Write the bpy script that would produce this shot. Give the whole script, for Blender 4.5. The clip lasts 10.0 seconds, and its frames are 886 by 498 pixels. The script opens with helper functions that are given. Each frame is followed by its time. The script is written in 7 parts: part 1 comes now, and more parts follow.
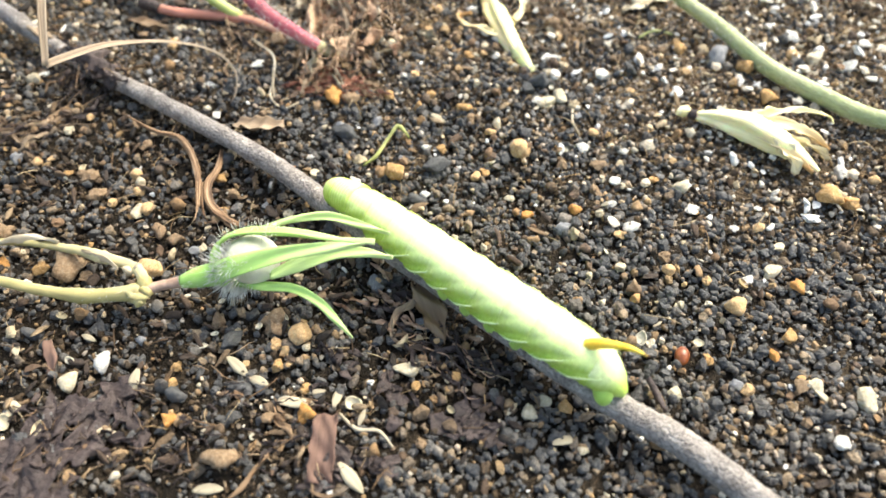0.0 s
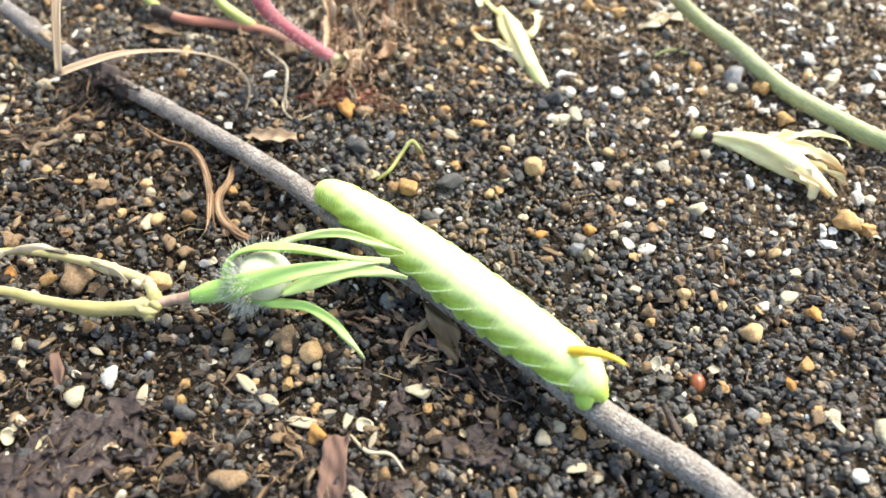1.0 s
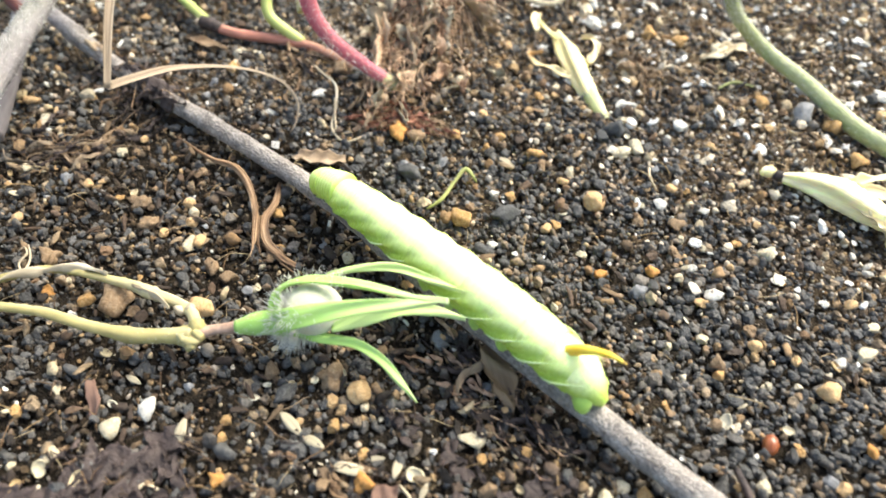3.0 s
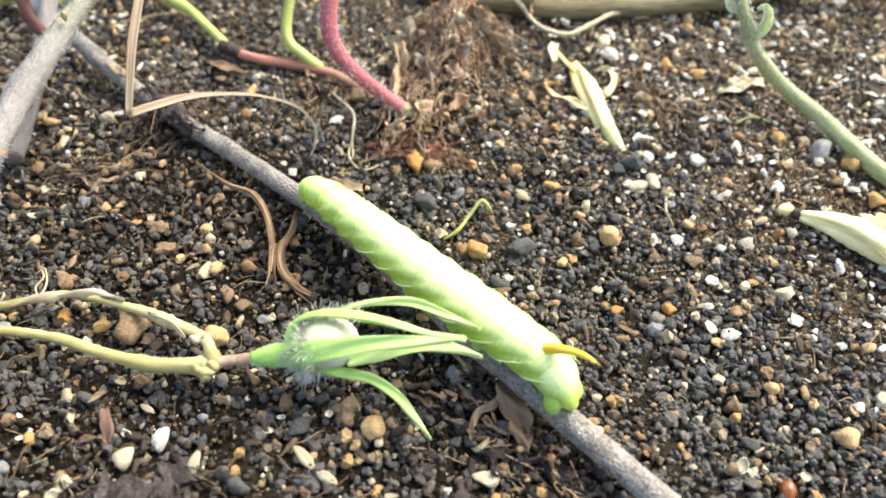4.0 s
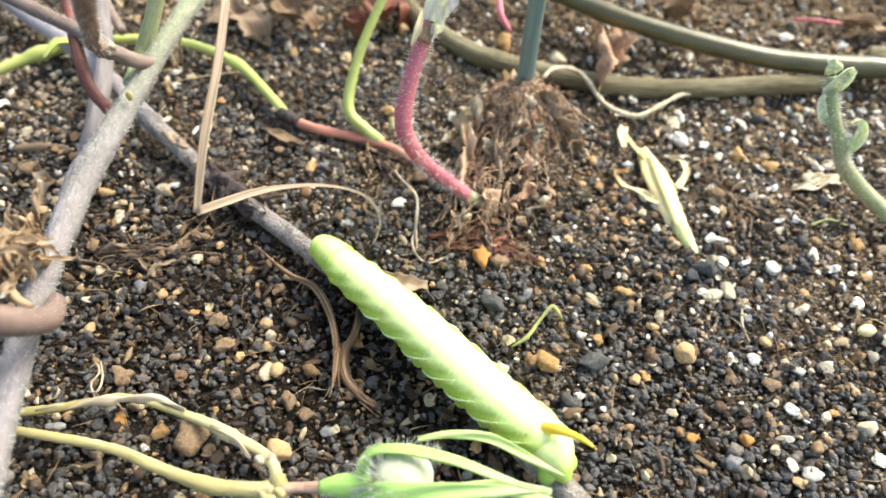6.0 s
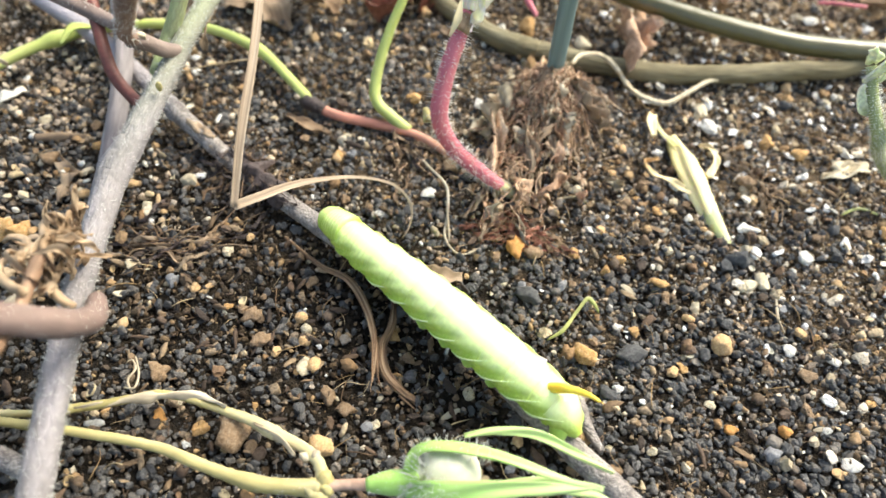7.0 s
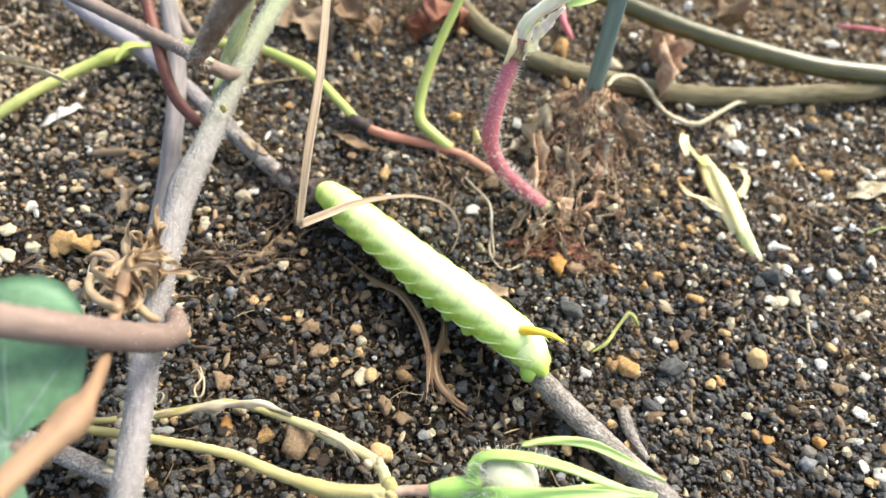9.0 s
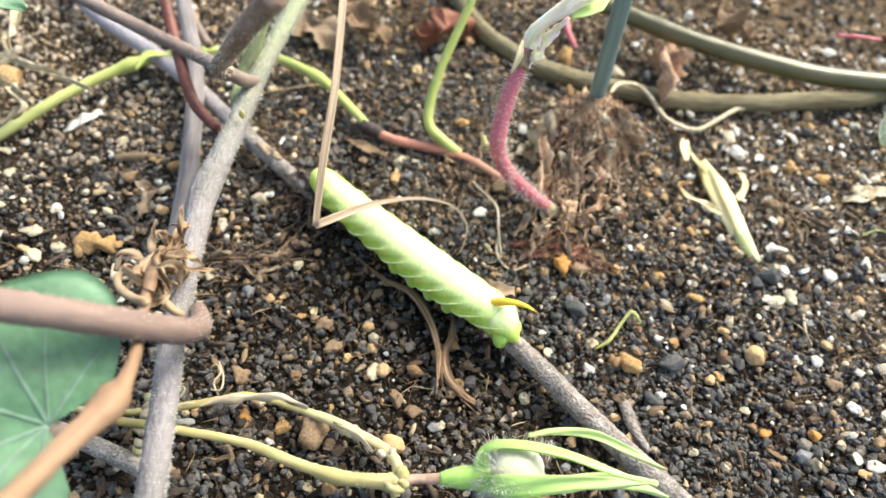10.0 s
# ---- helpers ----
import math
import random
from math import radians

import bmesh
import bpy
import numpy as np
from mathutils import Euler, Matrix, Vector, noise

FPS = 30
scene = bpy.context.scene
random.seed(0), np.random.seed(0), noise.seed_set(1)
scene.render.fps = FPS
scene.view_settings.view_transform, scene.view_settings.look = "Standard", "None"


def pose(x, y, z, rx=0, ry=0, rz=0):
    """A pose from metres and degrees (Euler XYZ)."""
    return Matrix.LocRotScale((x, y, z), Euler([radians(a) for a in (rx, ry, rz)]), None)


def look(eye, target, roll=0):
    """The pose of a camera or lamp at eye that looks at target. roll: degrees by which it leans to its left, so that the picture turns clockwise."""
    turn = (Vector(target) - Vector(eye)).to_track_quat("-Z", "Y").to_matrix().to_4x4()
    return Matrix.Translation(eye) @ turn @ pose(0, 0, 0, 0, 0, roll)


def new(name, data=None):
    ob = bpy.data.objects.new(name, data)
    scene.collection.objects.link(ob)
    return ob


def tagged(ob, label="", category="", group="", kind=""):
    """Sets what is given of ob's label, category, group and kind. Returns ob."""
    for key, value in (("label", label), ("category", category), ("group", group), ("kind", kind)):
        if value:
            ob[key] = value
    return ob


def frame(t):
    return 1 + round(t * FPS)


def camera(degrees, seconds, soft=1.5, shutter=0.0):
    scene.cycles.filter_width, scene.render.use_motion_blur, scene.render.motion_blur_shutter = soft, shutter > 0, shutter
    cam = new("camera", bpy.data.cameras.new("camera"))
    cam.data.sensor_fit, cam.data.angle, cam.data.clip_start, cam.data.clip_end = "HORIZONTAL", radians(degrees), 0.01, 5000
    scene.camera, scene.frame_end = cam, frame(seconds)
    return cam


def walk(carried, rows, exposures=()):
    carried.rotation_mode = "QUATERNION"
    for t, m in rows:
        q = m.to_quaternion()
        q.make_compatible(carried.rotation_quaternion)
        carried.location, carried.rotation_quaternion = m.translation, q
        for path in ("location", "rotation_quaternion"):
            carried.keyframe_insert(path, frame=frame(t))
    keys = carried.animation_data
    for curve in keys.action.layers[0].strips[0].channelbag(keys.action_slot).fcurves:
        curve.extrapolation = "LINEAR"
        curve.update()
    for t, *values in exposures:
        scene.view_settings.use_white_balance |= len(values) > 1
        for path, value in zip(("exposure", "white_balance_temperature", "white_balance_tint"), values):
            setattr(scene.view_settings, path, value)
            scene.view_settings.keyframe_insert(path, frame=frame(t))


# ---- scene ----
CM = 0.01  # all places below are in centimetres and become metres in finish()

PATH = [
    (0, (2.557, -8.539, 11.018), (2.307, -2.374, 3.148), -1.53),
    (0.5, (2.510, -8.292, 11.023), (2.277, -2.096, 3.177), -1.14),
    (1, (2.254, -8.237, 11.080), (2.030, -2.023, 3.248), -0.10),
    (1.5, (1.925, -8.045, 10.989), (1.729, -1.821, 3.164), 1.39),
    (2, (1.997, -7.857, 10.806), (1.786, -1.625, 2.988), 1.36),
    (2.5, (1.746, -7.734, 10.720), (1.418, -1.500, 2.908), 1.06),
    (3, (1.455, -7.499, 10.836), (1.006, -1.175, 3.103), 0.76),
    (3.2, (1.321, -7.352, 10.833), (0.818, -0.958, 3.160), 0.86),
    (4.3, (1.101, -7.084, 11.451), (0.599, -0.570, 3.880), 1.80),
    (4.4, (0.986, -6.863, 11.658), (0.496, -0.146, 4.271), 1.98),
    (4.5, (0.872, -6.642, 11.864), (0.320, 0.285, 4.673), 2.15),
    (4.6, (0.808, -6.603, 11.879), (0.248, 0.451, 4.815), 2.22),
    (4.7, (0.744, -6.565, 11.895), (0.125, 0.459, 4.805), 2.29),
    (4.8, (0.680, -6.526, 11.910), (0.041, 0.444, 4.769), 2.36),
    (5, (0.552, -6.449, 11.941), (-0.011, 0.361, 4.641), 2.50),
    (5.5, (0.271, -5.745, 12.018), (-0.284, 0.798, 4.475), 3.08),
    (6, (-0.404, -5.285, 12.101), (-0.972, 1.066, 4.398), 3.98),
    (7.5, (-1.719, -5.069, 12.254), (-2.017, 1.007, 4.316), 5.45),
    (8, (-2.127, -5.106, 12.432), (-2.366, 1.000, 4.517), 5.83),
    (8.5, (-2.344, -5.128, 12.583), (-2.651, 0.979, 4.670), 5.95),
    (9, (-2.447, -5.413, 12.793), (-2.796, 0.733, 4.912), 5.70),
    (9.5, (-2.326, -5.685, 12.923), (-2.721, 0.506, 5.079), 5.43),
    (10, (-2.529, -5.903, 13.160), (-2.940, 0.314, 5.338), 5.36),
]
cam = camera(65.0, 10.0, soft=1.6, shutter=0.5)
walk(cam, [(t, look(Vector(eye) * CM, Vector(target) * CM, roll)) for t, eye, target, roll in PATH],
     exposures=[(0, 1.45, 6900, 3), (3, 1.42, 6900, 3), (5, 1.34, 6900, 3), (10, 1.3, 6900, 3)])
cam.data.dof.use_dof, cam.data.dof.focus_distance, cam.data.dof.aperture_fstop = True, 0.132, 14.0

# ---- light: bright hazy daylight from behind and from the right ----
world = bpy.data.worlds.new("sky")
scene.world = world
world.use_nodes = True
sky = world.node_tree.nodes.new("ShaderNodeTexSky")
sky.sky_type, sky.sun_disc = "NISHITA", False
SUN_UP, SUN_SIDE = radians(50), radians(46)
sky.sun_elevation, sky.sun_rotation = SUN_UP, SUN_SIDE
sky.air_density, sky.dust_density, sky.ozone_density = 1.0, 4.0, 1.0
back = world.node_tree.nodes["Background"]
back.inputs["Strength"].default_value = 0.15
world.node_tree.links.new(sky.outputs["Color"], back.inputs["Color"])
sun_data = bpy.data.lights.new("sun", "SUN")
sun_data.energy, sun_data.angle, sun_data.color = 1.75, radians(34), (1.0, 0.97, 0.92)
sun = new("sun", sun_data)
sun.matrix_world = look((math.sin(SUN_SIDE) * math.cos(SUN_UP), math.cos(SUN_SIDE) * math.cos(SUN_UP), math.sin(SUN_UP)), (0, 0, 0))


# ---- materials ----
def shades(name, colours, rough=0.6, scale=300.0, bump=0.3, fine=1500.0, source="noise", gloss=0.4, depth=0.0003, under=0.0, steps=False, back=None, along=0.0, vary=(0.72, 1.22), fade=None, dry=None):
    """A surface whose colour runs through the given colours by noise, by each piece of the mesh, or by each object."""
    m = bpy.data.materials.new(name)
    m.use_nodes = True
    nodes, links = m.node_tree.nodes, m.node_tree.links
    surface = nodes["Principled BSDF"]
    surface.inputs["Roughness"].default_value = rough
    surface.inputs["Specular IOR Level"].default_value = gloss
    if under:
        surface.inputs["Subsurface Weight"].default_value = under
        surface.inputs["Subsurface Radius"].default_value = (0.0012, 0.0015, 0.0006)
        surface.inputs["Subsurface Scale"].default_value = 1.0
    where = nodes.new("ShaderNodeTexCoord")
    spot = where.outputs["Object"]
    if along:
        run = nodes.new("ShaderNodeAttribute")
        run.attribute_name = "grain_run"
        squeeze = nodes.new("ShaderNodeVectorMath")
        squeeze.operation = "MULTIPLY"
        squeeze.inputs[1].default_value = (1, 1, along)
        links.new(run.outputs["Vector"], squeeze.inputs[0])
        spot = squeeze.outputs["Vector"]
    wide = nodes.new("ShaderNodeTexNoise")
    wide.inputs["Scale"].default_value, wide.inputs["Detail"].default_value = scale, 6
    links.new(spot, wide.inputs["Vector"])
    ramp = nodes.new("ShaderNodeValToRGB")
    if steps:
        ramp.color_ramp.interpolation = "CONSTANT"
    low, high = (0.0, 1.0) if source != "noise" else (0.3, 0.7)
    while len(ramp.color_ramp.elements) < len(colours):
        ramp.color_ramp.elements.new(0.5)
    for n, colour in enumerate(colours):
        e = ramp.color_ramp.elements[n]
        e.position, e.color = low + (high - low) * n / (len(colours) if steps else max(1, len(colours) - 1)), (*colour, 1)
    if source == "noise":
        links.new(wide.outputs["Fac"], ramp.inputs["Fac"])
    elif source == "island":
        links.new(nodes.new("ShaderNodeNewGeometry").outputs["Random Per Island"], ramp.inputs["Fac"])
    else:
        links.new(nodes.new("ShaderNodeObjectInfo").outputs["Random"], ramp.inputs["Fac"])
    grain = nodes.new("ShaderNodeTexNoise")
    grain.inputs["Scale"].default_value, grain.inputs["Detail"].default_value = fine, 5
    links.new(spot, grain.inputs["Vector"])
    span = nodes.new("ShaderNodeMapRange")
    span.inputs["From Min"].default_value, span.inputs["From Max"].default_value = 0.3, 0.7
    span.inputs["To Min"].default_value, span.inputs["To Max"].default_value = vary
    links.new(grain.outputs["Fac"], span.inputs["Value"])
    mix = nodes.new("ShaderNodeMix")
    mix.data_type, mix.blend_type = "RGBA", "MULTIPLY"
    mix.inputs["Factor"].default_value = 1.0
    links.new(ramp.outputs["Color"], mix.inputs[6])
    links.new(span.outputs["Result"], mix.inputs[7])
    last = mix.outputs[2]
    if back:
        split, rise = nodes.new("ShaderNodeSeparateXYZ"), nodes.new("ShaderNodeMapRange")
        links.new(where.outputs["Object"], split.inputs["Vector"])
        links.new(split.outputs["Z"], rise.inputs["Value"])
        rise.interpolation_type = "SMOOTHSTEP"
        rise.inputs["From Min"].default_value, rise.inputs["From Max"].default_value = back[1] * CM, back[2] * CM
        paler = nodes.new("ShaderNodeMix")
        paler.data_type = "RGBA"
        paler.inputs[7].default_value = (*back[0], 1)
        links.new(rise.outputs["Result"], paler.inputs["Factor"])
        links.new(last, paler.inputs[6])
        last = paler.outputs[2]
    if fade:
        reach, split, grow = nodes.new("ShaderNodeAttribute"), nodes.new("ShaderNodeSeparateXYZ"), nodes.new("ShaderNodeMapRange")
        reach.attribute_name = "grain_run"
        links.new(reach.outputs["Vector"], split.inputs["Vector"])
        links.new(split.outputs["Z"], grow.inputs["Value"])
        grow.inputs["From Min"].default_value, grow.inputs["From Max"].default_value = fade[1] * CM, fade[2] * CM
        tipped = nodes.new("ShaderNodeMix")
        tipped.data_type = "RGBA"
        tipped.inputs[7].default_value = (*fade[0], 1)
        links.new(grow.outputs["Result"], tipped.inputs["Factor"])
        links.new(last, tipped.inputs[6])
        last = tipped.outputs[2]
    if dry:
        share, paler = nodes.new("ShaderNodeAttribute"), nodes.new("ShaderNodeMix")
        share.attribute_name = "dry_glare"
        paler.data_type, paler.blend_type = "RGBA", "MULTIPLY"
        paler.inputs[7].default_value = (*dry, 1)
        links.new(share.outputs["Fac"], paler.inputs["Factor"])
        links.new(last, paler.inputs[6])
        last = paler.outputs[2]
    links.new(last, surface.inputs["Base Color"])
    if bump:
        b = nodes.new("ShaderNodeBump")
        b.inputs["Strength"].default_value, b.inputs["Distance"].default_value = bump, depth
        links.new(grain.outputs["Fac"], b.inputs["Height"])
        links.new(b.outputs["Normal"], surface.inputs["Normal"])
    return m


# The dry factor brightens dry soil and also paints in lens glare.
SOIL = shades("glare_toned_soil", [(0.0101, 0.00792, 0.00576), (0.0245, 0.018, 0.0115), (0.0468, 0.0346, 0.0223)], 0.95, 420, 1.0, 2200, depth=0.002, gloss=0.2, vary=(0.5, 1.5), dry=(6.6, 6.3, 5.9))
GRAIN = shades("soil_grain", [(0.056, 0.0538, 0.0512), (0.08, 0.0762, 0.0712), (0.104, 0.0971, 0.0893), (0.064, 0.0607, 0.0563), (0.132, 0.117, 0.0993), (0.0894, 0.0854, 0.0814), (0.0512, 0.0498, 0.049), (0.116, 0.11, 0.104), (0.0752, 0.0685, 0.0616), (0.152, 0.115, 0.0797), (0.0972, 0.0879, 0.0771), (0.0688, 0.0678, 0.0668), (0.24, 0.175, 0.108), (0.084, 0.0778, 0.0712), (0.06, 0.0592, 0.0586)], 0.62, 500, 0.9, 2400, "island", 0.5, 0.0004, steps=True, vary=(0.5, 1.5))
CRUMB = shades("brown_crumb", [(0.0902, 0.0619, 0.0386), (0.154, 0.106, 0.0605), (0.218, 0.148, 0.0825), (0.0721, 0.054, 0.0386), (0.283, 0.191, 0.101), (0.374, 0.251, 0.129), (0.129, 0.0953, 0.0644), (0.193, 0.139, 0.0902)], 0.88, 500, 1.0, 2000, "island", 0.3, 0.0003, steps=True, vary=(0.6, 1.4))
PALE = shades("pale_grain", [(0.533, 0.456, 0.318), (0.43, 0.292, 0.155), (0.602, 0.568, 0.482), (0.361, 0.224, 0.103), (0.473, 0.361, 0.206), (0.671, 0.654, 0.602), (0.344, 0.258, 0.163), (0.516, 0.43, 0.292)], 0.75, 400, 0.6, 1800, "island", 0.4, 0.0003, steps=True)
GRIT = shades("pale_grit", [(0.66, 0.6, 0.5), (0.76, 0.73, 0.67), (0.62, 0.53, 0.4), (0.74, 0.72, 0.68), (0.52, 0.4, 0.25)], 0.8, 500, 0.9, 1800, "island", 0.3, 0.0006, steps=True, vary=(0.65, 1.25))
HUSK_MIX = shades("curled_husk", [(0.476, 0.391, 0.238), (0.561, 0.493, 0.34), (0.374, 0.264, 0.128), (0.612, 0.561, 0.425)], 0.55, 400, 0.4, 1400, "island", 0.4, 0.0003, steps=True)
GRAVEL = shades("mixed_gravel", [(0.132, 0.0903, 0.0571), (0.211, 0.142, 0.084), (0.106, 0.0929, 0.0806), (0.29, 0.189, 0.101), (0.158, 0.112, 0.0773), (0.44, 0.353, 0.227), (0.185, 0.163, 0.139), (0.255, 0.155, 0.0756), (0.123, 0.0843, 0.0588), (0.546, 0.473, 0.353), (0.167, 0.103, 0.0588), (0.088, 0.086, 0.084)], 0.8, 400, 0.7, 1600, "island", 0.3, 0.0005, steps=True)
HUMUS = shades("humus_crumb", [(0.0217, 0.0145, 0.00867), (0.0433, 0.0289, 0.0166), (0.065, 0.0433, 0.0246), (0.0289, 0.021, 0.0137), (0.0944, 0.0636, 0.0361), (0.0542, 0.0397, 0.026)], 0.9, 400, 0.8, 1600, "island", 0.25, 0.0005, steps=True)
# Dust colour, raised further to carry the glare on the open side.
DUST = shades("dust_glare_crumb", [(0.311, 0.246, 0.184), (0.415, 0.324, 0.235), (0.22, 0.177, 0.14), (0.518, 0.408, 0.296), (0.337, 0.287, 0.235), (0.622, 0.518, 0.389)], 0.92, 400, 0.8, 2000, "island", 0.25, 0.0005, steps=True, vary=(0.65, 1.35))
CHIPS = shades("bark_crumb", [(0.04, 0.0282, 0.0213), (0.075, 0.0498, 0.0344), (0.11, 0.0714, 0.0459), (0.05, 0.0367, 0.0287), (0.17, 0.113, 0.0656), (0.03, 0.0235, 0.0189), (0.26, 0.188, 0.115)], 0.8, 400, 0.7, 1500, "island", 0.3, 0.0004, steps=True)
FIBRE = shades("root_fibre", [(0.3, 0.2, 0.1), (0.16, 0.1, 0.055), (0.42, 0.32, 0.19), (0.1, 0.065, 0.04)], 0.8, 300, 0, 2000, "island", 0.2, steps=True)
OCHRE = shades("ochre_pumice", [(0.376, 0.205, 0.0736), (0.485, 0.293, 0.122), (0.552, 0.366, 0.184)], 0.85, 420, 0.8, 1300, gloss=0.25, depth=0.0002, vary=(0.6, 1.35))
TAN = shades("tan_stone", [(0.46, 0.274, 0.122), (0.57, 0.372, 0.185), (0.626, 0.455, 0.257)], 0.75, 420, 0.8, 1300, gloss=0.3, depth=0.0002, vary=(0.6, 1.35))
ORANGE = shades("orange_pumice", [(0.488, 0.207, 0.0443), (0.585, 0.318, 0.108)], 0.7, 420, 0.8, 1300, gloss=0.35, depth=0.0002, vary=(0.6, 1.35))
BROWN = shades("brown_stone", [(0.175, 0.109, 0.0581), (0.259, 0.173, 0.102), (0.308, 0.228, 0.149)], 0.8, 420, 0.8, 1300, gloss=0.3, depth=0.0002, vary=(0.6, 1.35))
PERLITE = shades("white_perlite", [(0.594, 0.558, 0.486), (0.702, 0.666, 0.594), (0.774, 0.747, 0.684)], 0.8, 500, 0.8, 1600, depth=0.0005)
CREAM = shades("cream_vermiculite", [(0.462, 0.37, 0.227), (0.571, 0.487, 0.336), (0.638, 0.58, 0.445)], 0.7, 450, 0.6, 1500, depth=0.0004)
SLATE = shades("dark_slate_stone", [(0.06, 0.0588, 0.0583), (0.09, 0.0882, 0.0865), (0.13, 0.127, 0.122)], 0.7, 500, 0.8, 1800, depth=0.0003)
GREY = shades("grey_stone", [(0.18, 0.18, 0.185), (0.26, 0.26, 0.265)], 0.75, 400, 0.5, 1500)
HUSK = shades("pale_husk", [(0.296, 0.233, 0.141), (0.423, 0.36, 0.247), (0.522, 0.48, 0.38)], 0.6, 350, 0.6, 1400, along=0.15)
SEED = shades("chestnut_seed", [(0.21, 0.049, 0.014), (0.294, 0.091, 0.0245)], 0.3, 250, 0.1, 900, gloss=0.6)
BARK_GREY = shades("grey_vine_bark", [(0.188, 0.162, 0.144), (0.281, 0.248, 0.224), (0.388, 0.348, 0.316)], 0.75, 420, 1.0, 2200, depth=0.0007, gloss=0.3, along=0.8, vary=(0.55, 1.5), fade=((0.37, 0.345, 0.38), 22.5, 26.0))
BARK_HAIRY = shades("hairy_grey_green_stem", [(0.185, 0.166, 0.165), (0.249, 0.226, 0.224), (0.313, 0.286, 0.295)], 0.8, 200, 1.0, 1200, depth=0.0006, back=((0.33, 0.37, 0.21), 2.3, 3.6), along=0.4, vary=(0.82, 1.14))
BARK_LILAC = shades("lilac_grey_stem", [(0.168, 0.147, 0.147), (0.244, 0.218, 0.218), (0.302, 0.277, 0.277)], 0.75, 200, 0.7, 1000, along=0.15)
BARK_TWIG = shades("brown_twig_bark", [(0.17, 0.12, 0.1), (0.22, 0.165, 0.14), (0.28, 0.215, 0.185)], 0.75, 200, 0.7, 1000, along=0.4, vary=(0.82, 1.14))
BARK_BROWN = shades("red_brown_twig_bark", [(0.21, 0.135, 0.1), (0.3, 0.2, 0.15), (0.39, 0.28, 0.215)], 0.75, 220, 0.9, 1100, depth=0.0006, along=0.3)
BARK_LOOP = shades("grey_brown_stalk", [(0.185, 0.124, 0.106), (0.23, 0.161, 0.136), (0.28, 0.202, 0.171)], 0.75, 90, 0.5, 900, along=0.3, vary=(0.86, 1.12))
TAN_LEAF = shades("tan_curled_leaf", [(0.26, 0.165, 0.09), (0.38, 0.26, 0.155), (0.5, 0.38, 0.25)], 0.75, 250, 0.6, 1000, depth=0.0005, along=0.12)
BARK_RED = shades("red_brown_stalk", [(0.11, 0.035, 0.028), (0.17, 0.055, 0.04)], 0.5, 200, 0.3, 900)
OLIVE = shades("olive_stem", [(0.0535, 0.0503, 0.0142), (0.0803, 0.0728, 0.0237), (0.112, 0.0983, 0.0395)], 0.34, 130, 0.5, 900, gloss=0.75, along=0.12, vary=(0.8, 1.18))
OLIVE_DULL = shades("dull_olive_stem", [(0.125, 0.0998, 0.0462), (0.179, 0.148, 0.0782), (0.25, 0.215, 0.126)], 0.7, 170, 0.9, 900, along=0.2, depth=0.0006)
SHOOT = shades("grey_green_shoot", [(0.284, 0.333, 0.146), (0.365, 0.397, 0.203), (0.446, 0.454, 0.268)], 0.65, 200, 0.6, 2400, under=0.3, along=0.3, vary=(0.8, 1.2))
TIP_LEAF = shades("downy_tip_leaf", [(0.572, 0.624, 0.351), (0.702, 0.72, 0.486), (0.806, 0.792, 0.621)], 0.7, 200, 0.5, 1400, under=0.4)
LIME = shades("lime_vine", [(0.36, 0.43, 0.1), (0.46, 0.51, 0.16), (0.54, 0.56, 0.24)], 0.45, 150, 0.2, 900, under=0.15, along=0.15, vary=(0.92, 1.07))
SPRIG = shades("olive_green_sprig", [(0.27, 0.3, 0.07), (0.38, 0.4, 0.13), (0.5, 0.48, 0.22)], 0.5, 260, 0.5, 1400, along=0.15)
LIME_PALE = shades("yellow_green_vine", [(0.35, 0.285, 0.095), (0.45, 0.385, 0.165), (0.56, 0.5, 0.3)], 0.5, 170, 0.5, 1000, under=0.15, along=0.15, vary=(0.8, 1.15))
ROSY = shades("rosy_brown_vine", [(0.42, 0.15, 0.1), (0.5, 0.22, 0.155), (0.53, 0.3, 0.19)], 0.5, 180, 0.2, 900, along=0.2)
PINK = shades("pink_stem", [(0.5, 0.12, 0.16), (0.6, 0.18, 0.21), (0.66, 0.3, 0.26)], 0.5, 170, 0.3, 1100, under=0.15, along=0.2, vary=(0.92, 1.07))
WITHERED = shades("withered_cream", [(0.336, 0.252, 0.151), (0.462, 0.386, 0.269), (0.571, 0.521, 0.42)], 0.65, 200, 0.5, 1000, along=0.15)
PETAL = shades("wilted_petal", [(0.76, 0.621, 0.269), (0.88, 0.795, 0.462), (0.93, 0.873, 0.605)], 0.6, 160, 0.5, 700, under=0.5, along=0.12)
BLEACHED = shades("bleached_stem", [(0.84, 0.651, 0.55), (0.9, 0.809, 0.66), (0.94, 0.892, 0.77)], 0.65, 180, 0.4, 900, under=0.85, along=0.12)
PETAL_TIP = shades("browned_petal", [(0.72, 0.55, 0.28), (0.82, 0.7, 0.42), (0.9, 0.83, 0.6)], 0.65, 220, 0.5, 900, along=0.12, fade=((0.48, 0.3, 0.13), 0.8, 1.6))
PETAL_GREEN = shades("petal_foot", [(0.6, 0.64, 0.25), (0.74, 0.75, 0.42)], 0.55, 180, 0.3, 900, under=0.35, along=0.12)
STRAW = shades("dry_straw", [(0.22, 0.145, 0.09), (0.39, 0.295, 0.2), (0.58, 0.49, 0.38)], 0.55, 1500, 0.6, 5000, along=0.015)
DRY = shades("dry_brown_leaf", [(0.12, 0.07, 0.035), (0.22, 0.14, 0.08), (0.32, 0.23, 0.14)], 0.7, 150, 0.7, 900, depth=0.0005, along=0.12)
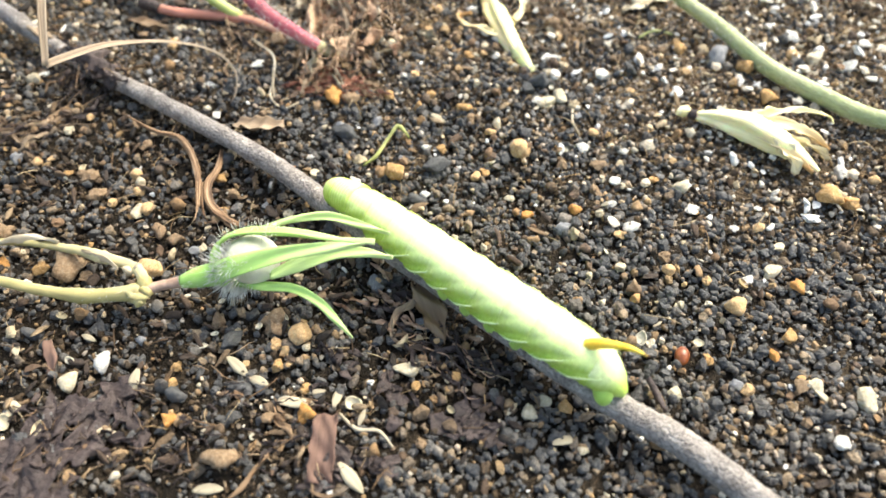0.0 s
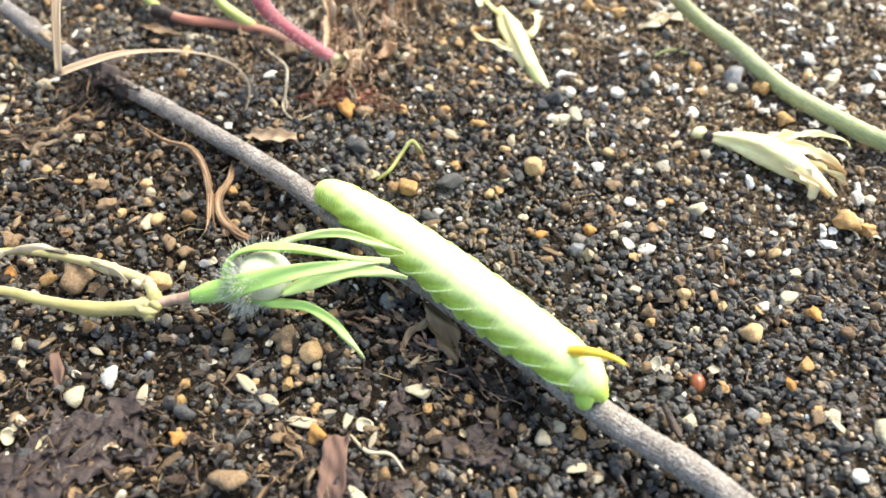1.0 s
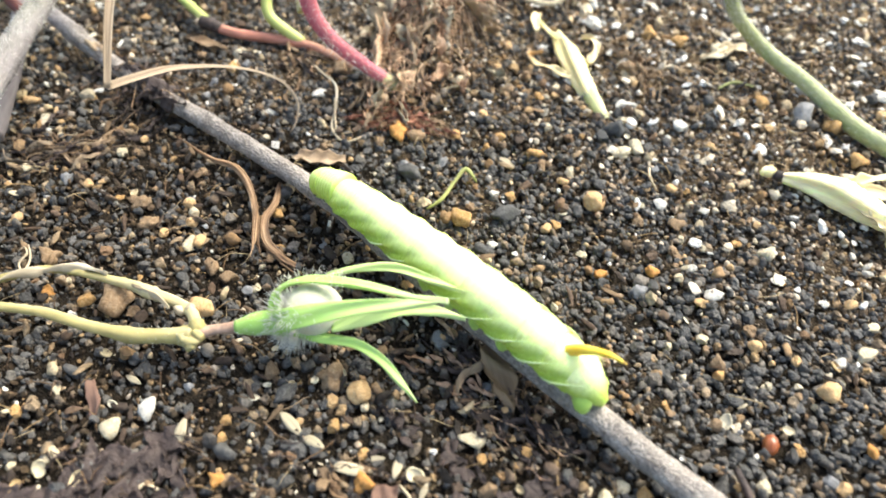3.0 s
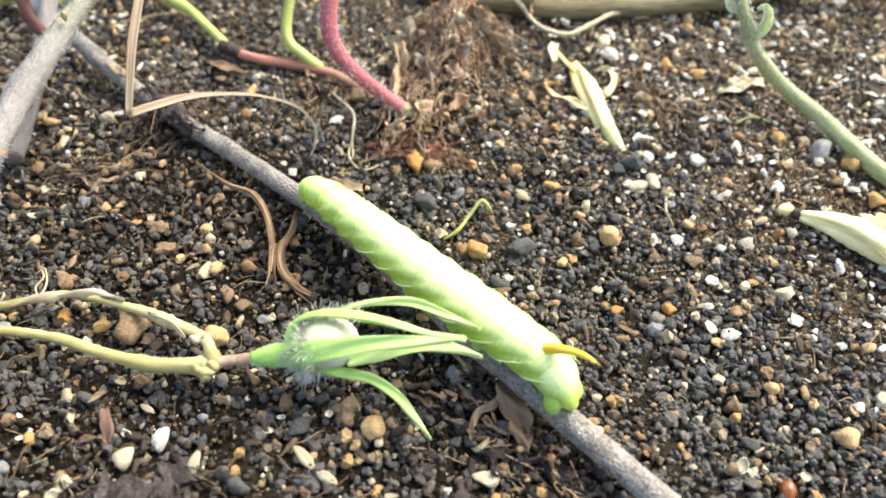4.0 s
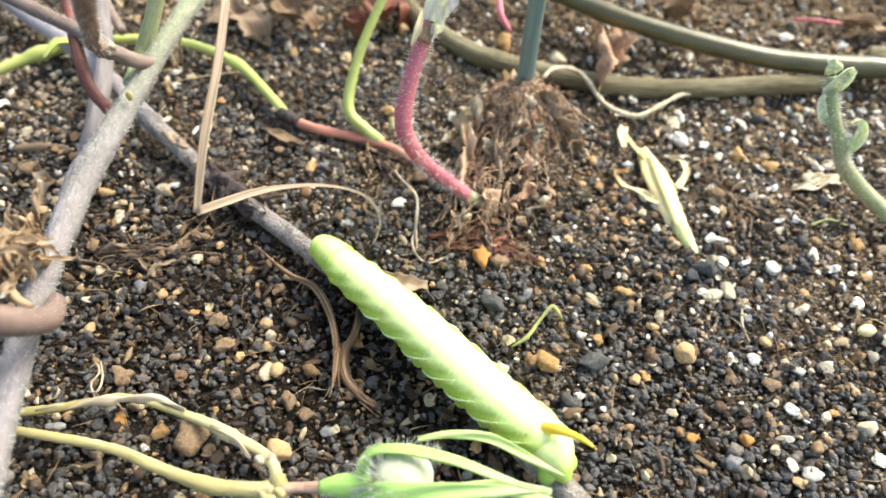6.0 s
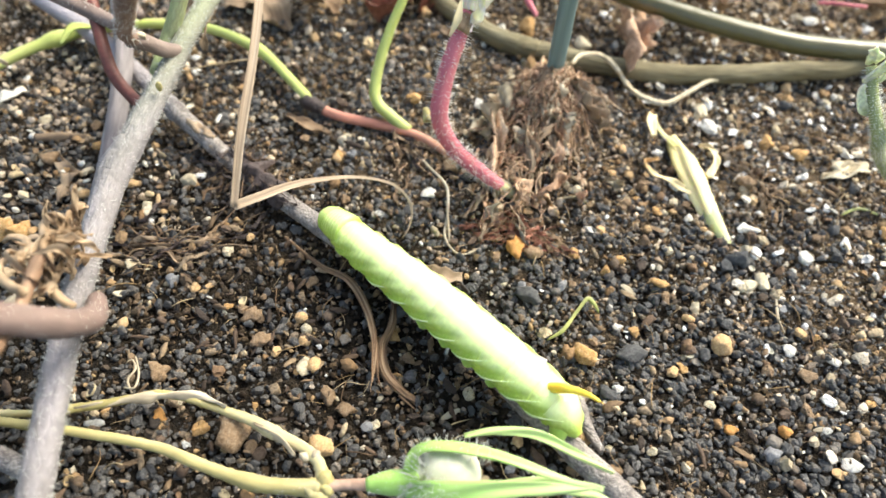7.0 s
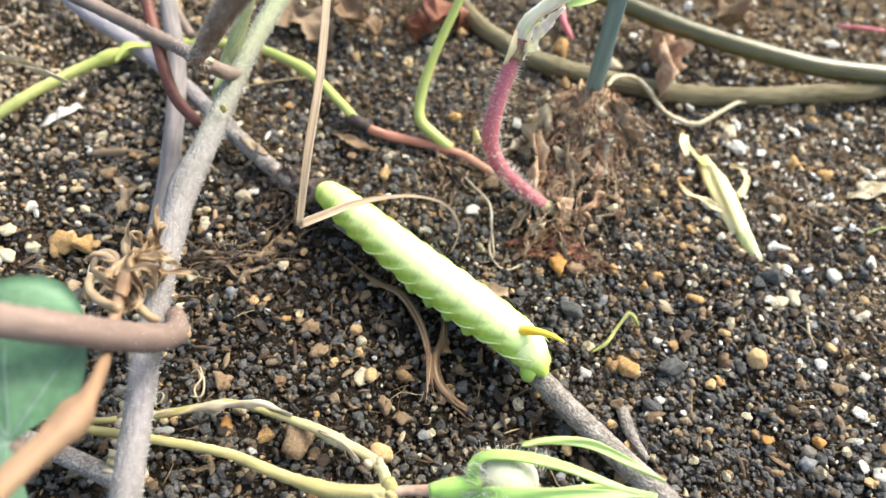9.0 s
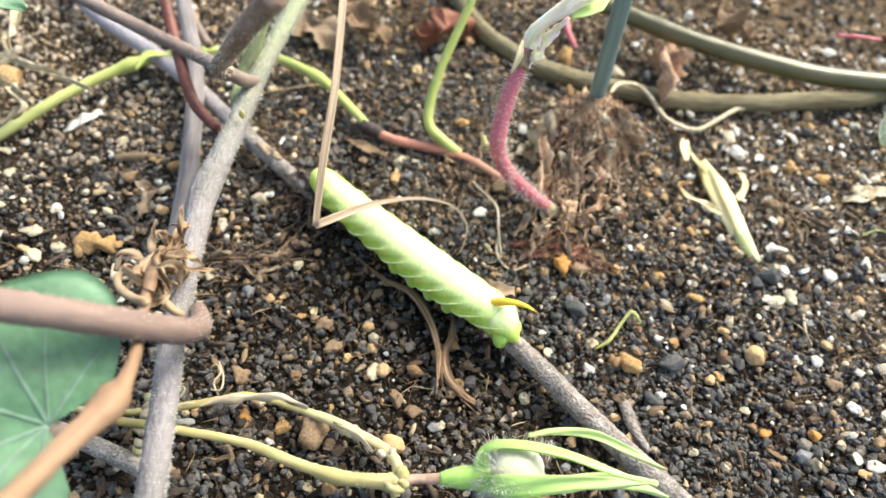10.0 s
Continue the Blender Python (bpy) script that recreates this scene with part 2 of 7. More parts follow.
DRY_PALE = shades("dry_grey_brown_leaf", [(0.19, 0.13, 0.08), (0.28, 0.2, 0.13), (0.38, 0.3, 0.21)], 0.8, 200, 0.7, 1000, depth=0.0005, along=0.12)
DRY_DARK = shades("rotted_leaf", [(0.0299, 0.0203, 0.0189), (0.0547, 0.0388, 0.035), (0.0848, 0.0606, 0.0542)], 0.65, 180, 0.8, 900, depth=0.0008)
DRY_RED = shades("rust_leaf", [(0.13, 0.042, 0.024), (0.23, 0.085, 0.05), (0.32, 0.14, 0.085)], 0.6, 150, 0.6, 800, depth=0.0006)
DRY_ORANGE = shades("tan_stalk", [(0.246, 0.14, 0.0808), (0.306, 0.187, 0.115), (0.357, 0.238, 0.153)], 0.7, 150, 0.4, 700, along=0.12)
STALK = shades("dry_stalk", [(0.0784, 0.042, 0.0229), (0.269, 0.155, 0.081), (0.56, 0.39, 0.238)], 0.6, 2600, 0.8, 5000, depth=0.0005, along=0.02)
BARK_CHIP = shades("bark_chip", [(0.1, 0.055, 0.04), (0.17, 0.1, 0.075), (0.23, 0.15, 0.11)], 0.8, 200, 0.9, 700, depth=0.0006, along=0.12)
STAKE = shades("green_plastic", [(0.15, 0.215, 0.2), (0.2, 0.27, 0.25)], 0.45, 150, 0.5, 700, gloss=0.5, along=0.05)
ROOTS = shades("matted_roots", [(0.451, 0.286, 0.178), (0.61, 0.435, 0.287), (0.771, 0.603, 0.42)], 0.85, 250, 0.8, 1200, depth=0.0006)
ROOTS_DARK = shades("dark_roots", [(0.284, 0.169, 0.106), (0.448, 0.282, 0.181), (0.598, 0.404, 0.273)], 0.85, 250, 0.8, 1200, depth=0.0006)
SEPAL = shades("green_sepal", [(0.284, 0.517, 0.109), (0.361, 0.592, 0.148), (0.447, 0.649, 0.211)], 0.72, 160, 0.5, 1300, under=0.2, along=0.1, gloss=0.2, vary=(0.86, 1.1), fade=((0.56, 0.67, 0.32), 1.2, 3.4))
SEPAL_TIP = shades("pale_sepal", [(0.405, 0.57, 0.192), (0.546, 0.665, 0.304)], 0.72, 150, 0.5, 1300, under=0.2, along=0.1, gloss=0.2, vary=(0.86, 1.1), fade=((0.6, 0.68, 0.32), 1.4, 2.8))
POD = shades("cream_pod", [(0.56, 0.56, 0.381), (0.739, 0.728, 0.56), (0.806, 0.806, 0.672)], 0.35, 130, 0.15, 600, under=0.2, gloss=0.5, vary=(0.92, 1.07))
HAIR = shades("white_hair", [(0.66, 0.65, 0.58), (0.8, 0.79, 0.73)], 0.5, 300, 0, 900)
LEAF = shades("leaf_green", [(0.074, 0.167, 0.0925), (0.0999, 0.211, 0.118), (0.133, 0.248, 0.148)], 0.5, 140, 0.7, 600, gloss=0.4, under=0.05, vary=(0.85, 1.18))
VEIN = shades("leaf_vein", [(0.15, 0.25, 0.19), (0.2, 0.31, 0.24)], 0.5, 200, 0.1, 600)
HORN = shades("yellow_horn", [(0.93, 0.56, 0.04), (0.97, 0.72, 0.1)], 0.4, 250, 0.3, 1800, gloss=0.5, under=0.3, vary=(0.92, 1.07))
HORN_TIP = shades("dark_horn_tip", [(0.2, 0.09, 0.04), (0.3, 0.14, 0.06)], 0.5, 300, 0.2, 1500)
# Paling with height paints the overexposed light along its back into both skins.
SKIN = shades("caterpillar_skin_lit_top", [(0.42, 0.62, 0.08), (0.5, 0.68, 0.11), (0.57, 0.72, 0.16)], 0.42, 180, 0.3, 1400, depth=0.0003, under=0.25, gloss=0.5, back=((0.84, 0.93, 0.45), 0.13, 0.46), vary=(0.92, 1.07))
SKIN_TAIL = shades("tail_skin_lit_top", [(0.42, 0.62, 0.08), (0.5, 0.68, 0.11), (0.57, 0.72, 0.16)], 0.42, 180, 0.3, 1400, depth=0.0003, under=0.25, gloss=0.5, back=((0.84, 0.93, 0.45), -0.1, 0.3), vary=(0.92, 1.07))
ROSE_TAN = shades("rosy_tan_stalk", [(0.38, 0.24, 0.17), (0.5, 0.34, 0.25)], 0.55, 200, 0.3, 900)
STRIPE = shades("cream_stripe", [(0.63, 0.806, 0.324), (0.702, 0.835, 0.45)], 0.5, 200, 0.1, 900, under=0.2, vary=(0.92, 1.07))
SPIRACLE = shades("spiracle_dark", [(0.1, 0.08, 0.05), (0.16, 0.12, 0.07)], 0.5, 200, 0.1, 900)
LEG = shades("leg_green", [(0.42, 0.64, 0.12), (0.5, 0.7, 0.18)], 0.5, 200, 0.2, 1000, under=0.25, vary=(0.92, 1.07))


# ---- shapes ----
class Shape:
    """Corners and faces in centimetres, gathered piece by piece; each face keeps the number of its material."""

    def __init__(self):
        self.corners, self.faces, self.slots, self.count, self.runs = [], [], [], 0, []

    def add(self, corners, faces, slot=0, runs=None):
        """runs: for each corner, its place across and along a stem or leaf, for grain that follows it."""
        self.runs.append(np.asarray(corners if runs is None else runs, float))
        self.faces += [tuple(n + self.count for n in face) for face in faces]
        self.slots += [slot] * len(faces)
        self.corners.append(np.asarray(corners, float))
        self.count += len(corners)
        return self


def finish(name, shape, materials, parent=None, label="", origin=None, smooth=True):
    """Links a Shape as one mesh object, at the given place or in its parent's space."""
    materials = materials if isinstance(materials, (list, tuple)) else [materials]
    corners = np.concatenate(shape.corners)
    origin = np.zeros(3) if origin is None else np.asarray(origin, float)
    mesh = bpy.data.meshes.new(name)
    mesh.from_pydata(((corners - origin) * CM).tolist(), [], shape.faces)
    for m in materials:
        mesh.materials.append(m)
    if any(shape.slots):
        mesh.polygons.foreach_set("material_index", shape.slots)
    mesh.polygons.foreach_set("use_smooth", [smooth] * len(mesh.polygons))
    mesh.attributes.new("grain_run", "FLOAT_VECTOR", "POINT").data.foreach_set("vector", (np.concatenate(shape.runs) * CM).ravel())
    mesh.update()
    ob = new(name, mesh)
    if parent is None:
        ob.location = Vector(origin) * CM
    else:
        ob.parent = parent
        ob.location = Vector(origin) * CM - (parent.location if parent.parent is None else Vector((0, 0, 0)))
    return tagged(ob, label)


def thing(name, place, label, category, group=""):
    """An Empty at a thing's base, which its parts hang from."""
    ob = new(name)
    ob.empty_display_size = 0.005
    ob.location = Vector(place) * CM
    return tagged(ob, label, category, group)


def part(name, shape, materials, parent, label="", smooth=True):
    """One mesh under a thing, or under a part of it, given in world centimetres."""
    top = parent.parent or parent
    ob = finish(name, shape, materials, None, label, np.array(top.location) / CM, smooth)
    ob.parent = parent
    ob.location = (0, 0, 0)
    return ob


def glide(points, step=0.12):
    """A smooth line through the points, in even steps."""
    p = np.asarray(points, float)
    p = np.vstack([2 * p[0] - p[1], p, 2 * p[-1] - p[-2]])
    out = []
    for a, b, c, d in zip(p, p[1:], p[2:], p[3:]):
        n = max(2, int(np.linalg.norm(c[:3] - b[:3]) / step))
        u = (np.arange(n) / n)[:, None]
        out.append(0.5 * (2 * b + (c - a) * u + (2 * a - 5 * b + 4 * c - d) * u**2 + (3 * b - a - 3 * c + d) * u**3))
    return np.vstack(out + [p[-2][None]])


def frames_along(line):
    """Two directions across the line at each of its points, with no sudden twist."""
    way = np.gradient(line, axis=0)
    way /= np.linalg.norm(way, axis=1)[:, None] + 1e-9
    side = np.cross(way[0], (0, 0, 1) if abs(way[0][2]) < 0.9 else (1, 0, 0))
    sides = []
    for w in way:
        side = side - w * (side @ w)
        side = side / (np.linalg.norm(side) + 1e-9)
        sides.append(side)
    sides = np.array(sides)
    return way, sides, np.cross(sides, way)


def tube(points, radii, around=10, step=0.12, rough=0.0, seed=0, slot=0, shape=None, knots=(), pleat=None):
    """A round stem through the points. Radii run along it; rough: unevenness as a part of the radius; knots: swellings at (place 0..1, part);
    pleat: how many lengthwise folds, how deep, and their twist."""
    shape = shape or Shape()
    line = glide(points, step)
    n = len(line)
    r = np.interp(np.linspace(0, 1, n), np.linspace(0, 1, len(np.atleast_1d(radii))), np.atleast_1d(radii))
    u = np.linspace(0, 1, n)
    length = np.linalg.norm(np.diff(line, axis=0), axis=1).sum()
    for place, much in knots:
        r = r * (1 + much * np.exp(-(((u - place) * length / 0.28) ** 2)))
    _, a, b = frames_along(line)
    angle = np.linspace(0, 2 * np.pi, around, endpoint=False)
    rng = np.random.RandomState(seed)
    uneven = np.ones((n, around))
    if rough:
        waves = sum(np.sin(k * angle[None] + rng.rand() * 6 + (rng.rand() * 5 + 0.5) * u[:, None] * length) for k in (1, 2, 3, 4))
        uneven += rough * (0.35 * waves + 0.6 * rng.randn(n, around))
    if pleat:
        uneven += pleat[1] * np.cos(pleat[0] * angle[None] + pleat[2] * u[:, None]) * (0.6 + 0.4 * np.sin(2 * angle[None] + 3 * u[:, None]))
    ring = (np.cos(angle)[None, :, None] * a[:, None] + np.sin(angle)[None, :, None] * b[:, None]) * (r[:, None] * uneven)[..., None] + line[:, None]
    corners = np.vstack([ring.reshape(-1, 3), line[:1], line[-1:]])
    far = np.concatenate([[0], np.cumsum(np.linalg.norm(np.diff(line, axis=0), axis=1))])
    flat = np.stack([r[:, None] * np.cos(angle)[None], r[:, None] * np.sin(angle)[None], far[:, None] + 0 * angle[None]], -1) + (seed % 7, seed % 5, 0)
    runs = np.vstack([flat.reshape(-1, 3), (seed % 7, seed % 5, 0), (seed % 7, seed % 5, far[-1])])
    faces = [(i * around + j, i * around + (j + 1) % around, (i + 1) * around + (j + 1) % around, (i + 1) * around + j) for i in range(n - 1) for j in range(around)]
    faces += [(n * around, (j + 1) % around, j) for j in range(around)]
    faces += [(n * around + 1, (n - 1) * around + j, (n - 1) * around + (j + 1) % around) for j in range(around)]
    return shape.add(corners, faces, slot, runs)


def blade(points, widths, thick=0.03, up=(0, 0, 1), fold=0.25, step=0.12, across=6, ripple=0.0, seed=0, slot=0, shape=None, ragged=0.0):
    """A leafy strip with thickness through the points: widths run along it, fold lifts its two edges, ripple crumples it."""
    shape = shape or Shape()
    line = glide(points, step)
    n = len(line)
    w = np.interp(np.linspace(0, 1, n), np.linspace(0, 1, len(widths)), widths)
    way = np.gradient(line, axis=0)
    way /= np.linalg.norm(way, axis=1)[:, None] + 1e-9
    up = np.asarray(up, float)
    side = np.cross(way, up)
    side /= np.linalg.norm(side, axis=1)[:, None] + 1e-9
    top = np.cross(side, way)
    v = np.linspace(-1, 1, across + 1)
    rng = np.random.RandomState(seed)
    lift = fold * w[:, None] * v[None] ** 2
    if ripple:
        u = np.linspace(0, 1, n)[:, None]
        for _ in range(4):
            lift = lift + ripple * rng.randn() * np.sin(u * rng.uniform(4, 22) + v[None] * rng.uniform(1, 5) + rng.rand() * 6)
    spread = w[:, None] * v[None] / 2
    if ragged:
        tear = np.array([np.convolve(rng.randn(n + 4), np.ones(3) / 3, "same")[2:-2] for _ in range(2)]).clip(-1.2, 1.2)
        spread = spread * np.where(v[None] < 0, 1 + ragged * tear[0][:, None], 1 + ragged * tear[1][:, None])
    base = line[:, None] + side[:, None] * spread[..., None] + top[:, None] * lift[..., None]
    t = (thick / 2 * (1.02 - np.abs(v) ** 3 * 0.7))[None, :, None] * top[:, None]
    k = across + 1
    corners = np.vstack([(base + t).reshape(-1, 3), (base - t).reshape(-1, 3)])
    far = np.concatenate([[0], np.cumsum(np.linalg.norm(np.diff(line, axis=0), axis=1))])
    flat = np.stack([spread, 0 * spread + seed % 5, far[:, None] + 0 * spread], -1).reshape(-1, 3)
    m = n * k
    faces = []
    for i in range(n - 1):
        for j in range(across):
            a, b, c, d = i * k + j, i * k + j + 1, (i + 1) * k + j + 1, (i + 1) * k + j
            faces += [(a, b, c, d), (m + d, m + c, m + b, m + a)]
        for j, f in ((0, 1), (across, -1)):
            a, b = i * k + j, (i + 1) * k + j
            faces.append((a, b, m + b, m + a)[::f])
    for i, f in ((0, -1), (n - 1, 1)):
        for j in range(across):
            a, b = i * k + j, i * k + j + 1
            faces.append((a, b, m + b, m + a)[::f])
    return shape.add(corners, faces, slot, np.vstack([flat, flat + (0, 0.05, 0)]))


def ball(level):
    bm = bmesh.new()
    bmesh.ops.create_icosphere(bm, subdivisions=level, radius=1.0)
    corners = np.array([v.co[:] for v in bm.verts])
    faces = np.array([[v.index for v in f.verts] for f in bm.faces])
    bm.free()
    return corners, faces


BALLS = {level: ball(level) for level in (1, 2, 3)}


def lump(level, seed, squash=(1, 1, 1), rough=0.2, facets=0):
    """A stone: an uneven ball, with some flat broken faces."""
    rng = np.random.RandomState(seed)
    c, f = BALLS[level]
    c = c.copy()
    out = np.ones(len(c))
    for k in range(7):
        d = rng.randn(3)
        out += rough * 0.3 * np.sin((c @ d) * rng.uniform(1.2, 3.2) + rng.rand() * 6)
    out += rough * 0.2 * rng.randn(len(c))
    c *= out[:, None]
    for _ in range(facets):
        d = rng.randn(3)
        d /= np.linalg.norm(d)
        over = c @ d - rng.uniform(0.45, 0.82)
        c -= np.maximum(over, 0)[:, None] * d * 0.9
    return c * np.asarray(squash), f


def turned(rng):
    q = rng.randn(4)
    w, x, y, z = q / np.linalg.norm(q)
    return np.array([[1 - 2 * (y * y + z * z), 2 * (x * y - z * w), 2 * (x * z + y * w)], [2 * (x * y + z * w), 1 - 2 * (x * x + z * z), 2 * (y * z - x * w)],
                     [2 * (x * z - y * w), 2 * (y * z + x * w), 1 - 2 * (x * x + y * y)]])


def hairs(shape, points, radii, count, length, seed, thick=0.006, lean=0.3, slot=0, stretch=(0.0, 1.0)):
    """Fine hairs that stand off a stem."""
    rng = np.random.RandomState(seed)
    line = glide(points, 0.05)
    way, a, b = frames_along(line)
    r = np.interp(np.linspace(0, 1, len(line)), np.linspace(0, 1, len(np.atleast_1d(radii))), np.atleast_1d(radii))
    for _ in range(count):
        i = int(rng.uniform(*stretch) * (len(line) - 1))
        angle = rng.rand() * 2 * np.pi
        out = np.cos(angle) * a[i] + np.sin(angle) * b[i]
        foot = line[i] + out * r[i] * 0.9
        tip = foot + (out + lean * rng.randn(3)) * length * rng.uniform(0.5, 1.2)
        quill(shape, foot, tip, thick, slot)
    return shape


def quill(shape, foot, tip, thick, slot=0):
    d = tip - foot
    s = np.cross(d, (0.3, 0.5, 0.81))
    s /= np.linalg.norm(s) + 1e-9
    q = np.cross(d / (np.linalg.norm(d) + 1e-9), s)
    base = [foot + thick * (math.cos(k) * s + math.sin(k) * q) for k in (0, 2.1, 4.2)]
    shape.add([*base, tip], [(0, 1, 3), (1, 2, 3), (2, 0, 3), (2, 1, 0)], slot)


# ---- ground ----
def smooth_step(v, low, high):
    v = min(1.0, max(0.0, (v - low) / (high - low)))
    return v * v * (3 - 2 * v)


def ground_height(x, y):
    """The soil's height in centimetres: it rises a little to the back, with a mound of roots at the stake."""
    z = 0.0 + 0.3 * smooth_step(y, 0.0, 5.0) + 0.25 * smooth_step(y, 7.0, 12.0)
    z += 0.12 * math.exp(-((x - 0.5) ** 2 + (y + 3.0) ** 2) / 6.0)
    z += 1.35 * math.exp(-((x - 0.1) ** 2 / 1.3 + (y - 8.3) ** 2 / 1.6)) + 0.45 * math.exp(-((x + 0.4) ** 2 / 1.2 + (y - 6.4) ** 2 / 1.5))
    z += 0.06 * math.sin(1.1 * x + 0.7) * math.sin(0.9 * y + 1.3) + 0.04 * math.sin(2.3 * x + 1.9 * y)
    return z



def build_ground():
    xs = np.concatenate([[-3000, -800, -200, -80, -40, -26], np.arange(-20, 20.01, 0.16), [26, 40, 80, 200, 800, 3000]])
    ys = np.concatenate([[-3000, -800, -200, -80, -40, -20], np.arange(-10, 24.01, 0.16), [30, 40, 80, 200, 800, 3000]])
    rng = np.random.RandomState(3)
    corners = np.array([(x, y, ground_height(x, y) + 0.05 * rng.randn() * (abs(x) < 20)) for x in xs for y in ys])
    k = len(ys)
    faces = [(i * k + j, (i + 1) * k + j, (i + 1) * k + j + 1, i * k + j + 1) for i in range(len(xs) - 1) for j in range(k - 1)]
    ob = finish("ground", Shape().add(corners, faces), SOIL)
    ob.data.attributes.new("dry_glare", "FLOAT", "POINT").data.foreach_set("value", [dust_glare(x, y) * (1 - 0.5 * humus_shade(x, y)) for x in xs for y in ys])
    return tagged(ob, "dark brown crumbly potting soil", "soil", kind="structure")


def patch(x, y, size, seed):
    """Slow unevenness over the ground, about -1 to 1."""
    return 1.6 * noise.noise(Vector((x / size, y / size, seed * 3.7)))


def clod(level, seed, squash=(1, 1, 1), rough=0.2, facets=0):
    """A crumbly grain: a stone with small lobes all over it."""
    rng = np.random.RandomState(seed + 900)
    c, f = lump(level, seed, (1, 1, 1), rough, facets)
    unit = c / np.linalg.norm(c, axis=1)[:, None]
    out = np.zeros(len(c))
    for _ in range(9):
        d = rng.randn(3)
        d /= np.linalg.norm(d)
        out += 0.3 * rough * np.maximum(0, (unit @ d - 0.72) / 0.28)
    return c * (0.92 + out)[:, None] * np.asarray(squash), f


def cup(seed):
    """A thin curled husk, open on one side."""
    rng = np.random.RandomState(seed)
    c, f = lump(3, seed, (1, 1, 1), 0.12)
    c = c.copy()
    over = c[:, 2] > -0.1
    c[over] = c[over] * (0.84, 0.84, -0.6)
    return c * (1, rng.uniform(0.5, 0.8), rng.uniform(0.4, 0.7)), f


def triangles(shape):
    """The corners and the triangles of a Shape."""
    return np.concatenate(shape.corners), np.array([(g[0], g[k], g[k + 1]) for g in shape.faces for k in range(1, len(g) - 1)])


def fibre(seed):
    """A short curved root hair."""
    rng = np.random.RandomState(seed)
    bend, rise = rng.uniform(-0.7, 0.7), rng.uniform(0, 0.3)
    return triangles(tube([(-1, 0, -0.05), (-0.35, 0.3 * bend, rise), (0.35, bend * 0.4, rise), (1, -0.4 * bend, 0)], [0.045, 0.04, 0.02], 3, 10.0))


def scatter(name, material, label, count, size, area, seed, level=1, rough=0.42, squash=0.8, lift=0.35, thin=None, kinds=40, form="clod", smooth=0.5, skew=1.6, category="soil"):
    """Loose grains strewn over a stretch of ground, as one mesh. form: clod, shard, chip, cup or fibre."""
    rng = np.random.RandomState(seed)
    if form == "chip":
        models = [lump(level, seed * 50 + k, (1, rng.uniform(0.22, 0.5), rng.uniform(0.12, 0.28)), rough, 4) for k in range(kinds)]
    elif form == "shard":
        models = [lump(level, seed * 50 + k, (1, rng.uniform(0.5, 0.95), rng.uniform(0.22, 0.5)), rough, 9) for k in range(kinds)]
    elif form == "cup":
        models = [cup(seed * 50 + k) for k in range(kinds)]
    elif form == "fibre":
        models = [fibre(seed * 50 + k) for k in range(kinds)]
    else:
        models = [clod(level, seed * 50 + k, (1, rng.uniform(0.65, 1), rng.uniform(squash * 0.6, 1)), rough, 3) for k in range(kinds)]
    corners, faces, total = [], [], 0
    for _ in range(count):
        x, y = rng.uniform(*area[:2]), rng.uniform(*area[2:])
        if rng.rand() > (thin(x, y) if thin else 1):
            continue
        r = size[0] * (size[1] / size[0]) ** (rng.rand() ** skew) / 2
        c, f = models[rng.randint(kinds)]
        way = turned(rng) if form == "clod" else np.array(Euler((rng.normal(0, 0.4), rng.normal(0, 0.35), rng.rand() * 6.28)).to_matrix())
        height = r if form == "clod" else min(r, 0.12)
        corners.append(c @ way.T * r + (x, y, ground_height(x, y) + 0.03 * (form != "clod") + height * (lift + 0.6 * rng.rand())))
        faces.append(f + total)
        total += len(c)
    corners, faces = np.concatenate(corners) * CM, np.concatenate(faces)
    mesh = bpy.data.meshes.new(name)
    mesh.vertices.add(len(corners))
    mesh.vertices.foreach_set("co", corners.ravel())
    mesh.loops.add(faces.size)
    mesh.loops.foreach_set("vertex_index", faces.ravel().astype(np.int32))
    mesh.polygons.add(len(faces))
    mesh.polygons.foreach_set("loop_start", np.arange(0, faces.size, 3, dtype=np.int32))
    mesh.polygons.foreach_set("use_smooth", np.repeat(rng.rand(len(faces) // len(models[0][1])) < smooth, len(models[0][1])))
    mesh.materials.append(material)
    mesh.update(calc_edges=True)
    mesh.validate()
    return tagged(new(name, mesh), label, category, kind="stuff")


def in_reach(x, y):
    """The stretch of soil that is strewn with coarse grains."""
    return 1.0 if (-12.3 - 0.56 * y if y > -3.3 else -7.0) < x < 11.2 + 0.36 * y else 0.0


def far_left(x, y):
    """Dry soil with dust behind the vine stems; haze is put into its paleness too."""
    return smooth_step(-x, 8.0, 12.0) * smooth_step(y, 4.0, 8.0)


def dust_glare(x, y):
    """How far the soil is dry, brown and fine, to the back and on the open side; lens glare is painted in with it."""
    v = (0.6 * smooth_step(y, 2.5, 8.0) + 0.3 * smooth_step(y, 1.2, 4.5)) * 0.9 * (1 - 0.5 * smooth_step(-x, 1.0, 4.0)) + 0.85 * smooth_step(x, 3.5, 8.5) * smooth_step(y, -2.5, 2.5)
    return min(1.0, max(0.0, v + 0.3 * patch(x, y, 2.2, 1)))


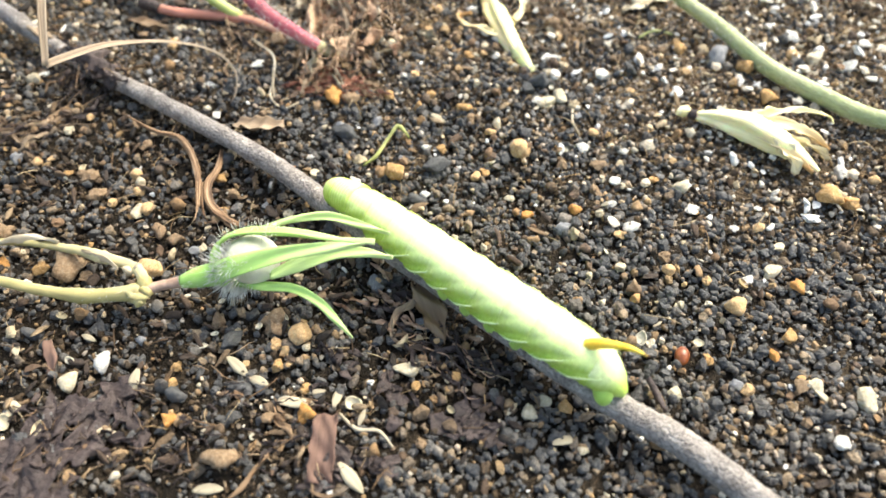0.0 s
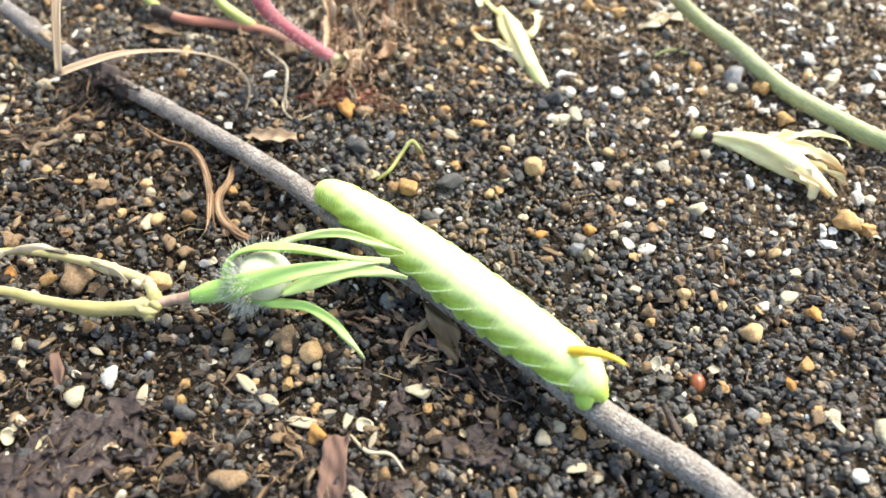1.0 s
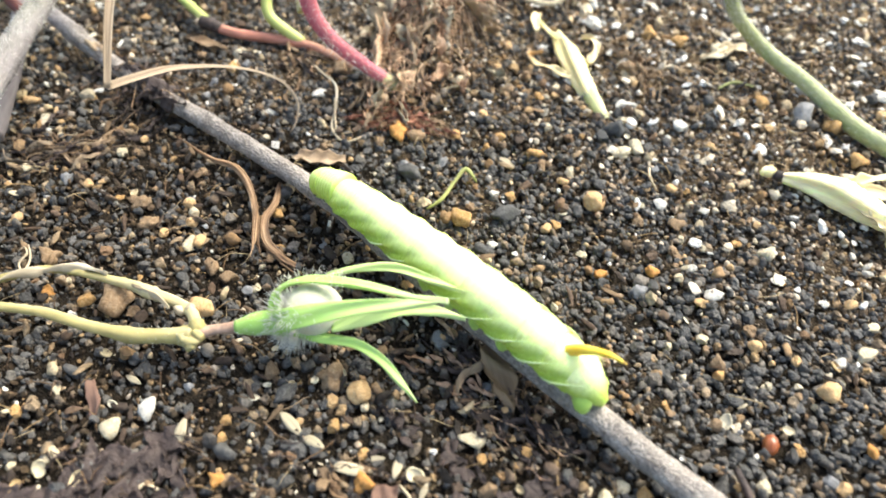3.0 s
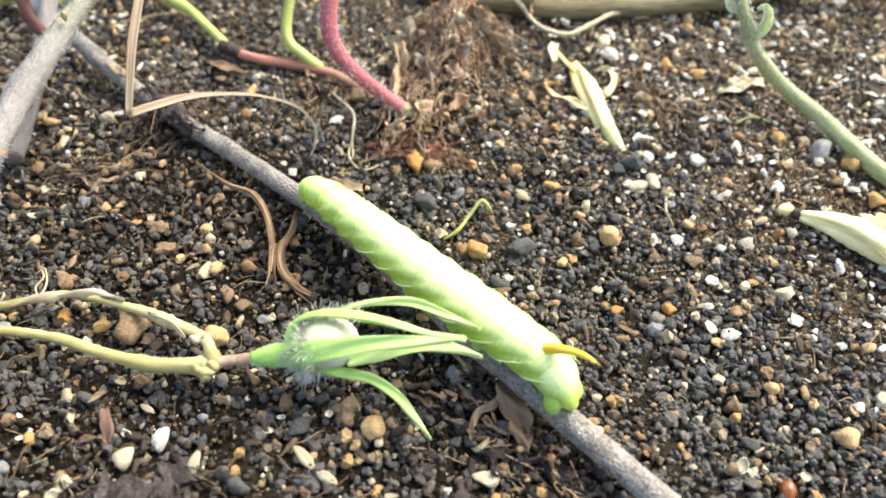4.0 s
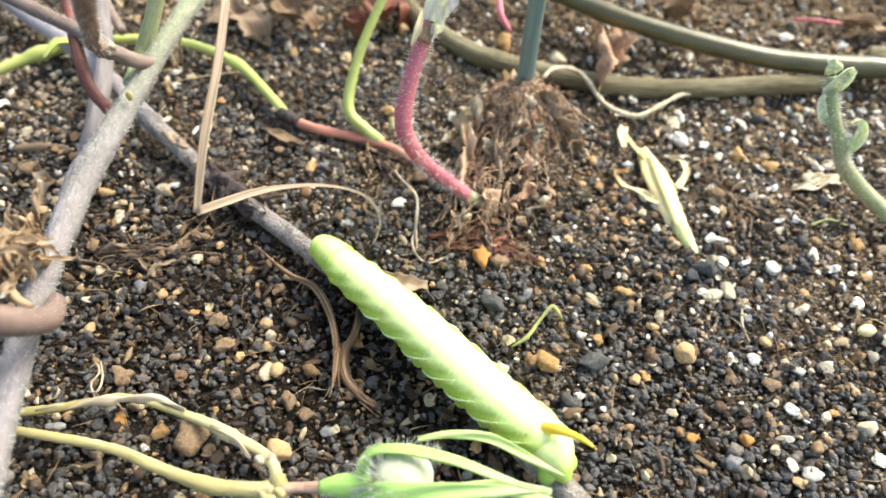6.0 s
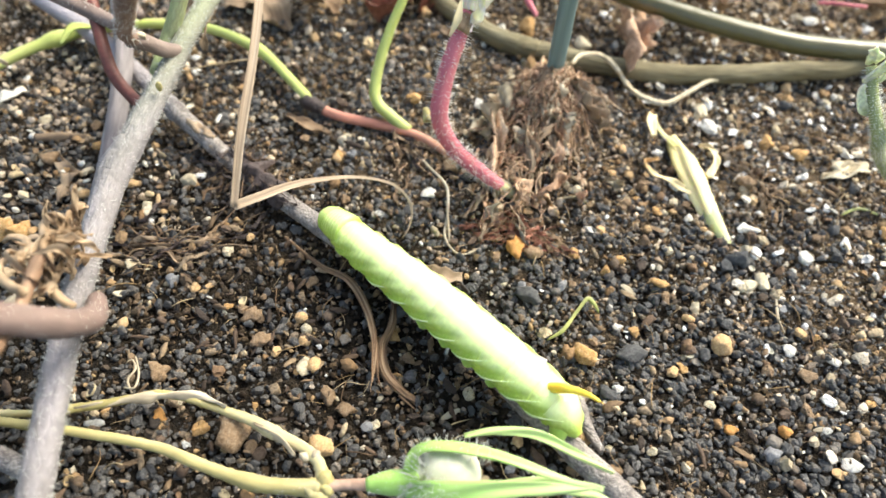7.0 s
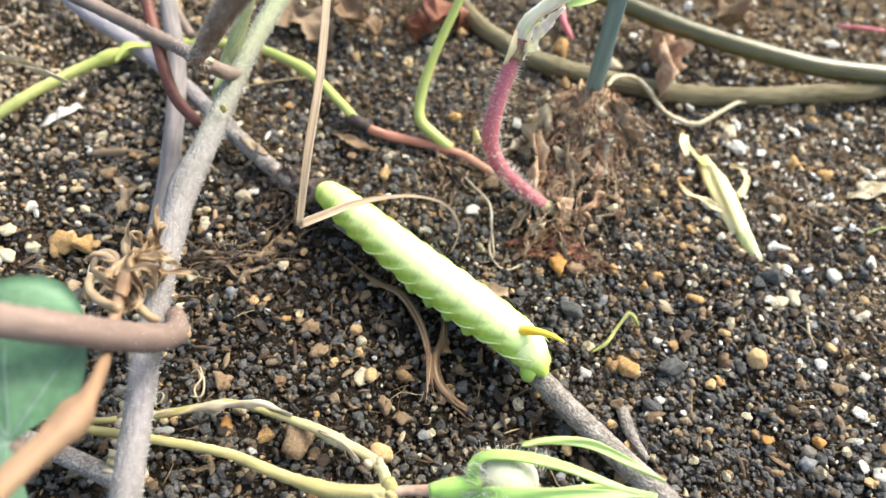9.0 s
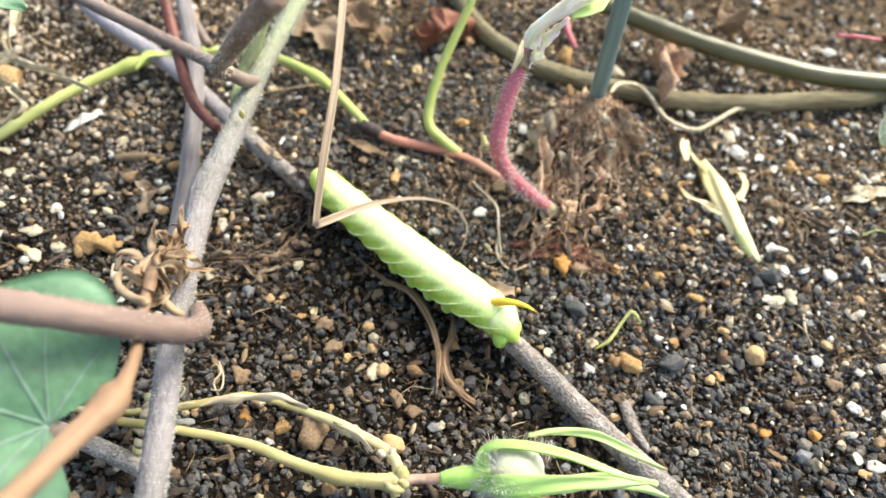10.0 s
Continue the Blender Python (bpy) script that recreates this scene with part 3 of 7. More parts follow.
def humus_shade(x, y):
    """How far the soil is dark crumbly humus, by the roots and among the rotted leaves, or darkened for shade: under
    the stem and on the left.
    """
    # Strip beside the stem: the shade of stem and caterpillar, put into the soil.
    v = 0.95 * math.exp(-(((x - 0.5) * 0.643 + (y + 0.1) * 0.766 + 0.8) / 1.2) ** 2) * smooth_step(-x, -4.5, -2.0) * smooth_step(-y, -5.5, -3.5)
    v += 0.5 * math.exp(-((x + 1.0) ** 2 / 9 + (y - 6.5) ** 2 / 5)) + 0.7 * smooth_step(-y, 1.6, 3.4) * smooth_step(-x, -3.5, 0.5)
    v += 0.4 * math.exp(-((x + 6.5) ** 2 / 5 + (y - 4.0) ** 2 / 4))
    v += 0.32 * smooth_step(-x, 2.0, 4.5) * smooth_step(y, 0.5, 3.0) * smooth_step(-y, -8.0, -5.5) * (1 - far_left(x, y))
    # Left side: plant shade painted as darker soil.
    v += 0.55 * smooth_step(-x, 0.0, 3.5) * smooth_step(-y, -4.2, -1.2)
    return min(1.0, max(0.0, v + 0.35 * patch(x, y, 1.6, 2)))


def build_soil():
    build_ground()
    area = (-17, 13.5, -6, 15)
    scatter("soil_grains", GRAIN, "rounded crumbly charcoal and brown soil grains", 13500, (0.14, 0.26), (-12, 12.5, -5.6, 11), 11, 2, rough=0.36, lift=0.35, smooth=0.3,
            thin=lambda x, y: in_reach(x, y) * 0.85 * (1 - 0.8 * dust_glare(x, y)) * (1 - 0.65 * humus_shade(x, y)) * (1 - 0.4 * far_left(x, y)))
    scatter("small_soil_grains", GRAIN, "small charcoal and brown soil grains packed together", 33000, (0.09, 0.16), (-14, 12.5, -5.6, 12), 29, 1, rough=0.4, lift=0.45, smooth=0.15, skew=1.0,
            thin=lambda x, y: in_reach(x, y) * (1 - 0.5 * dust_glare(x, y)) * (1 - 0.65 * humus_shade(x, y)))
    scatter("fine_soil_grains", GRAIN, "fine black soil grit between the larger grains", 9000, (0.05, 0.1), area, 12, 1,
            thin=lambda x, y: in_reach(x, y) * (1 - 0.55 * dust_glare(x, y)) * (1 - 0.35 * humus_shade(x, y)))
    # Tan grains and brown lumps thin out leftward, which imitates the shade there.
    scatter("tan_soil_grains", GRAVEL, "small tan, brown and cream grains among the dark soil", 16000, (0.08, 0.18), (-14, 13.5, -5.6, 14), 31, 1, rough=0.4, lift=0.7, smooth=0.15,
            thin=lambda x, y: in_reach(x, y) * (0.05 + 0.4 * dust_glare(x, y) + 0.2 * smooth_step(x, -2, 4) + 0.08 * patch(x, y, 0.9, 6)))
    scatter("brown_soil_lumps", CRUMB, "small rounded brown soil lumps", 4200, (0.1, 0.24), (-14, 13, -5.6, 14), 13, 2, rough=0.4, lift=0.45, smooth=0.3,
            thin=lambda x, y: in_reach(x, y) * (0.3 + 0.5 * dust_glare(x, y) + 0.12 * patch(x, y, 1.1, 3)) * (1 - 0.5 * smooth_step(-x, 0.0, 3.0) * (1 - far_left(x, y))))
    scatter("brown_soil_crumbs", CRUMB, "fine brown soil crumbs", 25000, (0.05, 0.14), area, 25, 1, lift=0.5,
            thin=lambda x, y: in_reach(x, y) * (0.16 + 0.8 * dust_glare(x, y) + 0.3 * humus_shade(x, y)))
    # Thickest over real humus and where shade is painted into the soil.
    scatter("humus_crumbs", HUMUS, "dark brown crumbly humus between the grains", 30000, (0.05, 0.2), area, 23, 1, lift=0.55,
            thin=lambda x, y: in_reach(x, y) * (0.12 + 0.85 * humus_shade(x, y)) * (1 - 0.5 * far_left(x, y)))
    scatter("far_soil_crumbs", CRUMB, "brown soil crumbs farther back", 3600, (0.12, 0.36), (-19, 15.5, 11, 21), 15, 1)
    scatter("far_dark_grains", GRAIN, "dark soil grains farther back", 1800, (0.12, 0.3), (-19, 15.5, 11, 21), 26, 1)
    scatter("far_pale_grains", PALE, "pale grit specks in the soil farther back", 500, (0.12, 0.36), (-19, 15.5, 10, 21), 16, 2, lift=0.6)
    scatter("flat_pale_flakes", PALE, "loose cream vermiculite flakes strewn on the soil", 260, (0.16, 0.42), (-16, -7.5, 0.5, 9), 17, 2, lift=0.9, form="shard", smooth=0.7)
    scatter("pale_soil_grains", PALE, "small cream and tan grit specks in the soil", 8500, (0.05, 0.19), area, 14, 1, lift=0.6, smooth=0.7,
            thin=lambda x, y: in_reach(x, y) * (0.1 + 0.42 * dust_glare(x, y) + 0.25 * smooth_step(-x, 7, 10)))
    scatter("ochre_gravel", GRAVEL, "rounded brown, ochre and cream gravel in the soil", 1500, (0.15, 0.32), (-13, 12.5, -5.5, 12), 22, 2, lift=0.75, squash=0.7, smooth=0.4,
            thin=lambda x, y: in_reach(x, y) * (0.55 + 0.35 * patch(x, y, 1.3, 4) + 0.3 * dust_glare(x, y)))
    scatter("white_grit", GRIT, "white perlite and pumice shards", 950, (0.13, 0.42), (1.5, 14, 0.5, 14), 20, 2, lift=0.9, form="shard", smooth=0.3, thin=lambda x, y: in_reach(x, y) * (0.12 + 0.8 * smooth_step(x + 0.6 * y, 5, 12)))
    scatter("white_specks", GRIT, "small white chips strewn on the dark soil", 380, (0.05, 0.18), (-8, 13, -5.4, 10), 27, 2, lift=0.9, form="shard", smooth=0.3)
    scatter("curled_husks", HUSK_MIX, "small cream curled husks on the soil", 150, (0.14, 0.34), (-9, 10, -5.4, 9), 28, 3, lift=0.9, form="cup", smooth=1.0, category="husk",
            thin=lambda x, y: in_reach(x, y) * (0.3 + 0.7 * smooth_step(-y, 0.5, 2.5) * smooth_step(-x, -3.5, 0.0)))
    # Pale crumbs: partly real dust, partly lens glare put into the soil colour.
    scatter("dusty_soil_crumbs", DUST, "dry greyish tan soil crumbs paled for lens glare", 32000, (0.05, 0.16), (-5, 14.5, -4.5, 15.5), 19, 1, lift=0.9,
            thin=lambda x, y: in_reach(x, y) * (0.04 + 0.75 * dust_glare(x, y) * (0.75 + 0.4 * patch(x, y, 1.4, 5))))
    scatter("dry_soil_crumbs", DUST, "dry tan soil crumbs behind the stems", 9000, (0.06, 0.24), (-18.5, -6, 3.5, 16), 24, 1, lift=0.8, thin=lambda x, y: 0.2 + 0.75 * far_left(x, y))
    scatter("bark_crumbs", CHIPS, "small dark bark and wood crumbs in the soil", 5000, (0.12, 0.5), area, 18, 2, lift=0.9, form="chip", smooth=0.6,
            thin=lambda x, y: in_reach(x, y) * (0.12 + 0.6 * humus_shade(x, y) + 0.25 * smooth_step(-x, 1, 5)))
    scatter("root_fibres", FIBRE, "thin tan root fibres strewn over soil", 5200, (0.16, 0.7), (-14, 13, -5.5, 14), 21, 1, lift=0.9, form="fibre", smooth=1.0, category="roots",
            thin=lambda x, y: in_reach(x, y) * (0.1 + 0.55 * humus_shade(x, y) + 0.6 * dust_glare(x, y)))


def fibre_mat(name, run, width, count, materials, label, thick=0.012, seed=0, category="dry leaf", length=0.5, lift=0.12):
    """Shredded dry matter: many thin strands that lie along a line on the soil."""
    rng = np.random.RandomState(seed)
    line = glide(run, 0.05)
    way, side, _ = frames_along(line)
    shape = Shape()
    for n in range(count):
        i = rng.randint(len(line))
        p = line[i] + side[i] * width * rng.normal(0, 0.28)
        d = way[i] * rng.choice((-1, 1)) + side[i] * rng.normal(0, 0.5)
        reach = length * rng.uniform(0.4, 1.3)
        pts = []
        for k in range(4):
            q = p + d * reach * k / 3 + rng.normal(0, 0.05, 3)
            pts.append((q[0], q[1], ground_height(q[0], q[1]) + lift + 0.12 * rng.rand()))
        if rng.rand() < 0.35:
            blade(pts, [0.02, rng.uniform(0.03, 0.09), rng.uniform(0.03, 0.1), 0.01], 0.02, (0, 0, 1), 0.3, 0.07, 4, 0.03, n, rng.randint(len(materials)), shape, 0.4)
        else:
            tube(pts, [thick * rng.uniform(0.4, 1.2), thick, thick * 0.3], 5, 0.1, 0.1, n, rng.randint(len(materials)), shape)
    return tagged(finish(name, shape, materials, origin=run[0]), label, category, kind="stuff")


STONES = {}


def stone(x, y, size, material, label, category="pebble", group="", squash=(1, 0.85, 0.75), rough=0.18, facets=2, turn=None, name="pebble", sink=0.3):
    """One loose stone, grain or husk that lies on the soil; size is its length."""
    seed = int(abs(x * 131 + y * 377)) % 7
    key = (name, material.name, seed, squash)
    if key not in STONES:
        c, f = clod(2 if name == "gravel_grain" else 3, seed * 13 + len(name), squash, rough, facets)
        shape = Shape().add(c, f.tolist())
        if name == "seed_husk":
            rng = np.random.RandomState(seed)
            c, f = lump(3, seed * 13, (0.9, 0.33, 0.15), 0.09)
            c = c * np.stack([np.ones(len(c)), 1 - 0.45 * np.abs(c[:, 0]) ** 1.5, 1 - 0.3 * np.abs(c[:, 0])], 1)
            c[:, 2] += 0.1 * c[:, 0] ** 2 * rng.choice((-1, 1)) - 0.06 * np.exp(-((c[:, 1] / 0.06) ** 2)) * (c[:, 2] > 0)
            shape = Shape().add(c, f.tolist())
        corners = np.concatenate(shape.corners) * CM
        mesh = bpy.data.meshes.new(name)
        mesh.from_pydata(corners.tolist(), [], shape.faces)
        mesh.materials.append(material)
        mesh.polygons.foreach_set("use_smooth", [name != "gravel_grain"] * len(mesh.polygons))
        STONES[key] = mesh
    ob = new(name, STONES[key])
    r = size * 0.56
    ob.location = Vector((x, y, ground_height(x, y) + 0.07 + r * squash[2] * (1 - sink))) * CM
    ob.rotation_euler = (0.3 * math.sin(7 * x), 0.3 * math.sin(9 * y), turn if turn is not None else (x * 5 + y * 3) % 6.28)
    ob.scale = (r, r, r)
    return tagged(ob, label, category, group)


build_soil()

# ---- vines and stems ----
LYING = [(9.5, -7.2, 0.35), (6.99, -5.00, 0.50), (6.02, -4.15, 0.55), (4.77, -3.31, 0.58), (2.6, -1.54, 0.6), (0.3, 0.37, 0.6), (-1.48, 1.92, 0.60), (-3.95, 3.59, 0.62),
         (-6.35, 5.03, 0.70), (-8.23, 6.30, 0.85), (-9.26, 7.06, 1.00), (-11.33, 8.61, 1.10), (-14.66, 10.71, 1.20), (-17.5, 14.0, 1.3)]


def lying_stem():
    ob = thing("vine_stem", (0.0, 0.6, 0.2), "woody grey-brown vine stem lying across the soil", "stem")
    part("stem", tube(LYING, [0.25, 0.24, 0.23, 0.225, 0.22, 0.205, 0.195, 0.2, 0.21, 0.22, 0.23, 0.23], 16, 0.06, 0.045, 5, knots=((0.52, 0.1), (0.66, 0.22), (0.3, 0.08))), BARK_GREY, ob)
    bud = Shape()
    for n, (x, y, z, size) in enumerate(((-7.95, 6.1, 0.98, 0.34), (-7.62, 5.9, 0.97, 0.26), (-7.35, 5.62, 0.86, 0.2))):
        c, f = clod(3, 40 + n, (1, 0.42, 0.28), 0.4)
        bud.add(c * size @ np.array(((-0.82, 0.57, 0.08), (-0.57, -0.82, 0), (0, 0, 1))) + (x, y, z), f.tolist())
    part("leaf_scar", bud, DRY_PALE, ob, "tan crusty leaf scars")
    stub = tube([(5.78, -2.9, 0.26), (5.86, -3.18, 0.28), (5.98, -3.5, 0.22)], [0.05, 0.07, 0.03], 8, 0.1, 0.08, 3)
    tagged(finish("wood_splinter", stub, DRY_DARK, origin=(5.80, -3.03, 0.20)), "thin brown wood splinter on the soil", "splinter")
    side = tube([(1.02, 1.04, 0.25), (1.19, 0.48, 0.30), (1.46, 0.05, 0.30)], [0.13, 0.12, 0.07], 8, 0.1, 0.1, 4)
    tagged(finish("bark_splinter", side, BARK_GREY, origin=(1.21, 0.53, 0.20)), "grey bark splinter beside the vine stem", "splinter")


UPRIGHT = [(-7.02, -3.67, 1.20), (-6.99, -2.87, 1.75), (-7.17, -1.72, 2.10), (-7.46, -0.38, 2.30), (-7.73, 0.98, 2.40), (-8.12, 3.07, 2.42), (-7.99, 5.24, 2.75), (-7.88, 7.26, 3.05), (-7.55, 9.58, 3.40), (-7.09, 13.88, 4.00)]


def upright_stem():
    ob = thing("hairy_vine", (-7.9, -2.5, 0.2), "hairy grey-green vine stem rising over the soil", "stem")
    lower = UPRIGHT[:6]
    part("lower_stem", tube(lower, [0.24, 0.235, 0.23, 0.225, 0.235, 0.265], 16, 0.06, 0.05, 7), BARK_HAIRY, ob, "grey-brown downy bark of the lower stem")
    upper = UPRIGHT[5:]
    part("upper_stem", tube(upper, [0.27, 0.215, 0.21, 0.195, 0.19], 16, 0.06, 0.04, 8), BARK_HAIRY, ob, "grey-green downy stem")
    part("hairs", hairs(hairs(Shape(), upper, [0.265, 0.215, 0.21, 0.19], 3200, 0.085, 3, 0.006), lower, [0.24, 0.23, 0.235], 2600, 0.075, 4, 0.006), HAIR, ob, "short white hairs")
    knot = np.array((-8.12, 3.07, 2.42))
    part("node", tube([knot + (0.05, -0.6, -0.05), knot + (0.02, -0.2, 0), knot + (0, 0.25, 0.03), knot + (0.02, 0.8, 0.12)], [0.225, 0.285, 0.29, 0.235], 16, 0.06, 0.06, 26), BARK_HAIRY, ob, "swollen downy node")
    c, f = lump(2, 71, (0.06, 0.05, 0.12), 0.2)
    part("bract", Shape().add(c + (-7.78, 4.92, 3.10), f.tolist()), LIME_PALE, ob, "small pale bract")
    side = tube([(-8.2, 5.7, 2.75), (-8.32, 6.5, 2.82), (-8.08, 6.85, 3.4), (-7.85, 7.15, 4.05), (-7.55, 7.5, 4.8)], [0.16, 0.17, 0.165, 0.16, 0.15], 12, 0.08, 0.02, 9)
    part("side_shoot", side, SHOOT, ob, "grey-green side shoot")


def plant_stems():
    a = tube([(-9.10, 3.07, 0.70), (-9.39, 4.59, 0.90), (-9.89, 6.53, 1.15), (-10.37, 8.16, 1.50), (-11.46, 10.47, 1.90), (-13.11, 13.97, 2.40)], [0.24, 0.23, 0.22, 0.22, 0.2, 0.18], 12, 0.08, 0.03, 12)
    tagged(finish("lilac_stem", a, BARK_LILAC, origin=(-9.26, 3.29, 0.40)), "smooth lilac-grey vine stem rising from soil", "stem")
    twig = thing("forked_twig", (-8.1, 5.6, 3.4), "forked brown twig crossing the vine stems", "twig")
    joint = (-8.1, 5.25, 3.85)
    part("long_twig", tube([joint, (-8.75, 6.05, 3.4), (-9.51, 6.80, 3.0), (-10.77, 7.18, 3.2), (-12.45, 7.57, 3.60), (-15.41, 8.44, 4.20)], [0.14, 0.15, 0.16, 0.16, 0.17, 0.17], 12, 0.08, 0.05, 13), BARK_TWIG, twig)
    rising = [(-8.07, 5.05, 4.05), (-7.98, 4.74, 4.42), (-7.6, 4.3, 5.0), (-7.1, 3.7, 5.75), (-6.4, 2.9, 6.8), (-5.6, 2.1, 7.9)]
    part("short_twig", tube(rising, [0.13, 0.15, 0.165, 0.17, 0.175, 0.18], 14, 0.07, 0.05, 14), BARK_BROWN, twig, "reddish brown rising twig")
    part("joint", tube([(-8.14, 5.1, 3.98), (-8.1, 5.4, 3.75), (-8.0, 5.8, 3.3), (-7.92, 6.3, 2.9)], [0.14, 0.155, 0.16, 0.14], 14, 0.06, 0.06, 15), BARK_TWIG, twig, "short twig foot")
    c, f = clod(2, 77, (0.12, 0.07, 0.09), 0.5)
    part("leaf_scar", Shape().add(c + (-8.02, 5.28, 3.98), f.tolist()), CREAM, twig, "pale torn leaf scar")
    part("hairs", hairs(hairs(Shape(), rising, [0.15, 0.17, 0.18], 700, 0.07, 6, 0.005), [joint, (-8.75, 6.05, 3.4), (-9.51, 6.80, 3.0), (-10.77, 7.18, 3.2)], [0.15, 0.16], 420, 0.06, 7, 0.005), HAIR, twig, "short white hairs")
    drop = thing("papery_bract", (-7.8, 7.2, 2.3), "small tan papery bract hanging from a thread", "bract")
    part("thread", tube([(-7.72, 7.55, 3.15), (-7.76, 7.4, 2.85), (-7.8, 7.28, 2.62)], [0.03, 0.025, 0.03], 6, 0.08), TAN_LEAF, drop)
    part("bract", blade([(-7.8, 7.3, 2.68), (-7.8, 7.22, 2.5), (-7.8, 7.16, 2.33)], [0.04, 0.2, 0.12], 0.04, (0.2, -1, 0.6), 0.5, 0.04, 6, 0.01, 8), TAN_LEAF, drop)
    red = tube([(-8.74, 5.52, 2.00), (-9.03, 5.72, 2.05), (-9.49, 6.08, 2.30), (-9.95, 6.82, 2.80), (-10.69, 8.19, 3.40), (-11.68, 10.08, 4.00)], [0.13, 0.14, 0.14, 0.14, 0.15, 0.15], 12, 0.08, 0.02, 16)
    tagged(finish("red_stalk", red, BARK_RED, origin=(-9.30, 6.54, 1.00)), "dark red-brown leaf stalk among the vine stems", "stalk")
    grey = tube([(-10.35, 9.16, 1.50), (-10.93, 9.80, 1.70), (-11.66, 10.71, 1.90), (-12.92, 12.15, 2.30)], [0.12, 0.12, 0.12, 0.12], 10, 0.1, 0.03, 17)
    tagged(finish("thin_grey_twig", grey, BARK_TWIG, origin=(-10.68, 9.81, 1.00)), "thin grey-brown twig behind the stems", "twig")
    low = tube([(-7.63, -1.95, 0.55), (-8.26, -1.80, 0.60), (-9.01, -1.62, 0.65), (-10.04, -1.42, 0.75), (-12.21, -0.94, 0.90)], [0.18, 0.17, 0.17, 0.18, 0.18], 12, 0.1, 0.03, 18)
    tagged(finish("grey_stem_piece", low, BARK_GREY, origin=(-8.44, -1.67, 0.20)), "grey stem lying under the hairy vine", "stem")
    tie = tube([(-9.05, 8.15, 0.80), (-8.20, 8.49, 0.90), (-7.37, 8.87, 0.90), (-7.03, 9.07, 0.80)], [0.02, 0.02, 0.018, 0.01], 5, 0.1, 0.1, 2)
    tagged(finish("dry_tendril", tie, FIBRE, origin=(-8.34, 8.85, 0.60)), "thin dry tan tendril over soil", "tendril")


def front_twig():
    ob = thing("leaf_stalk_loop", (-7.4, 0.2, 1.8), "thick violet-brown leaf stalk curling round the hairy vine", "stalk")
    run = [(-8.77, -2.65, 6.90), (-8.56, -2.06, 6.00), (-7.89, -1.74, 5.50), (-7.36, -1.41, 4.90), (-6.92, -0.92, 4.00), (-6.86, -0.49, 3.30), (-6.94, -0.07, 2.80), (-7.26, 0.45, 2.40)]
    part("stalk", tube(run, [0.23, 0.23, 0.22, 0.215, 0.21, 0.215, 0.21, 0.15], 16, 0.06, 0.03, 22), BARK_LOOP, ob)
    part("hairs", hairs(Shape(), run, [0.23, 0.215, 0.21], 700, 0.05, 28, 0.005), HAIR, ob)
    dry = thing("withered_leaf_stalk", (-8.0, -0.4, 2.4), "orange-tan withered leaf stalk hanging on the vine", "stalk")
    part("stalk", tube([(-6.63, -4.64, 6.40), (-6.85, -3.89, 5.60), (-6.80, -3.15, 5.20), (-6.70, -2.40, 4.90), (-6.96, -1.63, 4.40), (-7.31, -1.06, 3.85), (-7.58, -0.58, 3.50), (-7.75, 0.07, 3.40), (-7.86, 0.66, 3.30), (-7.84, 1.37, 3.10)], [0.15, 0.145, 0.14, 0.16, 0.1, 0.085, 0.085, 0.1, 0.11, 0.06], 12, 0.08, 0.09, 23, knots=((0.36, 0.5),)), DRY_ORANGE, dry)
    curl = Shape()
    for n, (a, b, c) in enumerate((((-7.48, 0.20, 3.20), (-7.77, 0.67, 3.40), (-7.77, 1.32, 3.30)), ((-7.45, 0.52, 3.10), (-7.80, 1.01, 3.20), (-7.76, 1.66, 3.10)), ((-7.81, 0.09, 3.10), (-8.07, 0.38, 3.30), (-7.84, 0.97, 3.40)))):
        blade([a, b, c], [0.06, 0.2, 0.08], 0.03, (0.2, -0.3, 1), 0.5, 0.04, 6, 0.06, n, shape=curl, ragged=0.5)
    rng = np.random.RandomState(27)
    heart = np.array((-7.77, 0.80, 3.15))
    for n in range(20):
        p = heart + rng.normal(0, 1, 3) * (0.16, 0.55, 0.2)
        d, e = rng.normal(0, 0.16, 3), rng.normal(0, 0.16, 3)
        blade([p - d, p + e, p + d, p + d * 1.3 - e], [0.03, 0.12, 0.1, 0.02], 0.02, (0.2, -0.3, 1), 0.6, 0.04, 4, 0.03, n + 9, shape=curl, ragged=0.4)
    part("curled_leaf", curl, TAN_LEAF, dry, "crumpled brown remains of a leaf")
    for run in ([(-7.90, 0.99, 3.20), (-8.15, 1.05, 3.10), (-8.29, 1.32, 3.10), (-8.22, 1.51, 3.10), (-8.04, 1.44, 3.10), (-8.04, 1.28, 3.00)], [(-7.87, 0.30, 3.30), (-8.16, 0.69, 3.20), (-8.45, 0.96, 3.10), (-8.69, 0.96, 3.10), (-8.80, 0.91, 3.00)],
                [(-7.59, -0.27, 3.60), (-7.93, -0.11, 3.40), (-8.28, 0.10, 3.30), (-8.41, 0.32, 3.30), (-8.29, 0.44, 3.30), (-7.98, 0.35, 3.40)], [(-7.23, -0.02, 2.90), (-7.47, 0.05, 3.00), (-7.70, 0.30, 3.00), (-7.72, 0.62, 2.90), (-7.56, 0.62, 2.80)]):
        part("tendril", tube(run, [0.07, 0.075, 0.07, 0.06, 0.03], 8, 0.05, 0.12, 24), TAN_LEAF, dry, "curled tan tendril")
    ring = tube([(-9.76, 1.77, 1.20), (-9.71, 2.08, 1.40), (-9.44, 2.16, 1.40), (-9.23, 1.87, 1.30), (-9.34, 1.56, 1.20), (-9.47, 1.32, 1.10)], [0.06, 0.07, 0.07, 0.06, 0.04], 8, 0.06, 0.1, 24)
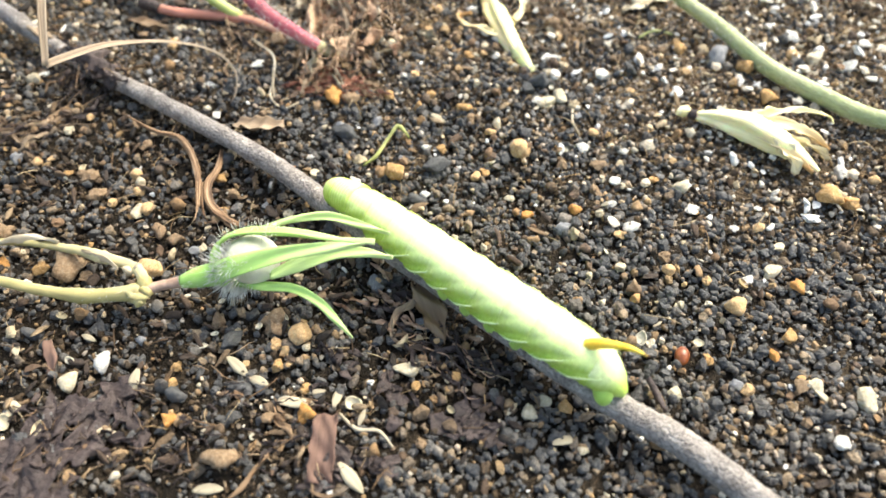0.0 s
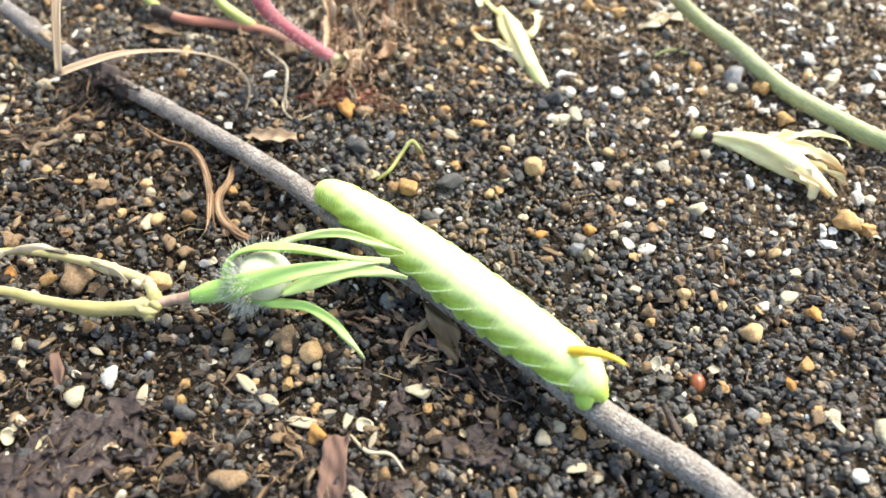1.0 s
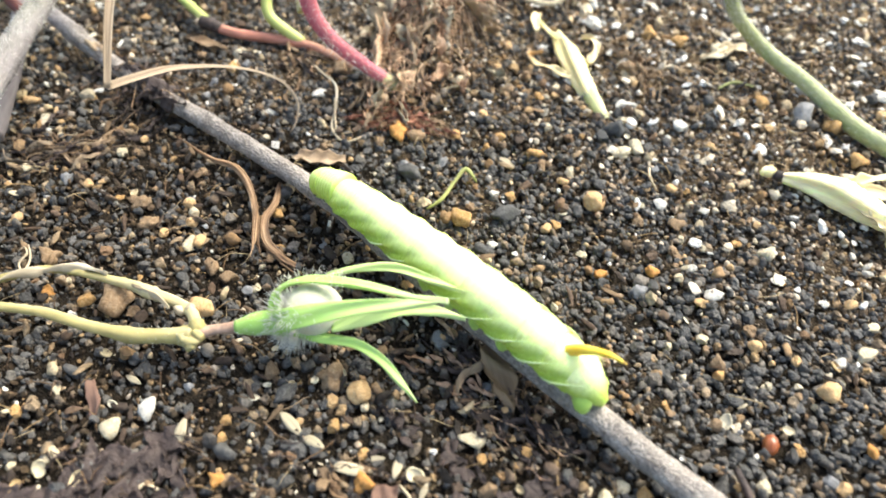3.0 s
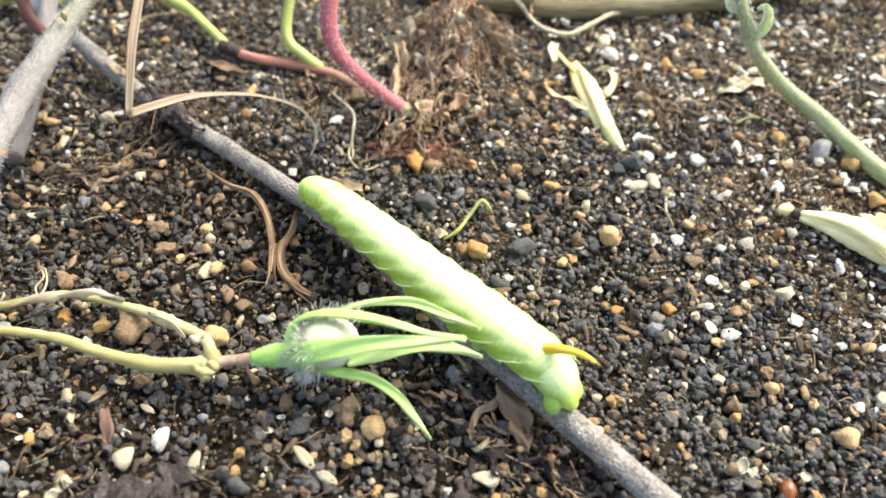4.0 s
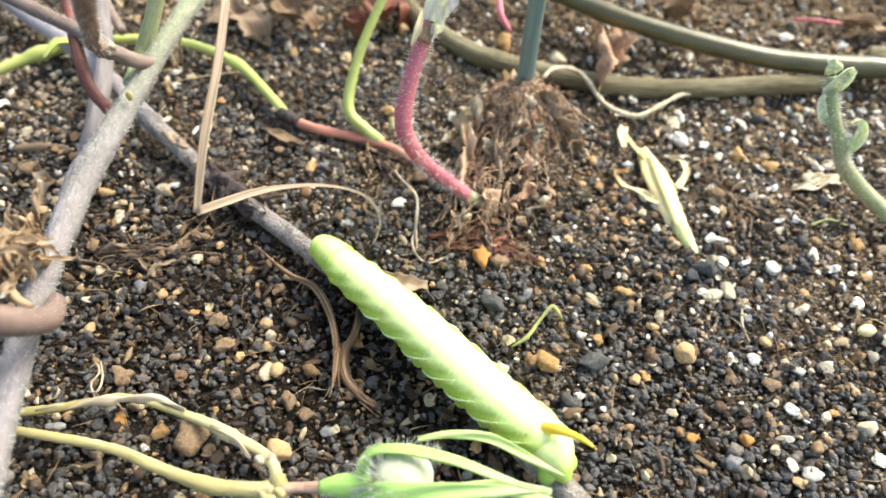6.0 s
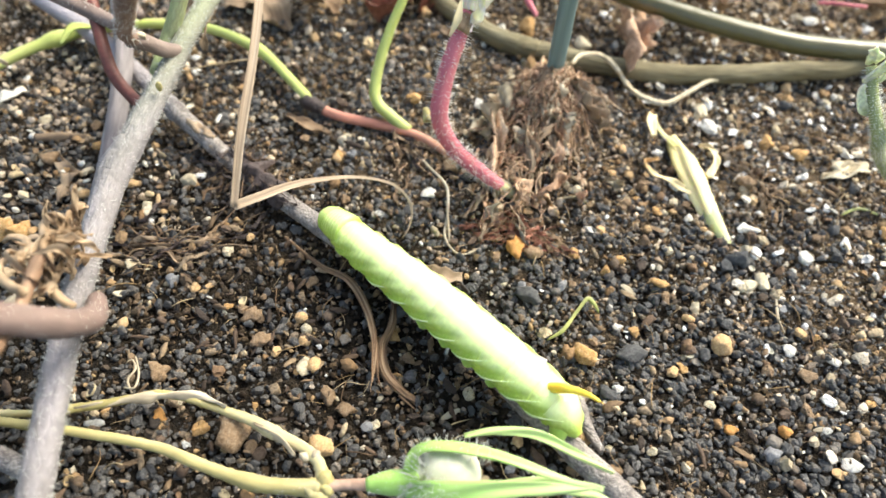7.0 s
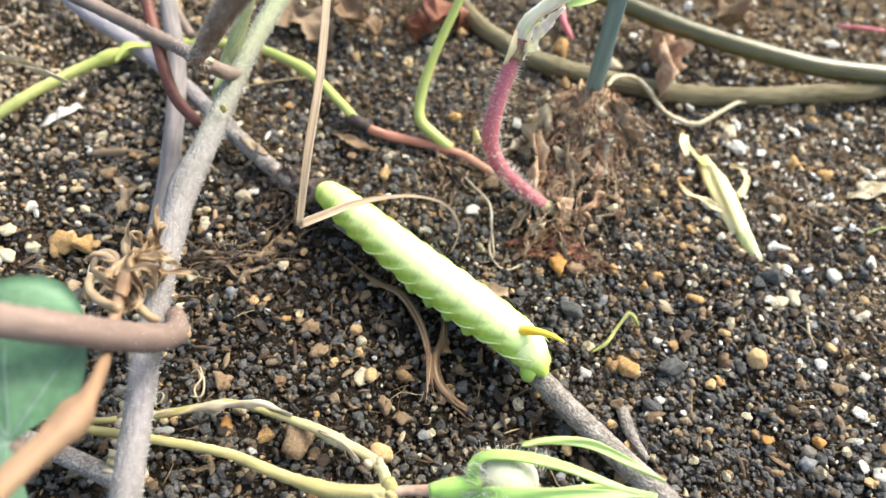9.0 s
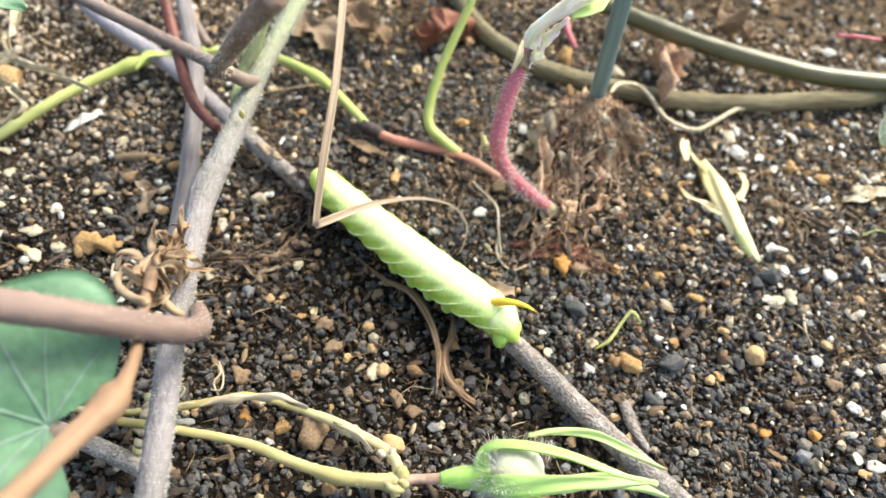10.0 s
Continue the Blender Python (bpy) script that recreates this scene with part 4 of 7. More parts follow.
    tagged(finish("curled_tendril", ring, DRY_PALE, origin=(-9.45, 1.68, 1.00)), "curled dry brown tendril", "tendril")


def heart_leaf():
    """A broad heart-shaped leaf, its notch at the stalk."""
    ob = thing("leaf", (-8.01, -2.40, 3.60), "broad green heart-shaped vine leaf, slightly folded", "leaf")
    notch, tip = np.array((-7.78, -2.62, 3.95)), np.array((-9.41, -2.95, 5.41))
    right, left = np.array((-7.73, -1.55, 5.61)), np.array((-6.97, -4.15, 4.00))
    along = (tip - notch)
    length = 3.69
    along /= np.linalg.norm(along)
    side = (right - left)
    side -= along * (side @ along)
    side /= np.linalg.norm(side)
    up = np.cross(side, along)
    up *= np.sign(up[2])
    n, k = 40, 28
    grid = []
    for i in range(n + 1):
        u = i / n
        y = -0.123 + 0.823 * u
        w = 0.568 * math.sqrt(max(0.0, 1 - ((y - 0.12) / 0.27) ** 2)) if y < 0.12 else 0.568 * (1 - ((y - 0.12) / 0.58) ** 1.6)
        for j in range(k + 1):
            v = j / k * 2 - 1
            x = v * max(w, 0.002)
            yy = y
            if y < 0.02 and abs(x) < 0.2:
                yy = y + (0.02 - y) * (1 - abs(x) / 0.2)
            z = 0.16 * abs(x) - 0.12 * x * x - 0.05 * yy * yy + 0.012 * math.sin(9 * yy + 5 * abs(x)) + 0.01 * math.sin(17 * x)
            grid.append((x, yy, z))
    grid = np.array(grid) * length
    world_of = lambda g: notch + side * g[:, :1] + along * g[:, 1:2] + up * g[:, 2:]
    thick = 0.03
    top, low = world_of(grid + (0, 0, thick / 2)), world_of(grid - (0, 0, thick / 2))
    m = len(grid)
    faces = []
    for i in range(n):
        for j in range(k):
            a, b, c, d = i * (k + 1) + j, i * (k + 1) + j + 1, (i + 1) * (k + 1) + j + 1, (i + 1) * (k + 1) + j
            faces += [(a, b, c, d), (m + d, m + c, m + b, m + a)]
        for j in (0, k):
            a, b = i * (k + 1) + j, (i + 1) * (k + 1) + j
            faces.append((a, b, m + b, m + a))
    part("blade", Shape().add(np.vstack([top, low]), faces), LEAF, ob)
    lines = [[(0, 0.02), (0.01, 0.3), (0, 0.66)]] + [[(0, 0.03), (s * 0.18, a), (s * 0.4, b)] for s in (1, -1) for a, b in ((0.12, 0.2), (0.0, -0.06), (0.24, 0.42))]
    for line in lines:
        pts = np.array([(x, y, 0.16 * abs(x) - 0.12 * x * x - 0.05 * y * y + 0.012 * math.sin(9 * y + 5 * abs(x)) + 0.01 * math.sin(17 * x) + 0.004) for x, y, _ in glide([(*p, 0) for p in line], 0.03)]) * length
        part("vein", tube(world_of(pts), [0.03, 0.022, 0.008], 6, 0.12), VEIN, ob, "pale green vein")
    part("stalk", tube([notch, notch + along * 0.3 - (0, 0, 0.25), notch + along * 1.6 - (0, 0, 0.9), notch + along * 3.5 - (0, 0, 1.2)], [0.1, 0.11, 0.12, 0.13], 10, 0.1), BARK_TWIG, ob, "violet-brown leaf stalk")


def straw():
    ob = thing("grass_straw", (-2.86, 4.15, 0.35), "dry tan grass blade, sharply bent in the middle", "straw")
    kink = (-5.66, 2.63, 2.56)
    part("upper_blade", blade([kink, (-5.66, 3.59, 3.50), (-5.68, 4.85, 4.30), (-5.83, 6.39, 5.20), (-6.08, 8.28, 6.10)], [0.13, 0.17, 0.16, 0.15, 0.13], 0.05, (0.4, -0.8, 0.4), 0.25), STRAW, ob)
    part("lower_blade", blade([kink, (-5.25, 2.97, 2.55), (-4.68, 3.55, 2.40), (-3.85, 4.34, 1.90), (-3.12, 4.81, 1.30), (-2.73, 4.67, 0.85), (-2.74, 4.35, 0.50), (-2.86, 4.15, 0.35)], [0.17, 0.17, 0.12, 0.08, 0.06, 0.055, 0.05, 0.03], 0.04, (0.1, -0.5, 1), 0.25), STRAW, ob)


def pink_stem():
    ob = thing("pink_vine", (-0.8, 5.63, 0.5), "fuzzy pink stem, bent, with a withered top", "stem")
    run = [(-0.72, 5.6, 0.78), (-1.3, 5.5, 1.3), (-1.95, 5.3, 2.1), (-2.3, 5.3, 2.85), (-2.28, 5.6, 3.6), (-2.0, 6.29, 4.7)]
    part("stem", tube(run, [0.13, 0.155, 0.165, 0.17, 0.165, 0.15], 14, 0.06, 0.02, 31, knots=((0.62, 0.08),)), PINK, ob)
    part("hairs", hairs(Shape(), run, [0.13, 0.165, 0.17, 0.15], 1500, 0.16, 32, 0.005, 0.2), HAIR, ob, "fine white hairs")
    part("withered_top", tube([(-2.05, 6.1, 4.4), (-1.98, 6.35, 4.75), (-1.84, 6.35, 5.20), (-1.41, 6.48, 5.60), (-0.93, 6.80, 5.90)], [0.15, 0.14, 0.12, 0.17, 0.2], 24, 0.05, 0.09, 33, pleat=(4, 0.3, 4.0)), BLEACHED, ob, "withered cream-white stem end")
    part("torn_skin", blade([(-2.13, 6.19, 4.95), (-2.16, 5.93, 4.75), (-2.26, 5.80, 4.45)], [0.05, 0.16, 0.04], 0.03, (0.3, -1, 0.5), 0.3, 0.05), PETAL_TIP, ob, "torn yellowish skin")
    part("torn_skin", blade([(-1.95, 6.1, 4.45), (-1.78, 6.1, 4.85), (-1.6, 6.15, 5.3), (-1.3, 6.25, 5.55)], [0.06, 0.2, 0.22, 0.05], 0.03, (0.3, -1, 0.5), 0.5, 0.05, 6, 0.03, 4, ragged=0.5), BLEACHED, ob, "loose cream-white skin")
    part("scar", tube([(-2.08, 6.0, 4.42), (-2.0, 6.2, 4.58), (-1.97, 6.3, 4.7)], [0.16, 0.165, 0.14], 12, 0.04, 0.15, 6), TAN_LEAF, ob, "brown ring where the skin withers")
    part("bud", tube([(-2.55, 5.54, 2.55), (-2.65, 5.76, 2.70)], [0.11, 0.06], 8, 0.05), LIME_PALE, ob, "small yellow-green bud")
    part("cut_end", tube([(-0.92, 5.57, 0.95), (-0.75, 5.6, 0.8), (-0.58, 5.63, 0.66)], [0.14, 0.165, 0.14], 14, 0.05, 0.04, 3), LIME_PALE, ob, "pale yellow cut end")
    leaf = blade([(-1.28, 6.37, 5.50), (-0.97, 6.58, 5.60), (-0.64, 7.10, 5.70)], [0.1, 0.5, 0.3], 0.03, (0.2, -0.5, 1), 0.3, 0.06)
    part("leaf", leaf, SEPAL_TIP, ob, "pale green leaf")


def lime_vine():
    ob = thing("slender_vine", (-5.4, 7.6, 0.5), "slender yellow-green vine running over the soil", "vine")
    a = [(-15.49, 3.87, 0.60), (-14.59, 5.58, 0.70), (-13.60, 7.23, 0.85), (-12.31, 8.61, 1.00), (-10.88, 9.45, 1.00), (-9.05, 9.76, 0.95), (-7.46, 9.22, 0.90), (-6.30, 8.26, 0.80), (-5.63, 7.62, 0.72)]
    part("green_stem", tube(a, [0.14, 0.14, 0.14, 0.13, 0.13, 0.13, 0.12], 12, 0.07, 0.02, 41, knots=((0.42, 0.5), (0.82, 0.35))), LIME, ob)
    b = [(-5.63, 7.62, 0.72), (-4.92, 7.44, 0.62), (-3.28, 7.34, 0.50), (-2.32, 6.88, 0.50), (-1.66, 6.50, 0.40)]
    part("rosy_stem", tube(b, [0.12, 0.125, 0.12, 0.11, 0.09], 12, 0.07, 0.02, 42), ROSY, ob, "rosy brown older stretch")
    part("dark_node", tube([(-5.86, 7.68, 0.75), (-5.54, 7.56, 0.75), (-5.34, 7.48, 0.70)], [0.15, 0.18, 0.14], 10, 0.04, 0.1, 43), DRY_DARK, ob, "dark shrivelled node")
    c = [(-3.23, 7.39, 0.50), (-3.66, 7.51, 0.75), (-4.08, 7.70, 1.05), (-4.13, 8.10, 1.50), (-3.93, 8.73, 2.30), (-3.55, 9.44, 3.20), (-3.29, 9.97, 4.00)]
    part("rising_stem", tube(c, [0.14, 0.14, 0.13, 0.12, 0.11, 0.11, 0.11], 12, 0.07, 0.02, 44), LIME, ob)
    part("hairs", hairs(Shape(), c, [0.12], 160, 0.09, 45, 0.004), HAIR, ob)
    part("bract", blade([(-12.02, 8.08, 1.20), (-11.83, 8.53, 1.35), (-11.34, 8.76, 1.30)], [0.05, 0.3, 0.05], 0.05, (0, 0, 1), 0.3, 0.05), LIME, ob)


def stake():
    ob = thing("plant_stake", (0.03, 8.5, 1.2), "thin dark green plastic plant stake stuck in the root mound", "stake")
    part("rod", tube([(0.05, 8.5, 0.6), (0.02, 8.52, 3.0), (-0.02, 8.6, 7.0)], [0.2, 0.2, 0.2], 14, 0.3, 0.015, 51), STAKE, ob)


def back_vines():
    a = [(-3.81, 16.43, 2.40), (-1.08, 13.87, 1.90), (1.00, 12.99, 1.70), (2.49, 12.41, 1.60), (4.11, 12.01, 1.50), (5.73, 11.78, 1.40), (7.01, 11.71, 1.35), (9.26, 11.80, 1.40), (11.89, 12.19, 1.45), (15.02, 12.94, 1.50)]
    ob = thing("olive_vine", (4.63, 13.39, 0.60), "smooth thick olive vine stem lying behind the stake", "stem")
    part("stem", tube(a, [0.2, 0.24, 0.26, 0.27, 0.28, 0.28, 0.28], 14, 0.1, 0.025, 61, knots=((0.35, 0.08), (0.7, 0.06))), OLIVE, ob)
    part("node", tube([(9.12, 12.26, 1.45), (9.39, 12.18, 1.45), (9.67, 12.16, 1.45)], [0.27, 0.32, 0.28], 14, 0.05, 0.04, 66), OLIVE_DULL, ob, "swollen pale node")
    b = [(-4.36, 14.37, 0.95), (-3.25, 12.50, 0.90), (-2.31, 11.69, 0.85), (-1.27, 10.98, 0.85), (0.04, 10.67, 0.85), (1.48, 10.46, 0.85), (2.91, 10.39, 0.85), (4.65, 10.63, 0.90), (6.61, 11.11, 0.95), (8.10, 11.52, 1.00), (9.76, 12.65, 1.20), (10.92, 13.47, 1.30), (12.97, 14.81, 1.40), (16.96, 17.55, 1.50)]
    low = thing("dull_vine", (3.06, 10.86, 0.50), "dull olive-brown vine stem lying on soil", "stem")
    part("stem", tube(b, [0.24, 0.26, 0.26, 0.25, 0.25, 0.26, 0.25], 14, 0.1, 0.045, 62, knots=((0.2, 0.1), (0.5, 0.08))), OLIVE_DULL, low)
    part("node", tube([(-1.02, 10.88, 0.85), (-0.61, 10.76, 0.85), (-0.28, 10.70, 0.85)], [0.26, 0.3, 0.26], 14, 0.05, 0.05, 67), OLIVE_DULL, low, "rough brown node")
    c = [(0.51, 9.44, 1.50), (0.75, 9.85, 1.50), (1.27, 10.22, 1.30), (1.69, 10.01, 1.15), (2.20, 9.46, 0.90), (2.99, 9.27, 0.80), (3.63, 9.77, 0.85), (4.30, 10.33, 0.90), (5.30, 10.60, 0.85)]
    tagged(finish("pale_root", tube(c, [0.05, 0.06, 0.06, 0.065, 0.07, 0.065, 0.06, 0.06, 0.045], 10, 0.08, 0.1, 63), CREAM, origin=(3.07, 9.52, 0.60)), "pale winding root above the soil", "root")
    d = tube([(-0.92, 11.74, 2.30), (-0.79, 11.11, 2.10), (-0.48, 10.82, 1.80)], [0.1, 0.1, 0.06], 10, 0.1, 0.03, 64)
    tagged(finish("pink_stalk", d, PINK, origin=(-0.38, 11.70, 1.20)), "short pink stalk behind the stake", "stalk")


def shoot():
    ob = thing("young_shoot", (9.8, 5.2, 0.1), "grey-green young vine shoot with curled tip leaves", "shoot")
    run = [(12.4, 3.2, 0.6), (11.52, 3.37, 0.62), (10.66, 4.09, 0.64), (9.87, 4.91, 0.66), (9.41, 5.71, 0.68), (8.90, 6.54, 0.78), (7.91, 7.08, 1.25), (6.85, 6.6, 2.35), (6.47, 6.4, 2.95), (6.15, 6.8, 3.5), (5.95, 7.15, 4.0)]
    part("stem", tube(run, [0.2, 0.2, 0.2, 0.2, 0.19, 0.18, 0.17, 0.16, 0.15, 0.12, 0.1], 14, 0.07, 0.015, 71), SHOOT, ob)
    part("hairs", hairs(Shape(), run, [0.2, 0.2, 0.17, 0.12], 3000, 0.06, 72, 0.005), HAIR, ob)
    c, f = clod(3, 74, (0.16, 0.15, 0.2), 0.4)
    part("tip_bud", Shape().add(c + (5.94, 7.2, 4.2), f.tolist()), TIP_LEAF, ob, "folded pale downy tip")
    part("tip_leaf", blade([(5.88, 7.0, 3.75), (6.0, 6.98, 4.1), (6.12, 6.98, 4.3), (6.16, 6.95, 4.08), (6.12, 6.93, 3.85)], [0.08, 0.16, 0.2, 0.14, 0.05], 0.09, (0.2, -0.9, 0.3), 0.5, 0.04), TIP_LEAF, ob)
    part("young_leaf", blade([(6.42, 6.4, 2.85), (6.62, 6.42, 3.0), (6.68, 6.48, 3.3), (6.58, 6.52, 3.5), (6.48, 6.5, 3.42)], [0.1, 0.24, 0.26, 0.18, 0.05], 0.09, (0.2, -0.9, 0.3), 0.6, 0.04), TIP_LEAF, ob)
    part("side_leaf", blade([(6.18, 6.72, 3.2), (5.95, 6.72, 3.35), (5.84, 6.85, 3.62), (5.9, 6.9, 3.75)], [0.08, 0.2, 0.18, 0.05], 0.08, (0.2, -0.9, 0.3), 0.6, 0.04), TIP_LEAF, ob)
    part("hairs", hairs(Shape(), run[-4:], [0.16, 0.16, 0.14], 900, 0.08, 73, 0.006), HAIR, ob, "white down on the tip")


def bud_vine():
    ob = thing("seed_pod_stalk", (-3.26, -1.43, 0.2), "yellow-green forked stalk with a hairy green seed pod", "stalk")
    node = (-3.24, -1.45, 0.66)
    main = [(-8.97, -1.11, 0.55), (-7.48, -1.10, 0.55), (-6.18, -1.14, 0.55), (-5.26, -1.34, 0.55), (-4.36, -1.50, 0.58), (-3.78, -1.48, 0.62), node]
    part("lower_stalk", tube(main, [0.085, 0.085, 0.085, 0.09, 0.1, 0.12, 0.15], 12, 0.06, 0.08, 81, knots=((0.8, 0.25), (0.62, 0.12))), LIME_PALE, ob)
    side = [node, (-3.34, -1.09, 0.66), (-3.68, -0.81, 0.62), (-4.23, -0.63, 0.60), (-4.98, -0.38, 0.55), (-6.32, -0.17, 0.50), (-6.94, -0.35, 0.50), (-7.65, -0.59, 0.45), (-8.68, -0.86, 0.40), (-9.79, -0.93, 0.35), (-11.40, -0.91, 0.30)]
    part("upper_stalk", tube(side, [0.12, 0.09, 0.1, 0.075, 0.07, 0.08, 0.08, 0.065, 0.06, 0.06, 0.05], 12, 0.06, 0.1, 82, knots=((0.17, 0.3),)), LIME_PALE, ob)
    base = (-1.81, -1.24, 0.95)
    part("dry_sheath", blade([(-5.20, -0.30, 0.66), (-5.74, -0.16, 0.66), (-6.40, -0.22, 0.62), (-7.02, -0.40, 0.58), (-7.83, -0.67, 0.50)], [0.05, 0.14, 0.18, 0.14, 0.04], 0.03, (0, 0, 1), -0.5, 0.06, 6, 0.02, 4, ragged=0.3), WITHERED, ob, "split brown dry sheath")
    part("dry_sheath", blade([(-3.79, -1.00, 0.75), (-4.18, -0.69, 0.72), (-4.65, -0.53, 0.70)], [0.04, 0.14, 0.04], 0.03, (0, 0, 1), -0.5, 0.06, 6, 0.02, 5, ragged=0.3), WITHERED, ob, "split pale dry sheath")
    part("pod_stalk", tube([node, (-2.91, -1.36, 0.72), (-2.43, -1.32, 0.82)], [0.11, 0.09, 0.11], 12, 0.06, 0.02, 83), ROSE_TAN, ob, "pinkish brown pod stalk")
    part("calyx", tube([(-2.49, -1.32, 0.80), (-2.15, -1.27, 0.88), base, (-1.59, -1.23, 1.02)], [0.12, 0.19, 0.22, 0.3], 14, 0.06, 0.02, 84), SEPAL, ob)
    pod = np.array((-1.18, -1.03, 1.10))
    c, f = BALLS[3]
    axis = np.array((1, 0.12, 0.08)) / np.linalg.norm((1, 0.12, 0.08))
    r = c * 0.45
    r = r + axis * (r @ axis)[:, None] * 0.12
    part("pod", Shape().add(r + pod, f.tolist()), POD, ob, "round cream-green seed pod")
    part("sepal", blade([(-1.81, -1.20, 1.10), (-1.73, -0.86, 1.35), (-1.30, -0.81, 1.60), (-0.58, -0.89, 1.70), (0.34, -1.11, 1.80), (1.11, -1.22, 1.85)], [0.25, 0.27, 0.22, 0.19, 0.15, 0.06], 0.07, (-0.2, 0.5, 1), 0.14, 0.06, 8, 0.012, 3), SEPAL, ob)
    part("sepal", blade([(-1.84, -1.37, 1.00), (-1.46, -1.51, 1.45), (-0.96, -1.48, 1.65), (-0.30, -1.37, 1.75), (0.36, -1.30, 1.80), (0.94, -1.21, 1.80)], [0.25, 0.38, 0.32, 0.24, 0.2, 0.05], 0.07, (-0.1, -0.7, 1), 0.14, 0.06, 8, 0.012, 3), SEPAL, ob)
    part("sepal", blade([(-1.03, -0.46, 1.30), (-0.52, -0.34, 1.40), (0.11, -0.35, 1.50), (0.75, -0.62, 1.60), (1.32, -0.86, 1.65)], [0.08, 0.15, 0.17, 0.15, 0.05], 0.06, (0, -0.3, 1), 0.14, 0.06, 8, 0.012, 3), SEPAL_TIP, ob)
    part("sepal", blade([(-0.81, -1.37, 1.05), (-0.31, -1.22, 1.20), (0.29, -1.10, 1.35), (0.89, -1.14, 1.45), (1.39, -1.28, 1.50)], [0.15, 0.3, 0.26, 0.2, 0.06], 0.06, (0, -0.3, 1), 0.14, 0.06, 8, 0.012, 3), SEPAL_TIP, ob)
    part("sepal", blade([(-1.61, -1.32, 0.85), (-1.03, -1.43, 0.85), (-0.41, -1.53, 0.90), (0.07, -1.78, 0.85), (0.39, -2.07, 0.75), (0.70, -2.36, 0.62)], [0.18, 0.19, 0.17, 0.17, 0.15, 0.03], 0.06, (0, -0.3, 1), 0.14, 0.06, 8, 0.012, 3), SEPAL, ob)
    rng = np.random.RandomState(85)
    down = Shape()
    middle = np.array((-1.57, -1.22, 1.00))
    for _ in range(430):
        d = rng.randn(3)
        d /= np.linalg.norm(d)
        d -= axis * max(0.0, d @ axis) * 1.2
        d /= np.linalg.norm(d) + 1e-9
        foot = middle + d * 0.34 + axis * rng.uniform(0, 0.25)
        quill(down, foot, foot + (d - 0.2 * axis + 0.15 * rng.randn(3)) * rng.uniform(0.14, 0.34), 0.011)
    for n, run in enumerate(([(-1.81, -1.20, 1.10), (-1.73, -0.86, 1.35), (-1.30, -0.81, 1.60), (-0.58, -0.89, 1.70)], [(-1.84, -1.37, 1.00), (-1.46, -1.51, 1.45), (-0.96, -1.48, 1.65)], [(-1.61, -1.32, 0.85), (-1.03, -1.43, 0.85)])):
        hairs(down, run, [0.1, 0.12, 0.1], 260, 0.13, 88 + n, 0.006)
    part("hairs", down, HAIR, ob, "long stiff white hairs")
    part("hairs", hairs(hairs(Shape(), main[-3:], [0.1, 0.11, 0.125], 130, 0.09, 86, 0.006), [(-2.49, -1.32, 0.80), (-2.15, -1.27, 0.88), base], [0.13, 0.19, 0.22], 160, 0.08, 87, 0.005), HAIR, ob, "short white hairs at the fork")
    nub = Shape()
    for n, p in enumerate(((-3.21, -1.36, 0.60), (-3.46, -0.91, 0.66), (-3.64, -0.98, 0.68))):
        c2, f2 = lump(2, 90 + n, (0.1, 0.09, 0.12), 0.25)
        nub.add(c2 + p, f2.tolist())
    part("scar", nub, WITHERED, ob, "pale leaf scars")
    knob = Shape()
    for n, (off, size) in enumerate((((-0.06, 0.0, 0.0), (0.24, 0.17, 0.16)), ((0.04, 0.1, 0.03), (0.14, 0.15, 0.13)), ((-0.02, -0.13, -0.05), (0.1, 0.12, 0.12)), ((0.1, -0.02, 0.04), (0.12, 0.11, 0.11)))):
        c2, f2 = lump(3, 95 + n, size, 0.3)
        knob.add(c2 + np.array(node) + off, f2.tolist())
    part("node", knob, LIME_PALE, ob, "knobbly swollen fork")


